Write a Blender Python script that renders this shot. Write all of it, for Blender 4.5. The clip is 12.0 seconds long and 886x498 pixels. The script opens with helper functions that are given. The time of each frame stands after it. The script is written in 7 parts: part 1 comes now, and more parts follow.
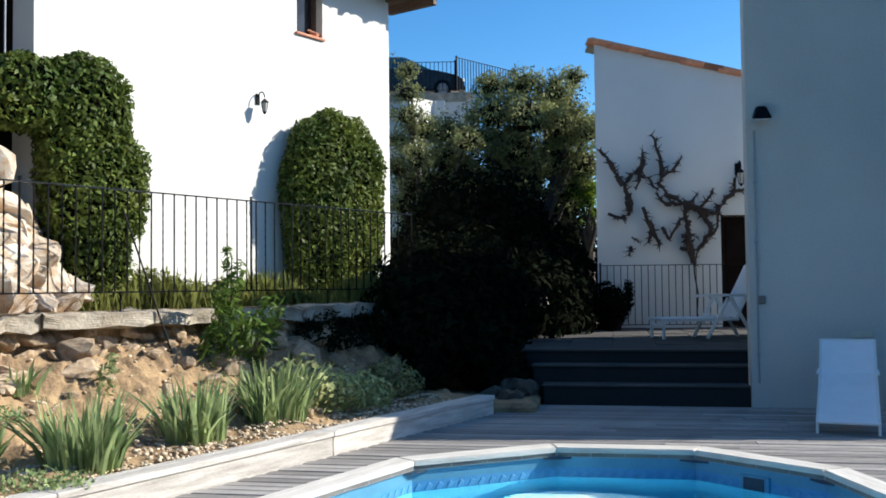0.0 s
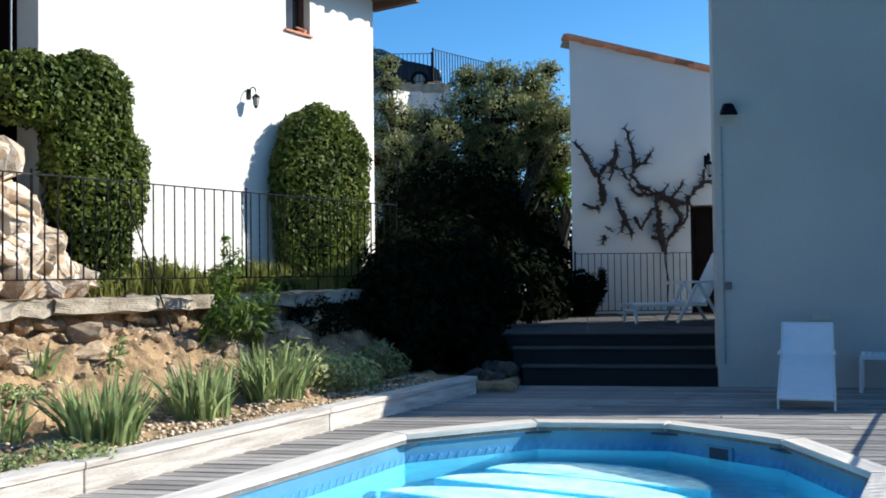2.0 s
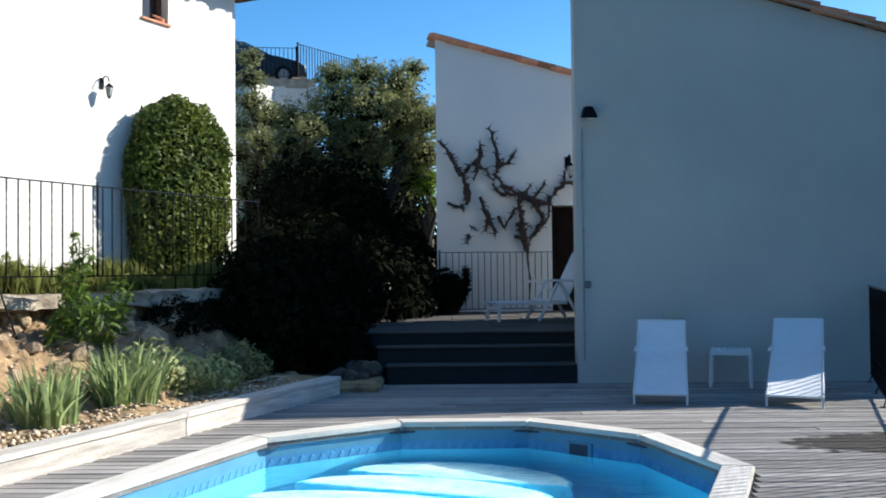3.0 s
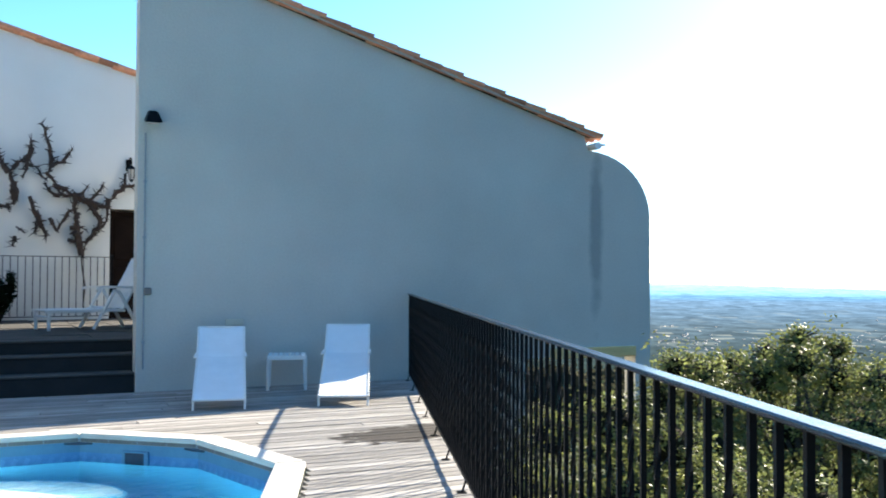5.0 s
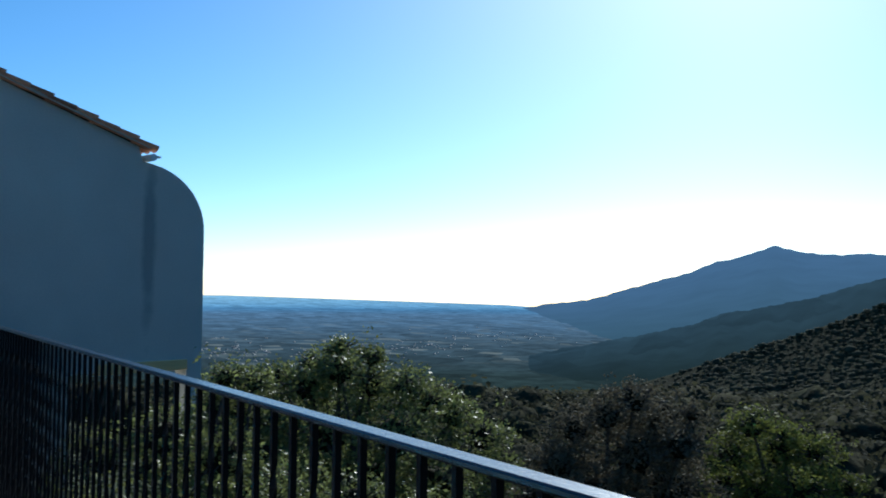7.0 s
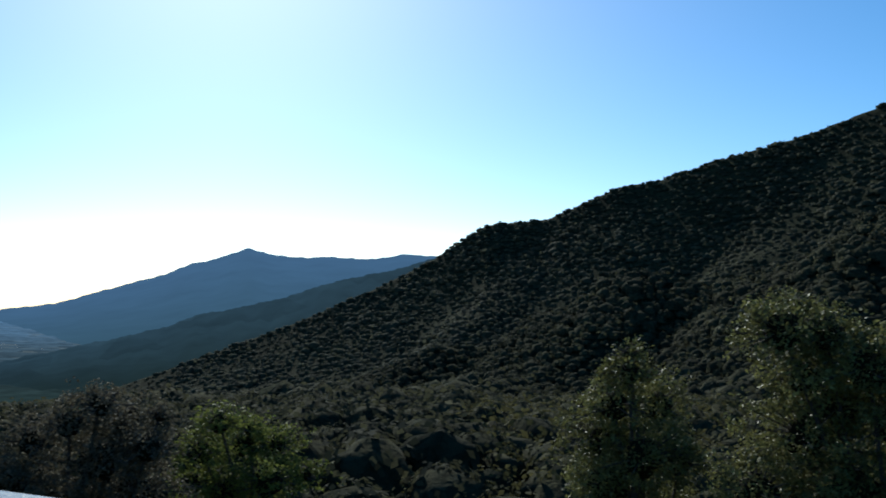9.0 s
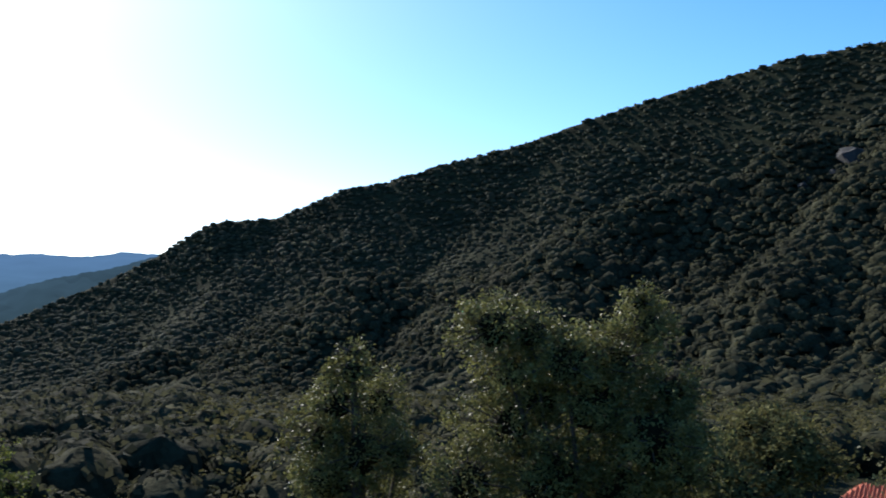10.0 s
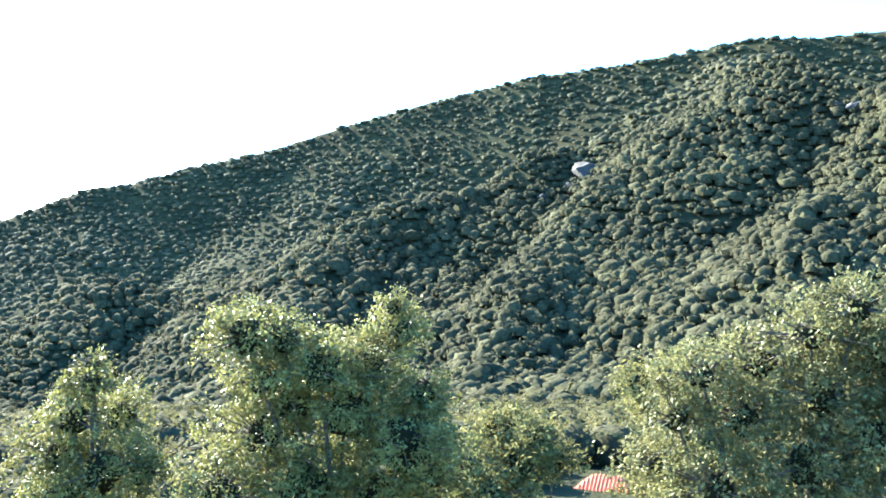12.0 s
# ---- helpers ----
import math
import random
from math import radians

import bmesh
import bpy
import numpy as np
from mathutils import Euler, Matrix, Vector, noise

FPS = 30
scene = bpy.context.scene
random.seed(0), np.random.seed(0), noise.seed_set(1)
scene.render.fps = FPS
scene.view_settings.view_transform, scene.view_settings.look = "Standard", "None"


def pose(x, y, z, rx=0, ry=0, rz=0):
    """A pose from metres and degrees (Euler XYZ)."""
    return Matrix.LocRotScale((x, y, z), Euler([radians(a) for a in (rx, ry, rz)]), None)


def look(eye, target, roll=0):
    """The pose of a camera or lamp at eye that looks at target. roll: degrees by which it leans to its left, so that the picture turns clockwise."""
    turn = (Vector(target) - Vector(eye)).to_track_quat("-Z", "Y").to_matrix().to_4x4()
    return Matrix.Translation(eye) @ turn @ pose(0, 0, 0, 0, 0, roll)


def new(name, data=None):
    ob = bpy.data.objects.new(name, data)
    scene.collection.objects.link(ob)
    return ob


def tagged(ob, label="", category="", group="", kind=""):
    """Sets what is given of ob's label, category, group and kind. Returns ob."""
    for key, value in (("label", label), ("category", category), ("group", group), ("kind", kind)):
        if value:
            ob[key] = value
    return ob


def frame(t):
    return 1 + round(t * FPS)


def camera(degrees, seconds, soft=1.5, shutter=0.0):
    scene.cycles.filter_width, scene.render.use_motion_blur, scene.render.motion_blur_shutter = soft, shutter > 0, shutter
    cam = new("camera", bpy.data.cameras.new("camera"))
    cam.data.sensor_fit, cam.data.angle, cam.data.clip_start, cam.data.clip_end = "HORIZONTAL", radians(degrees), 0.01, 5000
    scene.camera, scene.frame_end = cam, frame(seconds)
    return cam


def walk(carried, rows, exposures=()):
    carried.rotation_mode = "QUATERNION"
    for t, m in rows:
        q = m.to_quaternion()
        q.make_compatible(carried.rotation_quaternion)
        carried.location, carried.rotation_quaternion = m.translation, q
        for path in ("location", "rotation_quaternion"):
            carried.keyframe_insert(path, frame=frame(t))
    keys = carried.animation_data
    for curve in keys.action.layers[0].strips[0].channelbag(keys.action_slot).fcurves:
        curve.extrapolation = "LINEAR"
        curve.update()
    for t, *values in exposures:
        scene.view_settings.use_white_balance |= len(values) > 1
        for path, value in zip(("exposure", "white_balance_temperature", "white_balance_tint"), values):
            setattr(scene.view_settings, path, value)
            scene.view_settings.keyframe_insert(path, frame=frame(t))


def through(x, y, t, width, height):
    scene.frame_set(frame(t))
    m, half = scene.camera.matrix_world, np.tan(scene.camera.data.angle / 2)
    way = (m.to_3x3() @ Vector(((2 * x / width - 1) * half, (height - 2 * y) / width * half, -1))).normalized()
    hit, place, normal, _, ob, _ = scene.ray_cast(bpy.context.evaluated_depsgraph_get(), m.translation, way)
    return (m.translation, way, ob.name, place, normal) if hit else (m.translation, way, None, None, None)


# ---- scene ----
cam = camera(50.0, 12.0, 1.75, 0.15)

# seconds, place, then yaw, pitch and lean in degrees
PATH = [
    (0, 0.25, 0.69, 1.44, -0.40, 2.25, -0.61),
    (0.5, 0.14, 0.47, 1.44, -1.19, 1.80, -0.72),
    (1, 0.12, 0.40, 1.43, -1.09, 1.69, -0.72),
    (1.5, 0.10, 0.22, 1.43, -0.95, 1.62, -0.62),
    (2, 0.09, 0.11, 1.42, -2.06, 1.56, -0.68),
    (2.5, 0.10, 0.12, 1.41, -5.24, 1.52, -0.63),
    (2.7, 0.11, 0.22, 1.42, -7.05, 1.44, -0.62),
    (4.3, 0.01, 0.00, 1.44, -26.91, 1.50, -0.18),
    (4.5, 0.00, -0.02, 1.44, -29.59, 1.58, -0.08),
    (5, 0.01, -0.00, 1.43, -36.17, 1.70, 0.15),
    (5.5, 0.00, -0.03, 1.43, -42.84, 1.74, 0.70),
    (6, -0.05, -0.05, 1.44, -49.45, 2.03, 0.66),
    (6.5, -0.13, -0.11, 1.45, -55.97, 2.32, 0.51),
    (7, -0.21, -0.17, 1.460, -62.67, 2.58, 0.56),
    (7.2, -0.20, -0.18, 1.456, -65.52, 2.62, 0.53),
    (8.8, -0.13, -0.16, 1.43, -90.50, 2.75, -0.15),
    (9, -0.11, -0.23, 1.42, -93.53, 2.80, -0.10),
    (9.5, -0.19, -0.22, 1.42, -101.67, 2.73, -0.12),
    (10, -0.29, -0.23, 1.43, -109.82, 2.75, -0.15),
    (10.5, -0.34, -0.19, 1.43, -117.68, 2.71, 0.09),
    (11, -0.22, -0.26, 1.43, -122.85, 2.65, 0.38),
    (11.5, -0.30, -0.19, 1.43, -125.09, 2.75, 0.17),
    (12, -0.22, -0.24, 1.43, -124.65, 3.03, -0.48),
]


def gaze(x, y, z, yaw, pitch, lean):
    a, b = radians(yaw), radians(pitch)
    ahead = Vector((-math.sin(a) * math.cos(b), math.cos(a) * math.cos(b), math.sin(b)))
    return look((x, y, z), Vector((x, y, z)) + ahead, lean)


EXPOSURES = [
    (0.0, 0.64, 6450, 8), (2.7, 0.64, 6400, 8), (4.3, 1.74, 7500, 8), (5.0, 1.72, 7350, 8), (5.5, 1.35, 6900, 8), (6.1, 0.65, 6500, 6), (6.6, 0.18, 6050, 4), (7.0, 0.02, 5750, 2),
    (9.0, -0.12, 5950, 2), (9.5, 0.16, 6100, 9), (10.2, 0.88, 6300, 12), (10.8, 1.98, 6400, 10), (11.3, 3.12, 6450, 3), (12.0, 3.72, 6450, 4),
]
walk(cam, [(row[0], gaze(*row[1:])) for row in PATH], EXPOSURES)

# ---------------------------------------------------------------- world and sun
SUN_AZ, SUN_EL = 80.4, 30.7
world = bpy.data.worlds.new("sky")
scene.world = world
world.use_nodes = True
wn = world.node_tree
sky = wn.nodes.new("ShaderNodeTexSky")
sky.sky_type = "NISHITA"
sky.sun_disc = False
sky.sun_elevation = radians(SUN_EL)
sky.sun_rotation = radians(SUN_AZ)
sky.altitude, sky.air_density, sky.dust_density, sky.ozone_density = 500, 0.75, 0.6, 3.0
clear = wn.nodes.new("ShaderNodeHueSaturation")
clear.inputs["Hue"].default_value, clear.inputs["Saturation"].default_value = 0.495, 1.27
wn.links.new(sky.outputs[0], clear.inputs["Color"])
wn.links.new(clear.outputs[0], wn.nodes["Background"].inputs[0])
wn.nodes["Background"].inputs[1].default_value = 0.14
sun_data = bpy.data.lights.new("sun", "SUN")
sun_data.energy, sun_data.angle, sun_data.color = 5.0, radians(0.5), (1.0, 0.95, 0.86)
sun = new("sun", sun_data)
sa, se = radians(SUN_AZ), radians(SUN_EL)
sun.matrix_world = look((30 * math.sin(sa), 30 * math.cos(sa), 25), (30 * math.sin(sa) - math.sin(sa) * math.cos(se), 30 * math.cos(sa) - math.cos(sa) * math.cos(se), 25 - math.sin(se)))


# ---------------------------------------------------------------- materials
def material(name, base, other=None, scale=4.0, fine=60.0, rough=0.8, bump=0.2, metal=0.0, stretch=(1, 1, 1), per_object=0.0, per_island=0.0, gloss=0.5, coords="Object", crowns=0.0):
    """A worn surface: two colours mixed by two sizes of noise, with relief."""
    m = bpy.data.materials.new(name)
    m.use_nodes = True
    t = m.node_tree
    n, link = t.nodes, t.links.new
    shade = n["Principled BSDF"]
    shade.inputs["Roughness"].default_value = rough
    shade.inputs["Metallic"].default_value = metal
    shade.inputs["Specular IOR Level"].default_value = gloss
    place = n.new("ShaderNodeTexCoord")
    mapping = n.new("ShaderNodeMapping")
    mapping.inputs["Scale"].default_value = stretch
    link(place.outputs[coords], mapping.inputs[0])
    big, small = n.new("ShaderNodeTexNoise"), n.new("ShaderNodeTexNoise")
    for tex, s in ((big, scale), (small, fine)):
        tex.inputs["Scale"].default_value = s
        tex.inputs["Detail"].default_value = 5
        link(mapping.outputs[0], tex.inputs["Vector"])
    add = n.new("ShaderNodeMath")
    add.operation = "MULTIPLY_ADD"
    link(small.outputs[0], add.inputs[0])
    add.inputs[1].default_value = 0.5
    link(big.outputs[0], add.inputs[2])
    ramp = n.new("ShaderNodeMapRange")
    ramp.inputs["From Min"].default_value, ramp.inputs["From Max"].default_value = 0.5, 1.0
    link(add.outputs[0], ramp.inputs["Value"])
    mix = n.new("ShaderNodeMix")
    mix.data_type = "RGBA"
    other = other or tuple(0.8 * c for c in base)
    mix.inputs[6].default_value, mix.inputs[7].default_value = (*other, 1), (*base, 1)
    link(ramp.outputs[0], mix.inputs[0])
    colour = mix.outputs[2]
    for amount, node, socket in ((per_object, "ShaderNodeObjectInfo", "Random"), (per_island, "ShaderNodeNewGeometry", "Random Per Island")):
        if amount:
            info, span, hsv = n.new(node), n.new("ShaderNodeMapRange"), n.new("ShaderNodeHueSaturation")
            link(info.outputs[socket], span.inputs["Value"])
            span.inputs["To Min"].default_value, span.inputs["To Max"].default_value = 1 - amount, 1 + amount
            link(span.outputs[0], hsv.inputs["Value"])
            link(colour, hsv.inputs["Color"])
            colour = hsv.outputs[0]
    if crowns:
        cells, span, hsv = n.new("ShaderNodeTexVoronoi"), n.new("ShaderNodeMapRange"), n.new("ShaderNodeHueSaturation")
        cells.inputs["Scale"].default_value = crowns
        link(mapping.outputs[0], cells.inputs["Vector"])
        link(cells.outputs["Color"], span.inputs["Value"])
        span.inputs["To Min"].default_value, span.inputs["To Max"].default_value = 0.6, 1.5
        link(span.outputs[0], hsv.inputs["Value"])
        link(colour, hsv.inputs["Color"])
        colour = hsv.outputs[0]
    link(colour, shade.inputs["Base Color"])
    if bump:
        relief = n.new("ShaderNodeBump")
        relief.inputs["Strength"].default_value = bump
        relief.inputs["Distance"].default_value = 0.8 if crowns else 0.02
        link(add.outputs[0], relief.inputs["Height"])
        link(relief.outputs[0], shade.inputs["Normal"])
    return m


def leaf_material(name, base, other, rough=0.45, through=0.35, vary=0.35, gloss=0.2, patch=1.5, grain=14):
    """Leaves: a glossy upper side and some light let through."""
    m = material(name, base, other, patch, grain, rough, 0, per_island=vary, gloss=gloss)
    t = m.node_tree
    thin, mix = t.nodes.new("ShaderNodeBsdfTranslucent"), t.nodes.new("ShaderNodeMixShader")
    source = t.nodes["Principled BSDF"].inputs["Base Color"].links[0].from_socket
    t.links.new(source, thin.inputs[0])
    mix.inputs[0].default_value = through
    t.links.new(t.nodes["Principled BSDF"].outputs[0], mix.inputs[1])
    t.links.new(thin.outputs[0], mix.inputs[2])
    t.links.new(mix.outputs[0], t.nodes["Material Output"].inputs[0])
    return m


def masked(m, centre, size, tint, edge=0.35, scale=3.0):
    """A tinted patch, such as a stain, with a ragged outline of its own round a place in the world, size in metres each
    way.
    """
    t = m.node_tree
    n, link = t.nodes, t.links.new
    shade = n["Principled BSDF"]
    source = shade.inputs["Base Color"].links[0].from_socket
    where, shift, scaled, length, tex = n.new("ShaderNodeNewGeometry"), n.new("ShaderNodeVectorMath"), n.new("ShaderNodeVectorMath"), n.new("ShaderNodeVectorMath"), n.new("ShaderNodeTexNoise")
    shift.operation, scaled.operation, length.operation = "SUBTRACT", "DIVIDE", "LENGTH"
    shift.inputs[1].default_value, scaled.inputs[1].default_value = centre, size
    link(where.outputs["Position"], shift.inputs[0])
    link(shift.outputs[0], scaled.inputs[0])
    link(scaled.outputs[0], length.inputs[0])
    tex.inputs["Scale"].default_value = scale
    tex.inputs["Detail"].default_value = 6
    link(where.outputs["Position"], tex.inputs["Vector"])
    add, span, mix = n.new("ShaderNodeMath"), n.new("ShaderNodeMapRange"), n.new("ShaderNodeMix")
    add.operation = "MULTIPLY_ADD"
    link(tex.outputs[0], add.inputs[0])
    add.inputs[1].default_value = 1.2
    link(length.outputs["Value"], add.inputs[2])
    span.inputs["From Min"].default_value, span.inputs["From Max"].default_value = 1.5, 1.5 - edge
    link(add.outputs[0], span.inputs["Value"])
    mix.data_type, mix.blend_type = "RGBA", "MULTIPLY"
    mix.inputs[7].default_value = (*tint, 1)
    link(span.outputs[0], mix.inputs[0])
    link(source, mix.inputs[6])
    link(mix.outputs[2], shade.inputs["Base Color"])


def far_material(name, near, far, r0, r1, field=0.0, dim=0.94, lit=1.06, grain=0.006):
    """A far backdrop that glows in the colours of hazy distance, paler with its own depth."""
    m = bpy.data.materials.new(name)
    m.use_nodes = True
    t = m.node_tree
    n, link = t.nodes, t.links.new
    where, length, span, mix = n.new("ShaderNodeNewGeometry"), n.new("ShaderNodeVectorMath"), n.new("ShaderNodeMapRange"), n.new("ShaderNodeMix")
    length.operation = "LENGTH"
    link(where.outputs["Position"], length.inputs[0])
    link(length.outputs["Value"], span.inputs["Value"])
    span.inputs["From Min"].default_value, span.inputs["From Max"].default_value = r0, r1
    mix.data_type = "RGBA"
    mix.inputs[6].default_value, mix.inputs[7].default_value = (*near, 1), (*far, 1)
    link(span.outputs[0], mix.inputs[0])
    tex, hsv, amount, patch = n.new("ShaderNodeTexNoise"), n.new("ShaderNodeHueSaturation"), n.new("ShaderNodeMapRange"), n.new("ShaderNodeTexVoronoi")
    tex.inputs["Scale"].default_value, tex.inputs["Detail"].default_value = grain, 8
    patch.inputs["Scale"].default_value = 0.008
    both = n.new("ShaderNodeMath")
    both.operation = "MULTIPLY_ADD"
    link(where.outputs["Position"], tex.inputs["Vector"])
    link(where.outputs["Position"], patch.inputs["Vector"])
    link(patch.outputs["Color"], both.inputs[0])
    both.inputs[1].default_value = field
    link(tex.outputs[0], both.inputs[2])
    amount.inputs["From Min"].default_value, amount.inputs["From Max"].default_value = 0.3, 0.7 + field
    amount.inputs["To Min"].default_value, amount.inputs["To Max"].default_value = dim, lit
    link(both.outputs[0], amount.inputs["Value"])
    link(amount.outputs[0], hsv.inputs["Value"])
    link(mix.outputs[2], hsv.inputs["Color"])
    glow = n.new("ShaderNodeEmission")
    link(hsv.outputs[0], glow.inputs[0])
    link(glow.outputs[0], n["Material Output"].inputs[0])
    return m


def plain_material():
    """The glowing far plain: woods and pale fields, then land in painted haze, then a bright strip of sea."""
    m = bpy.data.materials.new("hazy_plain")
    m.use_nodes = True
    t = m.node_tree
    n, link = t.nodes, t.links.new
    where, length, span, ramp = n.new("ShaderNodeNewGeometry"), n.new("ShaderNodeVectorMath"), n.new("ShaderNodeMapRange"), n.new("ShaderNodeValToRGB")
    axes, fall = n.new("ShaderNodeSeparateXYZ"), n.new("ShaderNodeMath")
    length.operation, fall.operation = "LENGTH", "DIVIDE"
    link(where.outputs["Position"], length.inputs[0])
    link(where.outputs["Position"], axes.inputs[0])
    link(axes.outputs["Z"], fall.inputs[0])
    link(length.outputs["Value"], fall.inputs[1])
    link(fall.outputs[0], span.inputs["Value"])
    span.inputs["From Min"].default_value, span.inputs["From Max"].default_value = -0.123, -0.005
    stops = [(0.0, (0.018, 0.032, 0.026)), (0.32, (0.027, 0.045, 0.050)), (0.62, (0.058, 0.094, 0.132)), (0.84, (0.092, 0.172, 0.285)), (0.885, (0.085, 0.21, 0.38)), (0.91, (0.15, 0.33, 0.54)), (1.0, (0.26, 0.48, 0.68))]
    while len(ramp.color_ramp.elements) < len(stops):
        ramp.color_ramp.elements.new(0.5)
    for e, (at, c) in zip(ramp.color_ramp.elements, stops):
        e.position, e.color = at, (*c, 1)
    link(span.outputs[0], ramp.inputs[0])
    woods, patch, dark, hsv = n.new("ShaderNodeTexNoise"), n.new("ShaderNodeTexVoronoi"), n.new("ShaderNodeMapRange"), n.new("ShaderNodeHueSaturation")
    woods.inputs["Scale"].default_value, woods.inputs["Detail"].default_value, woods.inputs["Roughness"].default_value = 0.035, 7, 0.65
    patch.inputs["Scale"].default_value = 0.026
    for tex in (woods, patch):
        link(where.outputs["Position"], tex.inputs["Vector"])
    dark.inputs["From Min"].default_value, dark.inputs["From Max"].default_value = 0.35, 0.65
    dark.inputs["To Min"].default_value, dark.inputs["To Max"].default_value = 0.75, 1.25
    link(woods.outputs[0], dark.inputs["Value"])
    plots, tone, times = n.new("ShaderNodeTexVoronoi"), n.new("ShaderNodeMapRange"), n.new("ShaderNodeMath")
    plots.inputs["Scale"].default_value = 0.018
    link(where.outputs["Position"], plots.inputs["Vector"])
    link(plots.outputs["Color"], tone.inputs["Value"])
    tone.inputs["To Min"].default_value, tone.inputs["To Max"].default_value = 0.7, 1.3
    times.operation = "MULTIPLY"
    link(dark.outputs[0], times.inputs[0])
    link(tone.outputs[0], times.inputs[1])
    link(times.outputs[0], hsv.inputs["Value"])
    link(ramp.outputs[0], hsv.inputs["Color"])
    pick, belt, both, mix = n.new("ShaderNodeMapRange"), n.new("ShaderNodeValToRGB"), n.new("ShaderNodeMath"), n.new("ShaderNodeMix")
    pick.inputs["From Min"].default_value, pick.inputs["From Max"].default_value = 0.74, 0.88
    pick.inputs["To Max"].default_value = 0.38
    link(patch.outputs["Color"], pick.inputs["Value"])
    for e, (at, c) in zip(belt.color_ramp.elements, ((0.35, 0.0), (0.5, 1.0))):
        e.position, e.color = at, (c, c, c, 1)
    last = belt.color_ramp.elements.new(0.72)
    last.color = (0.5, 0.5, 0.5, 1)
    last = belt.color_ramp.elements.new(0.84)
    last.color = (0, 0, 0, 1)
    link(span.outputs[0], belt.inputs[0])
    both.operation = "MULTIPLY"
    link(pick.outputs[0], both.inputs[0])
    link(belt.outputs[0], both.inputs[1])
    mix.data_type = "RGBA"
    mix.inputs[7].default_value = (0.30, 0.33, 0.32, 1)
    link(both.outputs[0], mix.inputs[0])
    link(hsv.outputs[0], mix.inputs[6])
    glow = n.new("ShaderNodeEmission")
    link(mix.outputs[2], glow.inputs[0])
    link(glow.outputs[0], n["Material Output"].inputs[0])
    return m


def water_material():
    m = bpy.data.materials.new("pool_water")
    m.use_nodes = True
    t = m.node_tree
    n, link = t.nodes, t.links.new
    place, tex, relief = n.new("ShaderNodeTexCoord"), n.new("ShaderNodeTexNoise"), n.new("ShaderNodeBump")
    tex.inputs["Scale"].default_value, tex.inputs["Detail"].default_value, tex.inputs["Distortion"].default_value = 5.0, 3, 0.8
    link(place.outputs["Object"], tex.inputs["Vector"])
    link(tex.outputs[0], relief.inputs["Height"])
    relief.inputs["Strength"].default_value, relief.inputs["Distance"].default_value = 0.22, 0.05
    glass, clear, fres, mix = n.new("ShaderNodeBsdfGlossy"), n.new("ShaderNodeBsdfRefraction"), n.new("ShaderNodeFresnel"), n.new("ShaderNodeMixShader")
    glass.inputs["Roughness"].default_value = 0.02
    clear.inputs["IOR"].default_value, clear.inputs["Roughness"].default_value = 1.33, 0.0
    clear.inputs["Color"].default_value = (0.88, 0.98, 1.0, 1)
    fres.inputs["IOR"].default_value = 1.33
    for node in (glass, clear, fres):
        link(relief.outputs[0], node.inputs["Normal"])
    link(fres.outputs[0], mix.inputs[0])
    link(clear.outputs[0], mix.inputs[1])
    link(glass.outputs[0], mix.inputs[2])
    link(mix.outputs[0], n["Material Output"].inputs[0])
    return m


M_WHITE = material("white_render", (0.82, 0.80, 0.76), (0.74, 0.72, 0.67), 0.7, 60, 0.9, 0.15)
M_GREY = material("grey_render", (0.58, 0.555, 0.50), (0.47, 0.45, 0.41), 0.6, 35, 0.9, 0.25)
masked(M_GREY, (10.62, 10.5, 2.3), (0.16, 0.6, 1.7), (0.62, 0.64, 0.66), 0.5, 2.5)
masked(M_GREY, (8.2, 11.0, 0.9), (2.4, 1.5, 0.8), (0.86, 0.87, 0.88), 0.8, 1.2)
masked(M_GREY, (5.2, 11.5, 3.6), (1.6, 1.0, 1.1), (0.90, 0.91, 0.92), 0.8, 1.0)
M_TILE = material("terracotta", (0.60, 0.27, 0.16), (0.36, 0.15, 0.09), 5, 60, 0.8, 0.3, per_object=0.45)
M_REDTILE = material("red_tile", (0.60, 0.15, 0.06), (0.48, 0.11, 0.05), 3, 30, 0.8, 0.3, per_object=0.15)
M_MORTAR = material("mortar", (0.50, 0.42, 0.34), (0.38, 0.30, 0.24), 4, 40, 0.9, 0.4)
M_DECK = material("weathered_deck", (0.40, 0.372, 0.345), (0.155, 0.144, 0.134), 3, 30, 0.75, 0.3, stretch=(1, 9, 9), per_object=0.32, per_island=0.0)
# Much darker ragged patch on the boards near the railing.
masked(M_DECK, (5.05, 7.25, 0.0), (1.05, 0.5, 0.5), (0.11, 0.09, 0.08), 0.18, 6.0)
M_TIMBER = material("pale_timber", (0.76, 0.715, 0.655), (0.38, 0.335, 0.29), 2.2, 26, 0.85, 0.7, stretch=(1, 9, 9), per_object=0.14)
M_COPING = material("coping_timber", (0.74, 0.70, 0.64), (0.50, 0.46, 0.41), 2.5, 30, 0.85, 0.35, stretch=(1, 9, 9), per_object=0.08)
M_IRON = material("black_iron", (0.004, 0.005, 0.006), (0.008, 0.008, 0.009), 8, 90, 0.4, 0.1, gloss=0.07)
M_RAIL = material("worn_rail_paint", (0.008, 0.010, 0.013), (0.014, 0.015, 0.018), 8, 90, 0.26, 0.1, gloss=0.5)
M_STONE = material("garden_stone", (0.60, 0.48, 0.34), (0.34, 0.21, 0.11), 3.0, 26, 0.9, 0.9, per_object=0.3)
M_EARTH = material("dry_earth", (0.47, 0.315, 0.165), (0.13, 0.083, 0.048), 4.5, 38, 0.95, 1.0)
M_CONCRETE = material("old_concrete", (0.52, 0.45, 0.35), (0.22, 0.18, 0.135), 3.5, 34, 0.9, 0.9)
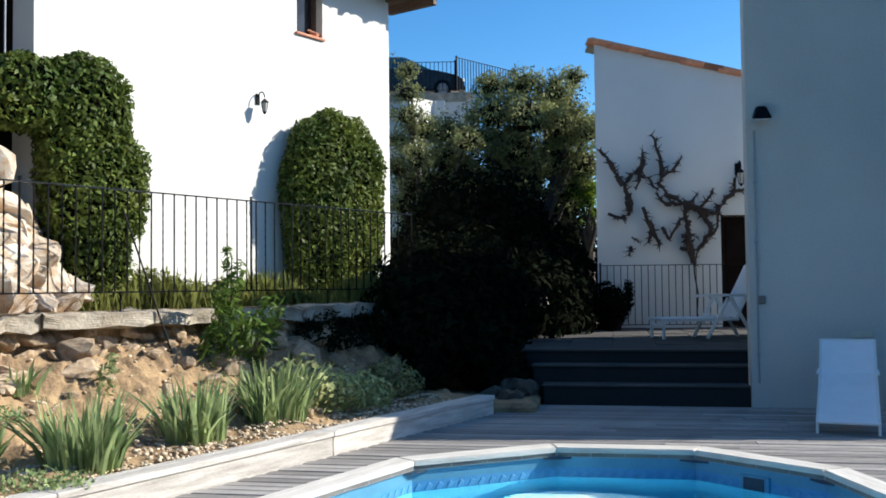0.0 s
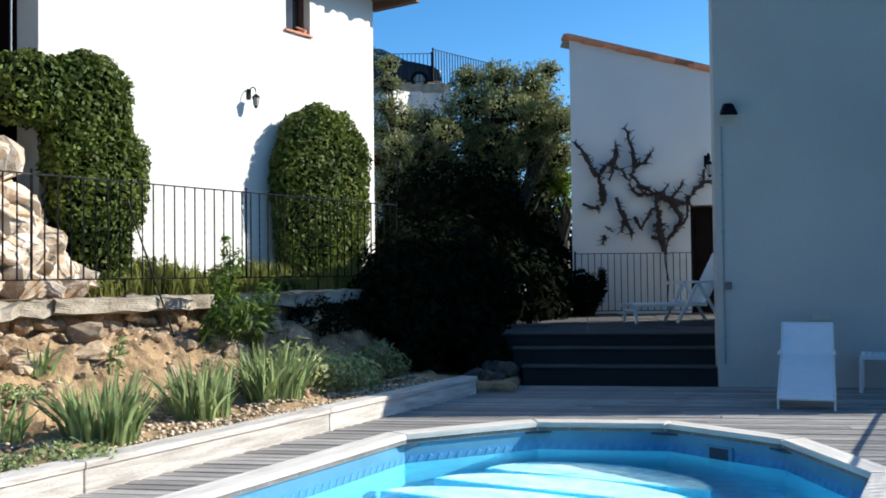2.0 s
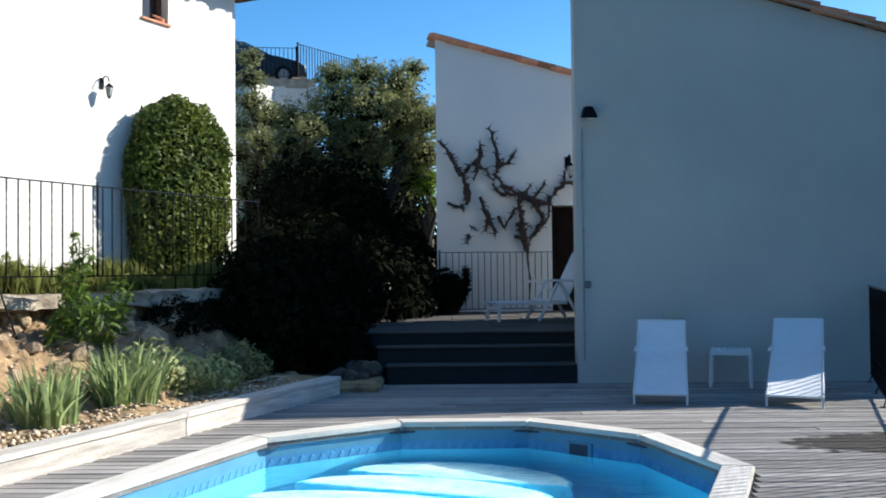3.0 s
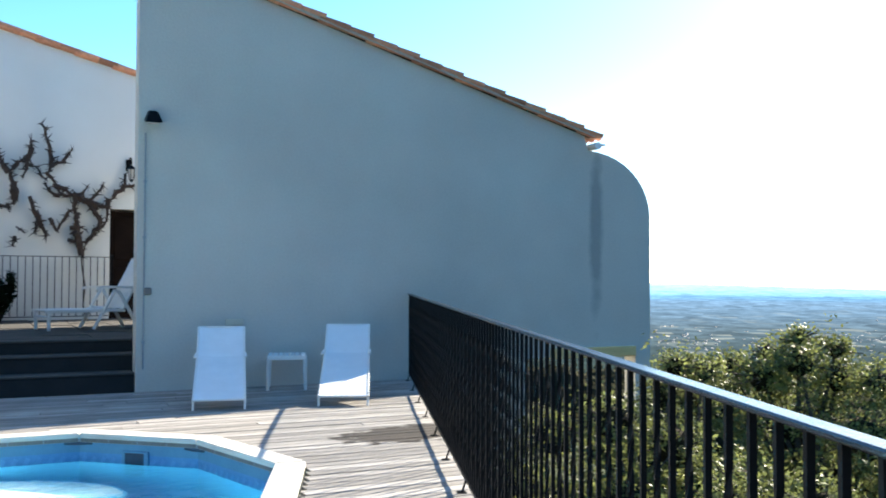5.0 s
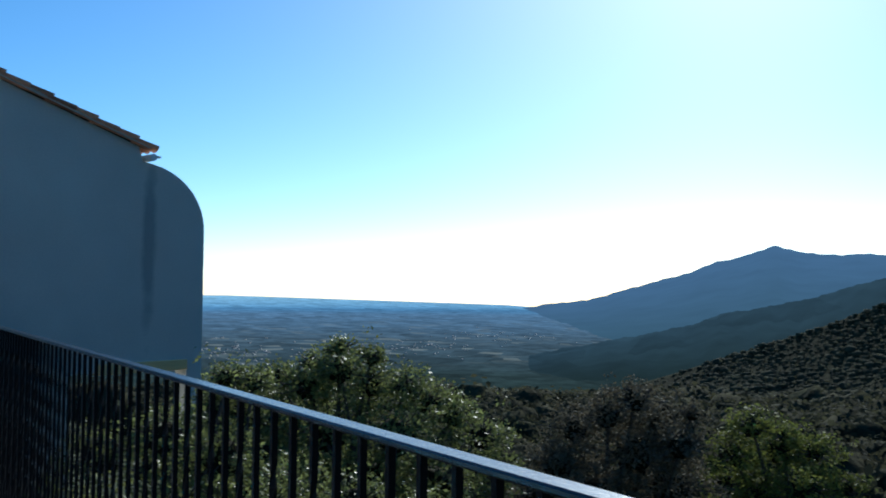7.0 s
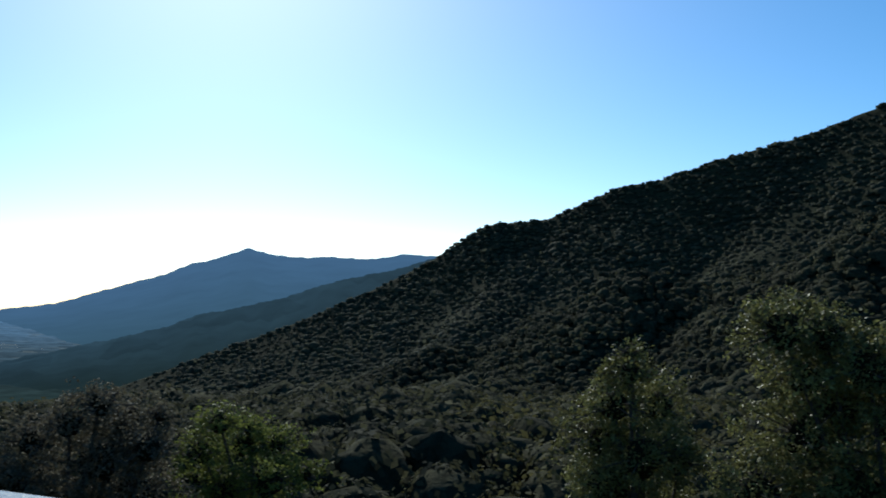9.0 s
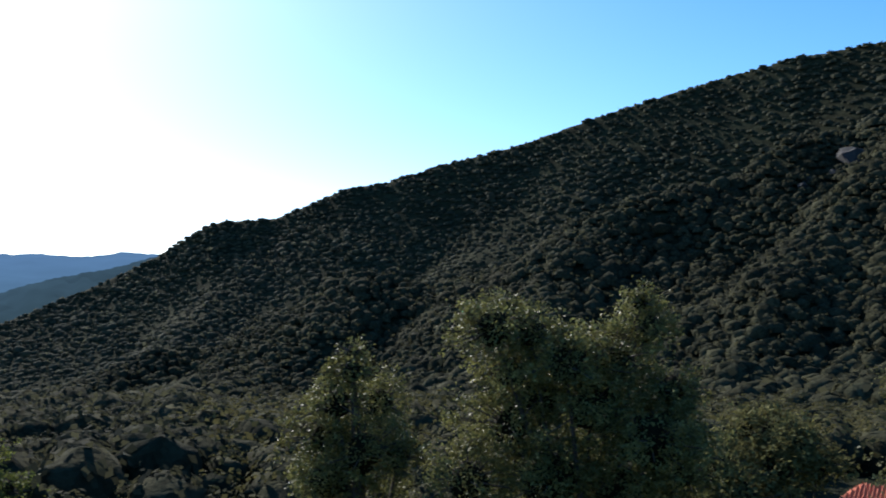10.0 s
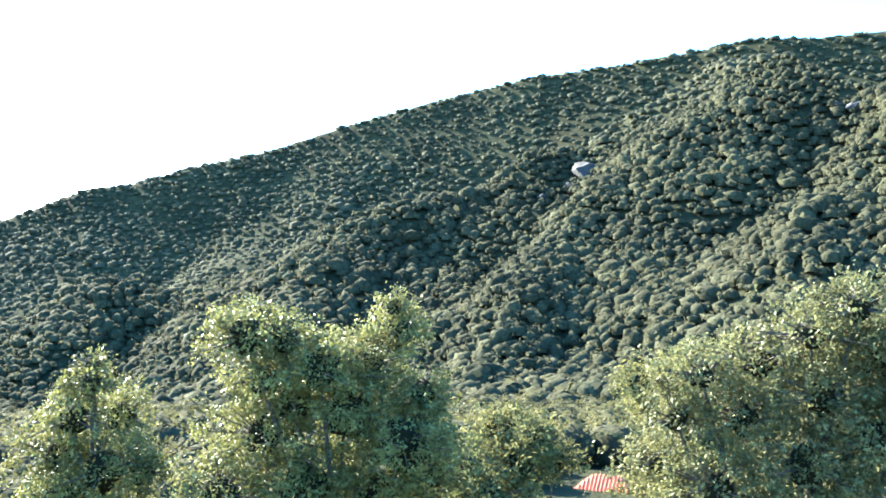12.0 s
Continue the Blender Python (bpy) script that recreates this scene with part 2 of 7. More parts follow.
# Shade is in these colours; treads stay paler than risers, as skylight falls.
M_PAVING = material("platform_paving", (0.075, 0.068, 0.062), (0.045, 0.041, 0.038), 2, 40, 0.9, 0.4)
M_STEP = material("shaded_riser", (0.015, 0.015, 0.016), (0.009, 0.009, 0.010), 3, 40, 0.85, 0.3)
M_DARK = material("dark_wood_and_shade", (0.016, 0.009, 0.007), (0.009, 0.005, 0.004), 4, 40, 0.7, 0.2, gloss=0.08)
M_WOOD = material("eave_wood", (0.16, 0.09, 0.055), (0.09, 0.05, 0.03), 4, 40, 0.7, 0.3, stretch=(1, 6, 6))
M_LINTEL = material("golden_timber", (0.72, 0.50, 0.22), (0.58, 0.39, 0.17), 4, 40, 0.6, 0.2, stretch=(1, 6, 6))
M_GREYPAINT = material("grey_plastic", (0.30, 0.34, 0.36), (0.24, 0.27, 0.29), 4, 40, 0.6, 0.1)
M_BEIGE = material("faded_beige", (0.62, 0.57, 0.46), (0.52, 0.47, 0.38), 6, 60, 0.7, 0.1)
M_GLASS = material("dark_pane", (0.03, 0.035, 0.04), (0.02, 0.022, 0.025), 2, 20, 0.06, 0.0)
M_PANE = material("milky_pane", (0.55, 0.55, 0.52), (0.45, 0.45, 0.43), 8, 40, 0.25, 0.0)
M_LEAF = leaf_material("oak_leaf", (0.228, 0.222, 0.074), (0.075, 0.072, 0.026), 0.5, 0.3, 0.25, 0.1)
M_BRIGHT = leaf_material("sunlit_oak_leaf", (0.235, 0.265, 0.090), (0.085, 0.098, 0.036), 0.42, 0.45, 0.35, 0.2)
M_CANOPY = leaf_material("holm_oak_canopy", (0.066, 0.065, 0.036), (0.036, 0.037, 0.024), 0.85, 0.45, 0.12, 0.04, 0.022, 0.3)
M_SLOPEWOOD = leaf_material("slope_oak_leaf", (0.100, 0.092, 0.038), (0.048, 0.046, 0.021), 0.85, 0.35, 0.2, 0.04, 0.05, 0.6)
# Crest leaves are paler than the canopy: distance haze put into their colour.
M_CREST = leaf_material("crest_haze_leaf", (0.090, 0.092, 0.058), (0.058, 0.060, 0.040), 0.85, 0.5, 0.10, 0.04, 0.022, 0.3)
# Darker copy of the canopy for inner crowns: shade between tufts as colour.
M_UNDER = material("canopy_shade", (0.040, 0.040, 0.023), (0.022, 0.022, 0.014), 0.022, 0.9, 1.0, 1.0, per_island=0.2, gloss=0.02, crowns=1.1)
M_SCRUB = leaf_material("slope_leaf", (0.17, 0.158, 0.06), (0.075, 0.074, 0.03), 0.8, 0.3, 0.3, 0.05)
M_WEED = leaf_material("weed_leaf", (0.30, 0.31, 0.09), (0.13, 0.15, 0.045), 0.7, 0.4, 0.3, 0.05)
M_LAUREL = leaf_material("laurel_leaf", (0.17, 0.21, 0.045), (0.045, 0.080, 0.018), 0.5, 0.3, 0.5, 0.15)
# Leaves darkened almost to black to carry the deep shade round them.
M_SHADE = leaf_material("shade_dark_leaf", (0.011, 0.015, 0.008), (0.005, 0.008, 0.004), 0.9, 0.1, 0.35, 0.02)
M_OLIVE = leaf_material("olive_leaf", (0.37, 0.39, 0.17), (0.12, 0.135, 0.056), 0.5, 0.3, 0.3, 0.1)
M_SPREAD = leaf_material("spreading_oak_leaf", (0.185, 0.182, 0.076), (0.078, 0.076, 0.034), 0.5, 0.3, 0.25, 0.08)
M_YELLOWLEAF = leaf_material("yellow_oak_leaf", (0.20, 0.22, 0.05), (0.09, 0.10, 0.028), 0.6, 0.35, 0.35, 0.06)
M_BROWNLEAF = leaf_material("dry_leaf", (0.17, 0.145, 0.10), (0.09, 0.08, 0.05), 0.75, 0.25, 0.35, 0.08)
M_IRIS = leaf_material("iris_leaf", (0.42, 0.50, 0.23), (0.15, 0.22, 0.09), 0.45, 0.4, 0.5)
M_VARIEGATED = leaf_material("variegated_leaf", (0.58, 0.58, 0.30), (0.32, 0.38, 0.14), 0.55, 0.35)
M_SAPLING = leaf_material("sapling_leaf", (0.16, 0.24, 0.045), (0.075, 0.13, 0.025), 0.45, 0.35)
M_FRESH = leaf_material("fresh_leaf", (0.30, 0.40, 0.05), (0.16, 0.24, 0.03), 0.5, 0.45, 0.3, 0.1)
M_VINE = material("bare_vine", (0.075, 0.046, 0.034), (0.034, 0.021, 0.016), 6, 50, 0.9, 0.6)
M_GRASS = material("scrub_ground", (0.050, 0.058, 0.026), (0.030, 0.038, 0.016), 0.02, 1.2, 0.95, 0.6, gloss=0.1)
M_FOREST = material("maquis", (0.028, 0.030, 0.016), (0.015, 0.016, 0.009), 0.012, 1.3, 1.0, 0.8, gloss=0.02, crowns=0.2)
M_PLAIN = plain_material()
# Range and foothill have their haze painted into the glow colours.
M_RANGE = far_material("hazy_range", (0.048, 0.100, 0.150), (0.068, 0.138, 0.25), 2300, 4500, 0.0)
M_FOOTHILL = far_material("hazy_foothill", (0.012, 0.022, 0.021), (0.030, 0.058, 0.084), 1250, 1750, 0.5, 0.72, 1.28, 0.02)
M_TOWN = material("town_wall", (0.34, 0.34, 0.34), (0.22, 0.19, 0.17), 0.05, 1, 0.9, 0, per_island=0.3)
# Dark solid cores paint the shade inside the tree crowns.
M_INNER = material("crown_shade_core", (0.022, 0.019, 0.009), (0.010, 0.009, 0.005), 3, 14, 1.0, 0.9, gloss=0.1)
M_BARK = material("bark", (0.075, 0.06, 0.048), (0.04, 0.032, 0.026), 6, 40, 0.9, 0.6)
M_SLING = material("white_sling", (0.80, 0.82, 0.84), (0.74, 0.76, 0.78), 6, 200, 0.7, 0.1)
M_PLASTIC = material("white_plastic", (0.80, 0.80, 0.78), (0.72, 0.72, 0.70), 4, 60, 0.45, 0.03)
M_POOL = material("pool_liner", (0.20, 0.76, 0.97), (0.15, 0.69, 0.94), 2, 30, 0.5, 0.0)
# White patches in the tread colour stand for rippling sunlight under water.
M_SUNTREAD = material("pool_step", (0.90, 0.95, 0.96), (0.34, 0.76, 0.94), 3.0, 16, 0.5, 0.0, stretch=(2.2, 1, 1))
M_FRIEZE = material("pool_frieze", (0.07, 0.31, 0.55), (0.05, 0.24, 0.46), 6, 30, 0.5, 0.0)
M_CORD = material("frieze_cord", (0.085, 0.345, 0.585), (0.065, 0.28, 0.51), 6, 30, 0.5, 0.0)
# Shadow under the coping put into edge-piece colour; junction box shares this grey.
M_EDGE_BOX = material("edge_shade_box_grey", (0.24, 0.22, 0.20), (0.13, 0.12, 0.11), 3, 30, 0.9, 0.3)
# Upper liner strip darkened for shade under the coping; skimmer frame shares it.
M_LINERTOP = material("dull_shade_blue", (0.09, 0.30, 0.44), (0.07, 0.25, 0.38), 3, 30, 0.6, 0.0)
M_MOUTH = material("skimmer_mouth", (0.02, 0.06, 0.10), (0.012, 0.04, 0.07), 6, 30, 0.5, 0.0)
M_WATER = water_material()
M_YELLOW = material("yellow_cloth", (0.55, 0.45, 0.18), (0.42, 0.34, 0.13), 4, 80, 0.9, 0.3)
M_CAR = material("dark_car_paint", (0.02, 0.025, 0.035), (0.015, 0.02, 0.03), 2, 20, 0.15, 0.0)
M_BLUECAR = material("car_glass", (0.05, 0.15, 0.20), (0.03, 0.09, 0.12), 2, 20, 0.08, 0.0)


# ---------------------------------------------------------------- building helpers
def axis(x, y, az, z=0.0):
    """A frame whose x runs along the compass azimuth az, y to its left, z up."""
    return pose(x, y, z, 0, 0, 90 - az)


def mesh_object(name, bm, mat, parent=None, label="", place=None):
    me = bpy.data.meshes.new(name)
    bm.to_mesh(me)
    bm.free()
    me.materials.append(mat)
    ob = new(name, me)
    if parent is not None:
        ob.parent = parent
    if place is not None:
        ob.matrix_basis = place
    if label:
        ob["label"] = label
    return ob


def part(name, bm, mat, parent, label="", place=None):
    return mesh_object(name, bm, mat, parent, label, place)


def thing(name, label, category, place=None, group="", kind=""):
    ob = new(name)
    ob.empty_display_size = 0.1
    if place is not None:
        ob.matrix_basis = place
    return tagged(ob, label, category, group, kind)


def add_box(bm, x0, x1, y0, y1, z0, z1, bevel=0.0, m=None):
    made = bmesh.ops.create_cube(bm, size=1.0)
    vs = made["verts"]
    for v in vs:
        v.co = Vector((x0 + (v.co.x + 0.5) * (x1 - x0), y0 + (v.co.y + 0.5) * (y1 - y0), z0 + (v.co.z + 0.5) * (z1 - z0)))
    if bevel:
        edges = list({e for v in vs for e in v.link_edges})
        out = bmesh.ops.bevel(bm, geom=edges, offset=bevel, segments=1, affect="EDGES")
        vs = list({v for f in out["faces"] for v in f.verts} | {v for v in vs if v.is_valid})
    if m is not None:
        bmesh.ops.transform(bm, matrix=m, verts=vs)
    return vs


def box(x0, x1, y0, y1, z0, z1, bevel=0.0):
    bm = bmesh.new()
    add_box(bm, x0, x1, y0, y1, z0, z1, bevel)
    return bm


def prism(points, y0, y1):
    """An outline in x and z, drawn out along y."""
    bm = bmesh.new()
    front = [bm.verts.new((x, y0, z)) for x, z in points]
    back = [bm.verts.new((x, y1, z)) for x, z in points]
    bm.faces.new(front)
    bm.faces.new(back[::-1])
    for a in range(len(points)):
        b = (a + 1) % len(points)
        bm.faces.new((front[b], front[a], back[a], back[b]))
    bmesh.ops.recalc_face_normals(bm, faces=bm.faces)
    return bm


def slab(points, z0, z1):
    """An outline in x and y, drawn out along z."""
    bm = bmesh.new()
    low = [bm.verts.new((x, y, z0)) for x, y in points]
    top = [bm.verts.new((x, y, z1)) for x, y in points]
    bm.faces.new(low[::-1])
    bm.faces.new(top)
    for a in range(len(points)):
        b = (a + 1) % len(points)
        bm.faces.new((low[a], low[b], top[b], top[a]))
    bmesh.ops.recalc_face_normals(bm, faces=bm.faces)
    return bm


def add_rod(bm, a, b, r0, r1=None, sides=6):
    a, b = Vector(a), Vector(b)
    r1 = r0 if r1 is None else r1
    turn = (b - a).to_track_quat("Z", "Y").to_matrix()
    rings = []
    for p, r in ((a, r0), (b, r1)):
        rings.append([bm.verts.new(p + turn @ Vector((r * math.cos(k * math.tau / sides), r * math.sin(k * math.tau / sides), 0))) for k in range(sides)])
    for k in range(sides):
        j = (k + 1) % sides
        bm.faces.new((rings[0][k], rings[0][j], rings[1][j], rings[1][k]))
    bm.faces.new(rings[0][::-1])
    bm.faces.new(rings[1])


def rod(a, b, r0, r1=None, sides=6):
    bm = bmesh.new()
    add_rod(bm, a, b, r0, r1, sides)
    return bm


def raw_mesh(name, verts, faces, mat, parent=None, label="", smooth=False):
    """A mesh from numpy arrays: verts (n, 3), faces (m, k)."""
    me = bpy.data.meshes.new(name)
    k = faces.shape[1]
    me.vertices.add(len(verts))
    me.vertices.foreach_set("co", np.ascontiguousarray(verts, np.float32).ravel())
    me.loops.add(faces.size)
    me.loops.foreach_set("vertex_index", np.ascontiguousarray(faces, np.int32).ravel())
    me.polygons.add(len(faces))
    me.polygons.foreach_set("loop_start", np.arange(0, faces.size, k, dtype=np.int32))
    me.polygons.foreach_set("loop_total", np.full(len(faces), k, np.int32))
    if smooth:
        me.polygons.foreach_set("use_smooth", np.ones(len(faces), bool))
    me.update(calc_edges=True)
    me.validate()
    me.materials.append(mat)
    ob = new(name, me)
    if parent is not None:
        ob.parent = parent
    if label:
        ob["label"] = label
    return ob


def icosphere(level):
    bm = bmesh.new()
    bmesh.ops.create_icosphere(bm, subdivisions=level, radius=1.0)
    v = np.array([p.co[:] for p in bm.verts])
    f = np.array([[p.index for p in q.verts] for q in bm.faces])
    bm.free()
    return v, f


rng = np.random.default_rng(7)


def leaf_quads(points, normals, size, slim=0.5, jitter=0.6):
    """Small pointed leaves at the points, facing about along the normals."""
    n = len(points)
    normals = normals + jitter * rng.normal(size=(n, 3))
    normals /= np.linalg.norm(normals, axis=1, keepdims=True) + 1e-9
    other = rng.normal(size=(n, 3))
    along = np.cross(normals, other)
    along /= np.linalg.norm(along, axis=1, keepdims=True) + 1e-9
    side = np.cross(normals, along)
    s = size * rng.uniform(0.6, 1.3, (n, 1))
    verts = np.stack([points - along * s, points + side * s * slim + normals * s * 0.15, points + along * s, points - side * s * slim + normals * s * 0.15], 1).reshape(-1, 3)
    return verts, np.arange(4 * n).reshape(-1, 4)


def in_blobs(blobs, count, shell=0.55):
    """Points in the outer part of several ellipsoids (x, y, z, rx, ry, rz), and the ways outwards."""
    blobs = np.asarray(blobs, float)
    weight = (blobs[:, 3] * blobs[:, 4] * blobs[:, 5]) ** (2 / 3)
    pick = rng.choice(len(blobs), count, p=weight / weight.sum())
    way = rng.normal(size=(count, 3))
    way /= np.linalg.norm(way, axis=1, keepdims=True)
    lump = 1 + 0.18 * np.sin(way[:, :1] * 7 + pick[:, None]) * np.sin(way[:, 1:2] * 6 + 2 * pick[:, None]) * np.sin(way[:, 2:] * 8)
    far = rng.uniform(shell, 1.0, (count, 1)) ** 0.6 * lump
    return blobs[pick, :3] + way * far * blobs[pick, 3:], way


def crown(blobs, count, size, slim=0.5, shell=0.55):
    points, way = in_blobs(blobs, count, shell)
    return leaf_quads(points, way, size, slim)


def sprays(blobs, count, size, slim=0.5, each=9, spread=3.2, stray=0.06):
    """Leaves in small sprays over uneven lobes, turned every way but mostly upwards."""
    n = max(1, count // each)
    points, way = in_blobs(blobs, n, 0.55)
    out = rng.uniform(size=(n, 1)) < stray
    points = points + way * out * rng.uniform(0.5, 2.2, (n, 1)) * size * 4
    p = np.repeat(points, each, 0) + rng.normal(size=(n * each, 3)) * size * spread * np.array([0.55, 0.55, 0.42])
    up = np.repeat(way, each, 0) * 0.5 + np.array([0, 0, 0.5])
    return leaf_quads(p, up, size, slim, 0.75)


def tree(name, label, x, y, ground, top, spread, leaves, size, mat, slim=0.5, tufts=14, seed=1, low=0.32):
    """A trunk with limbs and an uneven crown of many leafy tufts."""
    r = np.random.default_rng(seed)
    t = thing(name, label, "tree", pose(x, y, ground))
    h = top - ground
    bm = bmesh.new()
    fork = Vector((0, 0, h * 0.35))
    add_rod(bm, (0, 0, -0.3), fork, 0.05 * h ** 0.8, 0.035 * h ** 0.8, 8)
    blobs = []
    tufts = int(tufts * 3.2)
    for k in range(tufts):
        a = k * 2.4 + r.uniform(-0.5, 0.5)
        f = low + (0.97 - low) * (k + 0.5) / tufts
        wide = math.sqrt(max(0.05, 1 - ((f - 0.58) / 0.47) ** 2))
        d = spread * wide * math.sqrt(r.uniform(0.02, 1.0)) * 0.9
        rr = spread * r.uniform(0.17, 0.31)
        tip = Vector((d * math.cos(a), d * math.sin(a), h * f - rr * 0.8))
        if k % 3 == 0:
            mid = fork.lerp(tip, 0.6) + Vector((0, 0, 0.05 * h))
            add_rod(bm, fork, mid, 0.018 * h ** 0.8, 0.010 * h ** 0.8, 5)
            add_rod(bm, mid, tip, 0.010 * h ** 0.8, 0.004 * h, 5)
        blobs.append((*tip, rr, rr, rr * 0.85))
    part("trunk", bm, M_BARK, t)
    core = np.array(blobs)
    v, f = icosphere(2)
    bump = 1 + 0.15 * r.normal(size=(len(core), len(v), 1)).clip(-2, 2)
    cv = core[:, None, :3] + v[None] * bump * core[:, None, 3:] * 0.62
    raw_mesh("crown_shade_core", cv.reshape(-1, 3), (f[None] + (np.arange(len(core)) * len(v))[:, None, None]).reshape(-1, 3), M_INNER, t)
    v, f = sprays(blobs, int(leaves * 2.2), size, slim)
    raw_mesh("crown", v, f, mat, t)
    return t


# ---------------------------------------------------------------- the plan
WALL = axis(3.90, 11.76, 100.7)      # foot of the grey gable wall, x along it
HOUSE = axis(-0.43, 14.71, 37.0)     # front of the white house, x = 0 at its far corner
TERRACE = axis(-3.40, 8.90, 37.0)    # iron fence on the garden terrace
RAIL = axis(0.69, -0.42, 31.0)       # balcony rail, y towards the pool
POOL = axis(-2.10, 1.22, 31.0)       # long axis of the pool, x along it
BACK = axis(3.15, 18.60, 92.0)       # back house with the climbing plant

# ---------------------------------------------------------------- terrain
SKYLINE = [(55, -9.0), (71, -6.4), (76.5, -4.6), (80.5, -3.2), (84.5, -1.75), (88.5, -0.1), (92.5, 1.85), (96.15, 4.2), (99.85, 4.55), (104.15, 6.4), (106.55, 6.75), (109.55, 7.7), (114.55, 8.95), (118.55, 10.3), (123.55, 11.7), (130.05, 13.15), (135.55, 13.65), (141.55, 14.4), (144.0, 14.6), (146.55, 14.25), (150.55, 14.25), (170.55, 13.1), (210.55, 9.1), (260.55, 5.1)]
FOOTHILL = [(64, -4.9), (68, -3.7), (72, -2.9), (75.5, -2.2), (77.5, -1.72), (79.2, -1.05), (80.8, -0.82), (82.5, -0.45), (84.2, -0.08), (85.6, 0.42), (87.6, 0.98), (90.4, 1.5), (93.1, 2.25), (96, 3.0), (104, 3.4)]
SPUR = [(55, -9.5), (74, -8.5), (85, -5.6), (92.5, -3.78), (99.5, -1.58), (107.5, 0.82), (115.0, 2.92), (121.5, 4.62), (126.9, 6.12), (132.5, 9.22), (136.9, 11.82), (141.5, 14.12), (146.5, 12.4), (150.5, 11.8), (170.5, 9.22), (210.5, 4.22), (260.5, 0.22)]
RANGE = [(64.0, -2.4), (66.0, -1.3), (67.5, -0.92), (69.0, -0.66), (71.37, -0.40), (74.37, 0.48), (77.27, 1.28), (78.77, 1.93), (79.87, 2.08), (80.77, 2.43), (81.92, 2.83), (83.17, 2.48), (84.57, 2.28), (86.57, 2.33), (88.97, 2.18), (91.37, 2.48), (93.57, 2.33), (98.57, 1.73), (110.57, 0.13)]
EYE_Z = 1.4


def smooth(a, b, x):
    t = np.clip((x - a) / (b - a), 0, 1)
    return t * t * (3 - 2 * t)


def wobble(x, y, size, seed=0.0):
    x, y = x / size, y / size
    return (np.sin(x * 1.7 + seed) * np.cos(y * 1.3 - seed) + np.sin(x * 0.9 - y * 1.9 + 2 * seed) + 0.6 * np.sin(2.7 * x + 2.1 * y + seed)) / 2.6


def hill(az, r, line, foot, top, low, bend=0.85):
    """Height of a hillside that rises from the radius foot to its crest at the radius top."""
    crest = np.interp(az, [a for a, _ in line], [e for _, e in line])
    s = np.clip((r - foot) / (top - foot), 0, 1)
    el = low + (crest - low) * s ** bend
    z = EYE_Z + r * np.tan(np.radians(el))
    past = np.clip(r - top, 0, None)
    return z - 0.35 * past


def ground_height(x, y):
    r = np.hypot(x, y)
    az = np.degrees(np.arctan2(x, y)) % 360
    plain = -14.0 - 110.0 * smooth(30, 1000, r)
    side = (az > 55) & (az < 265)
    foot = np.interp(az, [60, 92, 120, 145, 260], [700, 420, 240, 150, 150])
    top = np.interp(az, [60, 92, 120, 145, 260], [1000, 1000, 900, 780, 780])
    back = hill(az, r, SKYLINE, foot, top, -9.0, 1.7)
    foot2 = np.interp(az, [60, 99, 120, 145, 260], [500, 330, 210, 140, 140])
    top2 = np.interp(az, [60, 99, 120, 141, 150, 260], [800, 620, 560, 690, 560, 560])
    front = hill(az, r, SPUR, foot2, top2, -10.0)
    low_hills = plain + 9 * wobble(x, y, 170, 0.6) * smooth(400, 900, r)
    h = np.maximum(low_hills, np.where(side, np.maximum(back, front), -999))
    ribs = wobble(x, y, 62, 1.0) + 0.55 * wobble(x, y, 27, 4.0)
    # spurs and gullies that climb the slope aslant
    fold = np.sin((az - 0.045 * r) * 0.34 + 2.0 * wobble(x, y, 210, 2.0)) + 0.35 * np.sin((az - 0.03 * r) * 0.8 + 1.1 + 2.2 * wobble(x, y, 85, 5.0))
    h = h + (5.0 * ribs + np.where(side, 8.5, 0.0) * fold * smooth(80, 96, az)) * smooth(180, 420, r) * smooth(1.0, 0.8, r / top)
    u = 0.857 * x - 0.515 * y
    near = -1.9 - 0.38 * np.clip(u - 0.8, 0, 60)
    near = np.maximum(near, -19.0)
    up = np.clip(-u - 5.0, 0, 30) * 0.16
    near = np.where(u < 0.8, -1.9 + up * smooth(0, 6, y), near)
    near = near + 0.3 * wobble(x, y, 5, 3.0) * smooth(2, 8, u)
    k = smooth(45, 130, r)
    return near * (1 - k) + h * k


def polar_sheet(radii, turns, height):
    rr, aa = np.meshgrid(radii, turns, indexing="ij")
    x, y = rr * np.sin(aa), rr * np.cos(aa)
    z = height(x, y)
    n, m = rr.shape
    return np.stack([x, y, z], -1).reshape(-1, 3), n, m


def build_ground():
    turns = np.radians(np.concatenate([np.arange(0, 40, 4), np.arange(40, 165, 0.6), np.arange(165, 360, 4)]))
    def below_woods(x, y):
        r, az = np.hypot(x, y), np.degrees(np.arctan2(x, y)) % 360
        return ground_height(x, y) - 14.0 * smooth(50, 110, r) * smooth(1100, 1060, r) * smooth(22, 26, az) * smooth(164, 160, az)

    verts, n, m = polar_sheet(np.concatenate([[0.0], np.geomspace(1.5, 4900, 130)]), turns, below_woods)
    i, j = np.meshgrid(np.arange(n - 1), np.arange(m), indexing="ij")
    j2 = (j + 1) % m
    faces = np.stack([i * m + j, (i + 1) * m + j, (i + 1) * m + j2, i * m + j2], -1).reshape(-1, 4)
    return tagged(raw_mesh("ground", verts, faces, M_GRASS, smooth=True), "scrubby slope falling to a wide valley and rising to wooded hills", "ground", kind="structure")


build_ground()


